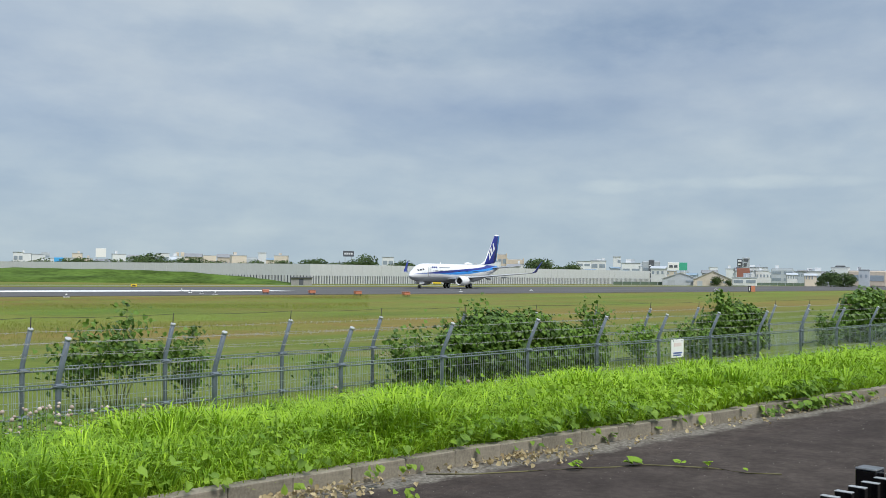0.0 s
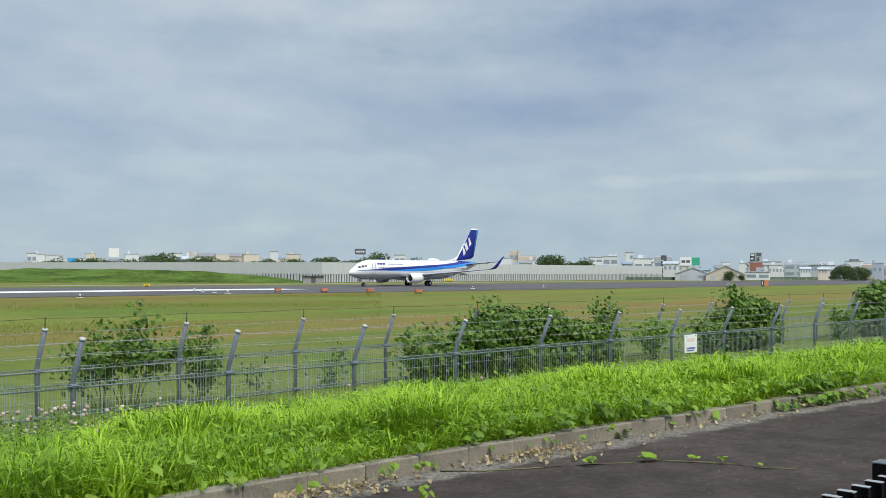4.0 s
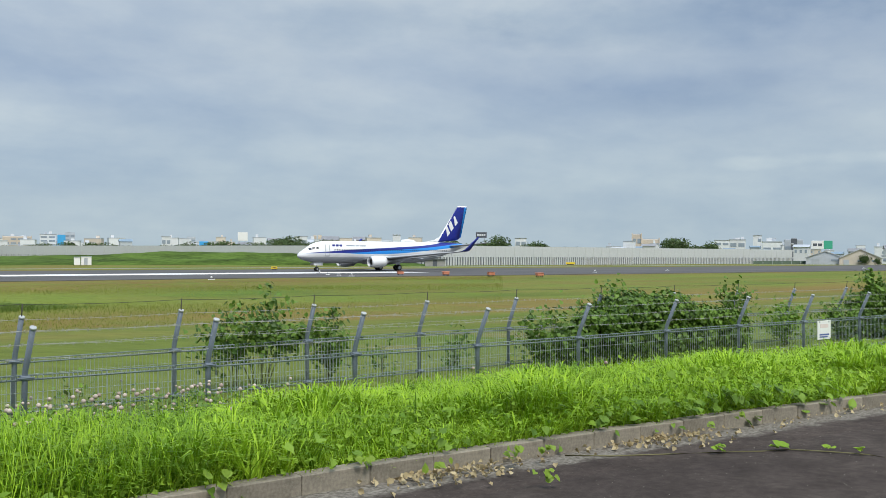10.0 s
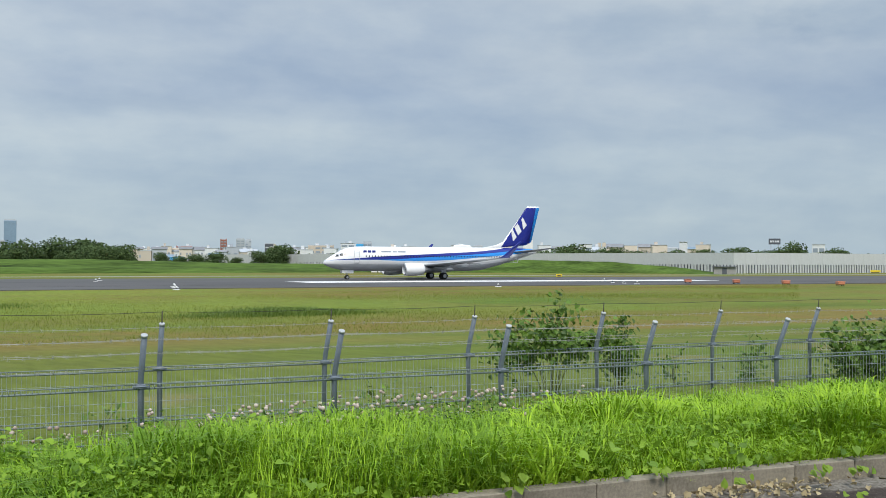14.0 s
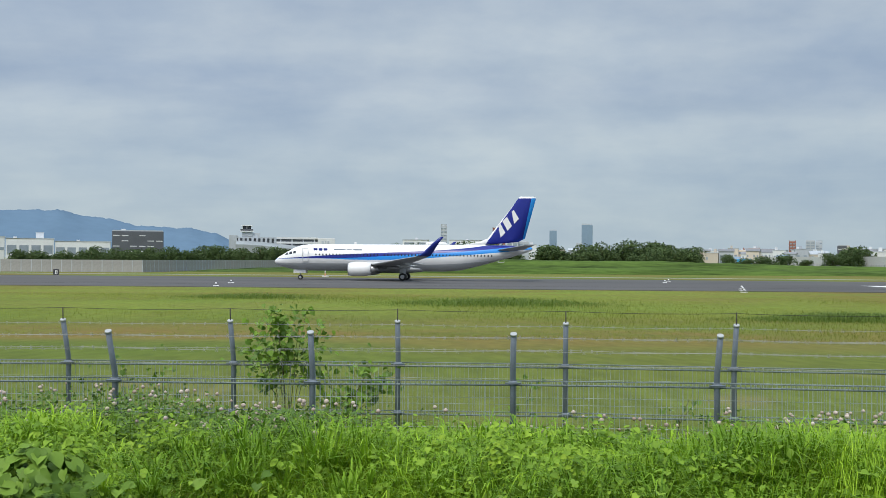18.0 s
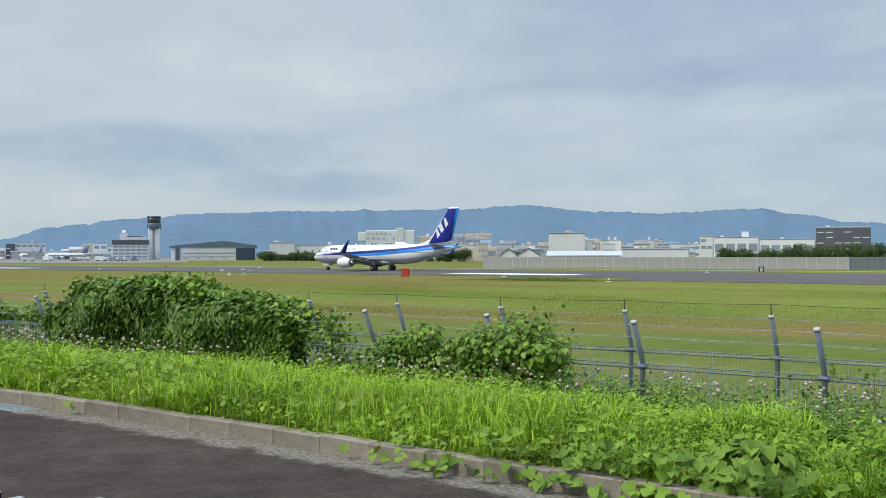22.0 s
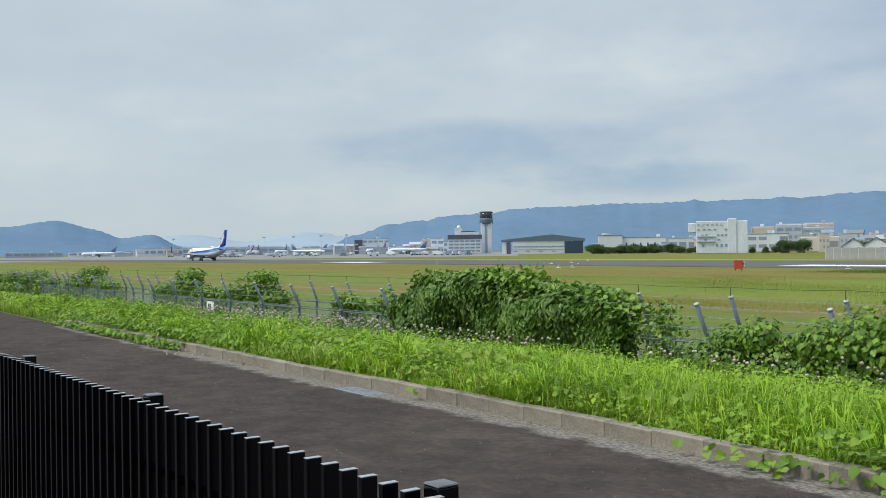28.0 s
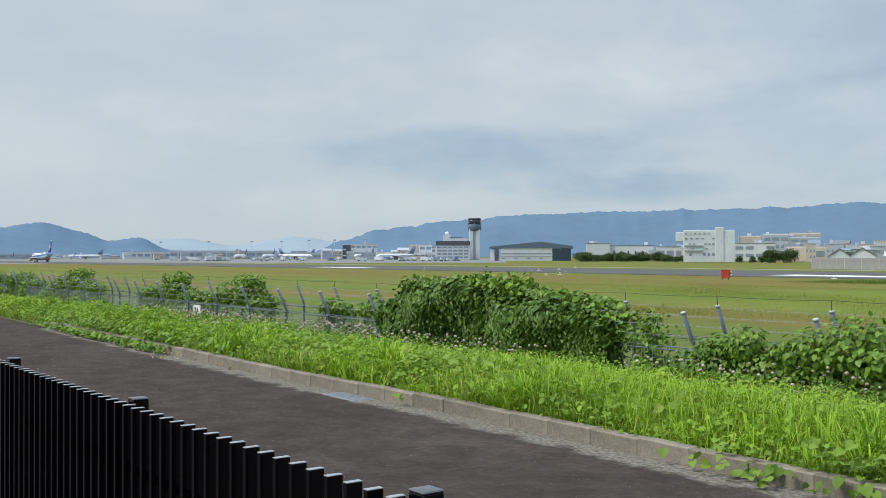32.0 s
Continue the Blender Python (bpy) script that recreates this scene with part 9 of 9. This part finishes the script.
def make_field_grass():
    """Patches of tall grass on the airfield."""
    rng = np.random.default_rng(77)
    # taller grass in soft-edged drifts over the unmown strip
    n = 420000
    y = rng.uniform(36, 92, n)
    x = rng.uniform(-1.25, 1.25, n) * y
    drift = np.sin(x * 0.11 + 2.2 * np.sin(y * 0.09) + 0.6) + 0.8 * np.sin(y * 0.23 + x * 0.05 + 1.0) + 0.5 * np.sin(x * 0.31 + y * 0.19)
    drift = drift + 1.4 * np.exp(-((x - 9) / 11) ** 2 - ((y - 58) / 15) ** 2)
    keep = rng.uniform(0, 1, n) < 0.10 + 0.34 / (1 + np.exp(-1.6 * (drift - 0.4)))
    x, y, drift = x[keep], y[keep], drift[keep]
    n = len(x)
    h = (0.07 + 0.13 / (1 + np.exp(-1.6 * (drift - 0.6)))) * rng.uniform(0.4, 1.3, n)
    a = rng.uniform(0, 2 * math.pi, n)
    lean = h * rng.uniform(0.3, 1.1, n)
    z = ground_z(x, y)
    b = np.stack([x, y, z - 0.01], 1)
    side = np.stack([-np.sin(a), np.cos(a), np.zeros(n)], 1) * (0.005 + 0.00014 * y)[:, None]
    tip = b + np.stack([np.cos(a) * lean, np.sin(a) * lean, h], 1)
    v = np.stack([b - side, b + side, tip], 1).reshape(-1, 3)
    tagged(arrays("tall_field_grass", v, np.arange(3 * n).reshape(n, 3), M_FIELDBLADE), "soft drifts of taller grass on the airfield", "grass", kind="stuff")
    spots = ((24.3, 56, 7.5, 2.4, 9000, 0.46), (-66, 111, 12, 4, 3600, 0.5), (6, 74, 10, 5, 5200, 0.5), (-13, 84, 8, 4, 2600, 0.4))
    xs, ys, hs = [], [], []
    for cx, cy, sx, sy, m, hh in spots:
        gx = rng.normal(0, 1, m)
        xs.append(cx + gx * sx * 0.5); ys.append(rng.normal(cy, sy * 0.5, m)); hs.append(hh * np.exp(-gx * gx * 0.4) * rng.uniform(0.4, 1.15, m))
    xs, ys, hs = map(np.concatenate, (xs, ys, hs))
    tagged(blades("reeds", np.stack([xs, ys], 1), hs, 0.010 + 0.0002 * ys, rng, M_REED, lean=0.9), "patch of tall dark grass in the airfield", "reeds", kind="stuff")


def make_litter():
    """Dry leaves by the kerb, a creeping runner across the asphalt, grit."""
    rng = np.random.default_rng(5)
    cx = np.concatenate([rng.normal(6.3, 0.4, 210), rng.normal(8.7, 0.4, 170), rng.normal(11.2, 1.6, 80), rng.normal(15, 1.5, 40), rng.normal(-17.5, 2.0, 60)])
    n = len(cx)
    d = -np.abs(rng.normal(0.0, 0.20, n)) - 0.03
    c = np.stack([cx, kerb_y(cx) + d, np.full(n, 0.015) + rng.uniform(0, 0.05, n)], 1)
    tagged(leaf_object("dry_leaves", c, rng.normal(0, 0.5, (n, 3)) + np.array([0, -0.2, 0.8]), rng.normal(0, 1, (n, 3)), rng.uniform(0.02, 0.058, n), rng, M_DRY, cup=0.35), "dry curled leaves heaped at the kerb foot", "leaves", kind="stuff")
    e = thing("creeping_runner", (9.2, 3.9, 0.0), "long creeper runner with fresh leaves across the asphalt", "creeper")
    pts = [(7.55, 5.36), (7.8, 5.05), (8.2, 4.75), (8.6, 4.45), (8.9, 4.2), (9.15, 4.05), (9.3, 3.75), (9.4, 3.45), (9.35, 3.15), (9.5, 2.88)]
    part("stem", tube(bmesh.new(), [(x - 9.2, y - 3.9, 0.012) for x, y in pts], 0.006, 5), M_STEM, e)
    for x, y, s in ((8.56, 4.36, 0.16), (9.10, 4.10, 0.21), (9.30, 3.80, 0.13), (9.40, 3.50, 0.11), (9.32, 3.16, 0.06), (8.75, 4.5, 0.1)):
        m = 4
        c = np.array([(x - 9.2, y - 3.9, 0.05)] * m) + rng.normal(0, s * 0.25, (m, 3)) * np.array([1, 1, 0.15])
        for q in range(m):
            leaf_object("leaf", c[q:q + 1], rng.normal(0, 0.25, (1, 3)) + np.array([0, -0.3, 1]), rng.normal(0, 1, (1, 3)), rng.uniform(0.36, 0.55, 1) * s, rng, M_WEED, e, broad=True)
    for x, y, z, s in ((4.40, 5.96, 0.22, 0.15), (5.55, 5.76, 0.20, 0.10), (6.05, 5.49, 0.14, 0.12), (6.75, 5.35, 0.15, 0.14), (7.15, 5.25, 0.14, 0.10), (9.30, 4.86, 0.14, 0.10), (9.75, 4.80, 0.16, 0.11), (-5.25, 6.52, 0.14, 0.14), (-4.8, 6.50, 0.10, 0.12), (-10.0, 6.75, 0.12, 0.12), (6.45, 4.72, 0.10, 0.11)):
        p = thing("creeper_sprig", (x, y, z - 0.1), "fresh light green creeper sprig at the kerb", "creeper", "sprigs along the kerb")
        m = 6
        c = np.array([(0, 0, 0.1)] * m) + rng.normal(0, s * 0.45, (m, 3)) * np.array([1, 0.6, 0.4])
        for q in range(m):
            leaf_object("leaf", c[q:q + 1], rng.normal(0, 0.3, (1, 3)) + np.array([0, -0.6, 0.8]), rng.normal(0, 0.6, (1, 3)) + np.array([0, -0.4, -0.6]), rng.uniform(0.4, 0.7, 1) * s, rng, M_FRESH, p, broad=True)
    # loose grit on the road
    n = 12000
    x = rng.uniform(-22, 14, n)
    y = kerb_y(x) - np.where(rng.uniform(size=n) < 0.86, rng.exponential(0.13, n), rng.uniform(0, 4.5, n)) - 0.05
    r = rng.uniform(0.002, 0.006, n)
    bv = np.array([(1, 0, 0), (-1, 0, 0), (0, 1, 0), (0, -1, 0), (0, 0, 0.8), (0, 0, -0.6)])
    bf = np.array([(0, 2, 4), (2, 1, 4), (1, 3, 4), (3, 0, 4), (2, 0, 5), (1, 2, 5), (3, 1, 5), (0, 3, 5)])
    v = np.stack([x, y, r * 0.5], 1)[:, None] + bv[None] * r[:, None, None]
    f = bf[None] + (np.arange(n) * 6)[:, None, None]
    tagged(arrays("road_grit", v.reshape(-1, 3), f.reshape(-1, 3), M_GRIT), "pale loose grit on the asphalt", "grit", kind="stuff")


M_GRIT = material("pale_grit", (0.26, 0.245, 0.22), 0.9, var=0.3)
M_CREEP = leaf_material("creeper_leaf", (0.075, 0.155, 0.018), (0.22, 0.36, 0.042), trans=0.24, rough=0.6)
M_GRASS2 = leaf_material("deep_green_grass", (0.09, 0.20, 0.010), (0.25, 0.43, 0.028), trans=0.24, rough=0.6)
M_GRASS3 = leaf_material("dull_yellow_green_grass", (0.20, 0.272, 0.040), (0.42, 0.49, 0.095), trans=0.24, rough=0.7)
M_LEAFY = leaf_material("yellow_green_weed_leaf", (0.13, 0.24, 0.014), (0.33, 0.48, 0.040), trans=0.28, rough=0.65)
M_CLOVER = leaf_material("dark_clover_leaf", (0.055, 0.115, 0.020), (0.15, 0.26, 0.045), trans=0.22)
M_VINELIGHT = leaf_material("light_vine_leaf", (0.064, 0.138, 0.016), (0.215, 0.355, 0.042), trans=0.24)
M_FIELDBLADE = leaf_material("straw_green_field_grass", (0.160, 0.205, 0.030), (0.270, 0.292, 0.058), trans=0.5, rough=0.8)
M_FRESH = leaf_material("fresh_creeper_leaf", (0.13, 0.24, 0.025), (0.32, 0.45, 0.06), trans=0.4)
make_verge()
make_leafy_weeds()
make_leafy_mounds()
make_clover()
make_vines()
make_field_grass()
make_litter()

# ---- what moves ----
# seconds, the nose's place on the ground, and the heading
RUN = [
    (0.0, 171.6, 126.8, 3.2), (1.0, 168.0, 127.8, 0.2), (2.0, 163.2, 128.8, -3.2), (3.5, 156.0, 130.5, -6.2), (5.0, 148.8, 132.2, -8.0), (7.0, 137.2, 134.2, -8.8), (9.0, 122.9, 136.0, -7.6), (13.0, 86.8, 146.2, -9.2), (13.5, 79.9, 147.8, -9.2),
    (15.5, 41.6, 151.5, -7.0), (19.0, -49.5, 156.8, -4.8), (20.0, -80.6, 158.6, -4.2), (22.0, -154.5, 164.6, -1.2), (23.0, -194.4, 166.4, -0.4),
    (26.0, -311.6, 166.0, 0.0), (29.0, -469.6, 167.8, 0.0), (32.0, -639.0, 169.0, 0.0),
]


def motions():
    """The take-off run: the airliner rolls ever faster along the runway, and its wheels turn with it."""
    rows = [(t, pose(x, y, FIELD + 0.06, 0, 0, head)) for t, x, y, head in RUN]
    walk(airliner, rows)
    # the wheels roll with the ground passed; from a brisk run on they spin as fast as the keys allow
    ts = [r[0] for r in RUN]
    xs = [r[1] for r in RUN]
    for wheel, radius in airliner_wheels:
        hub = wheel.matrix_basis.translation.copy()
        turn, last, spins = 0.0, RUN[0][1], []
        for k in range(321):
            x = float(np.interp(k / 10, ts, xs))
            turn -= min(84.0, math.degrees(abs(x - last) / radius))
            last = x
            spins.append((k / 10, pose(hub.x, hub.y, hub.z, 0, turn, 0)))
        walk(wheel, spins)


motions()
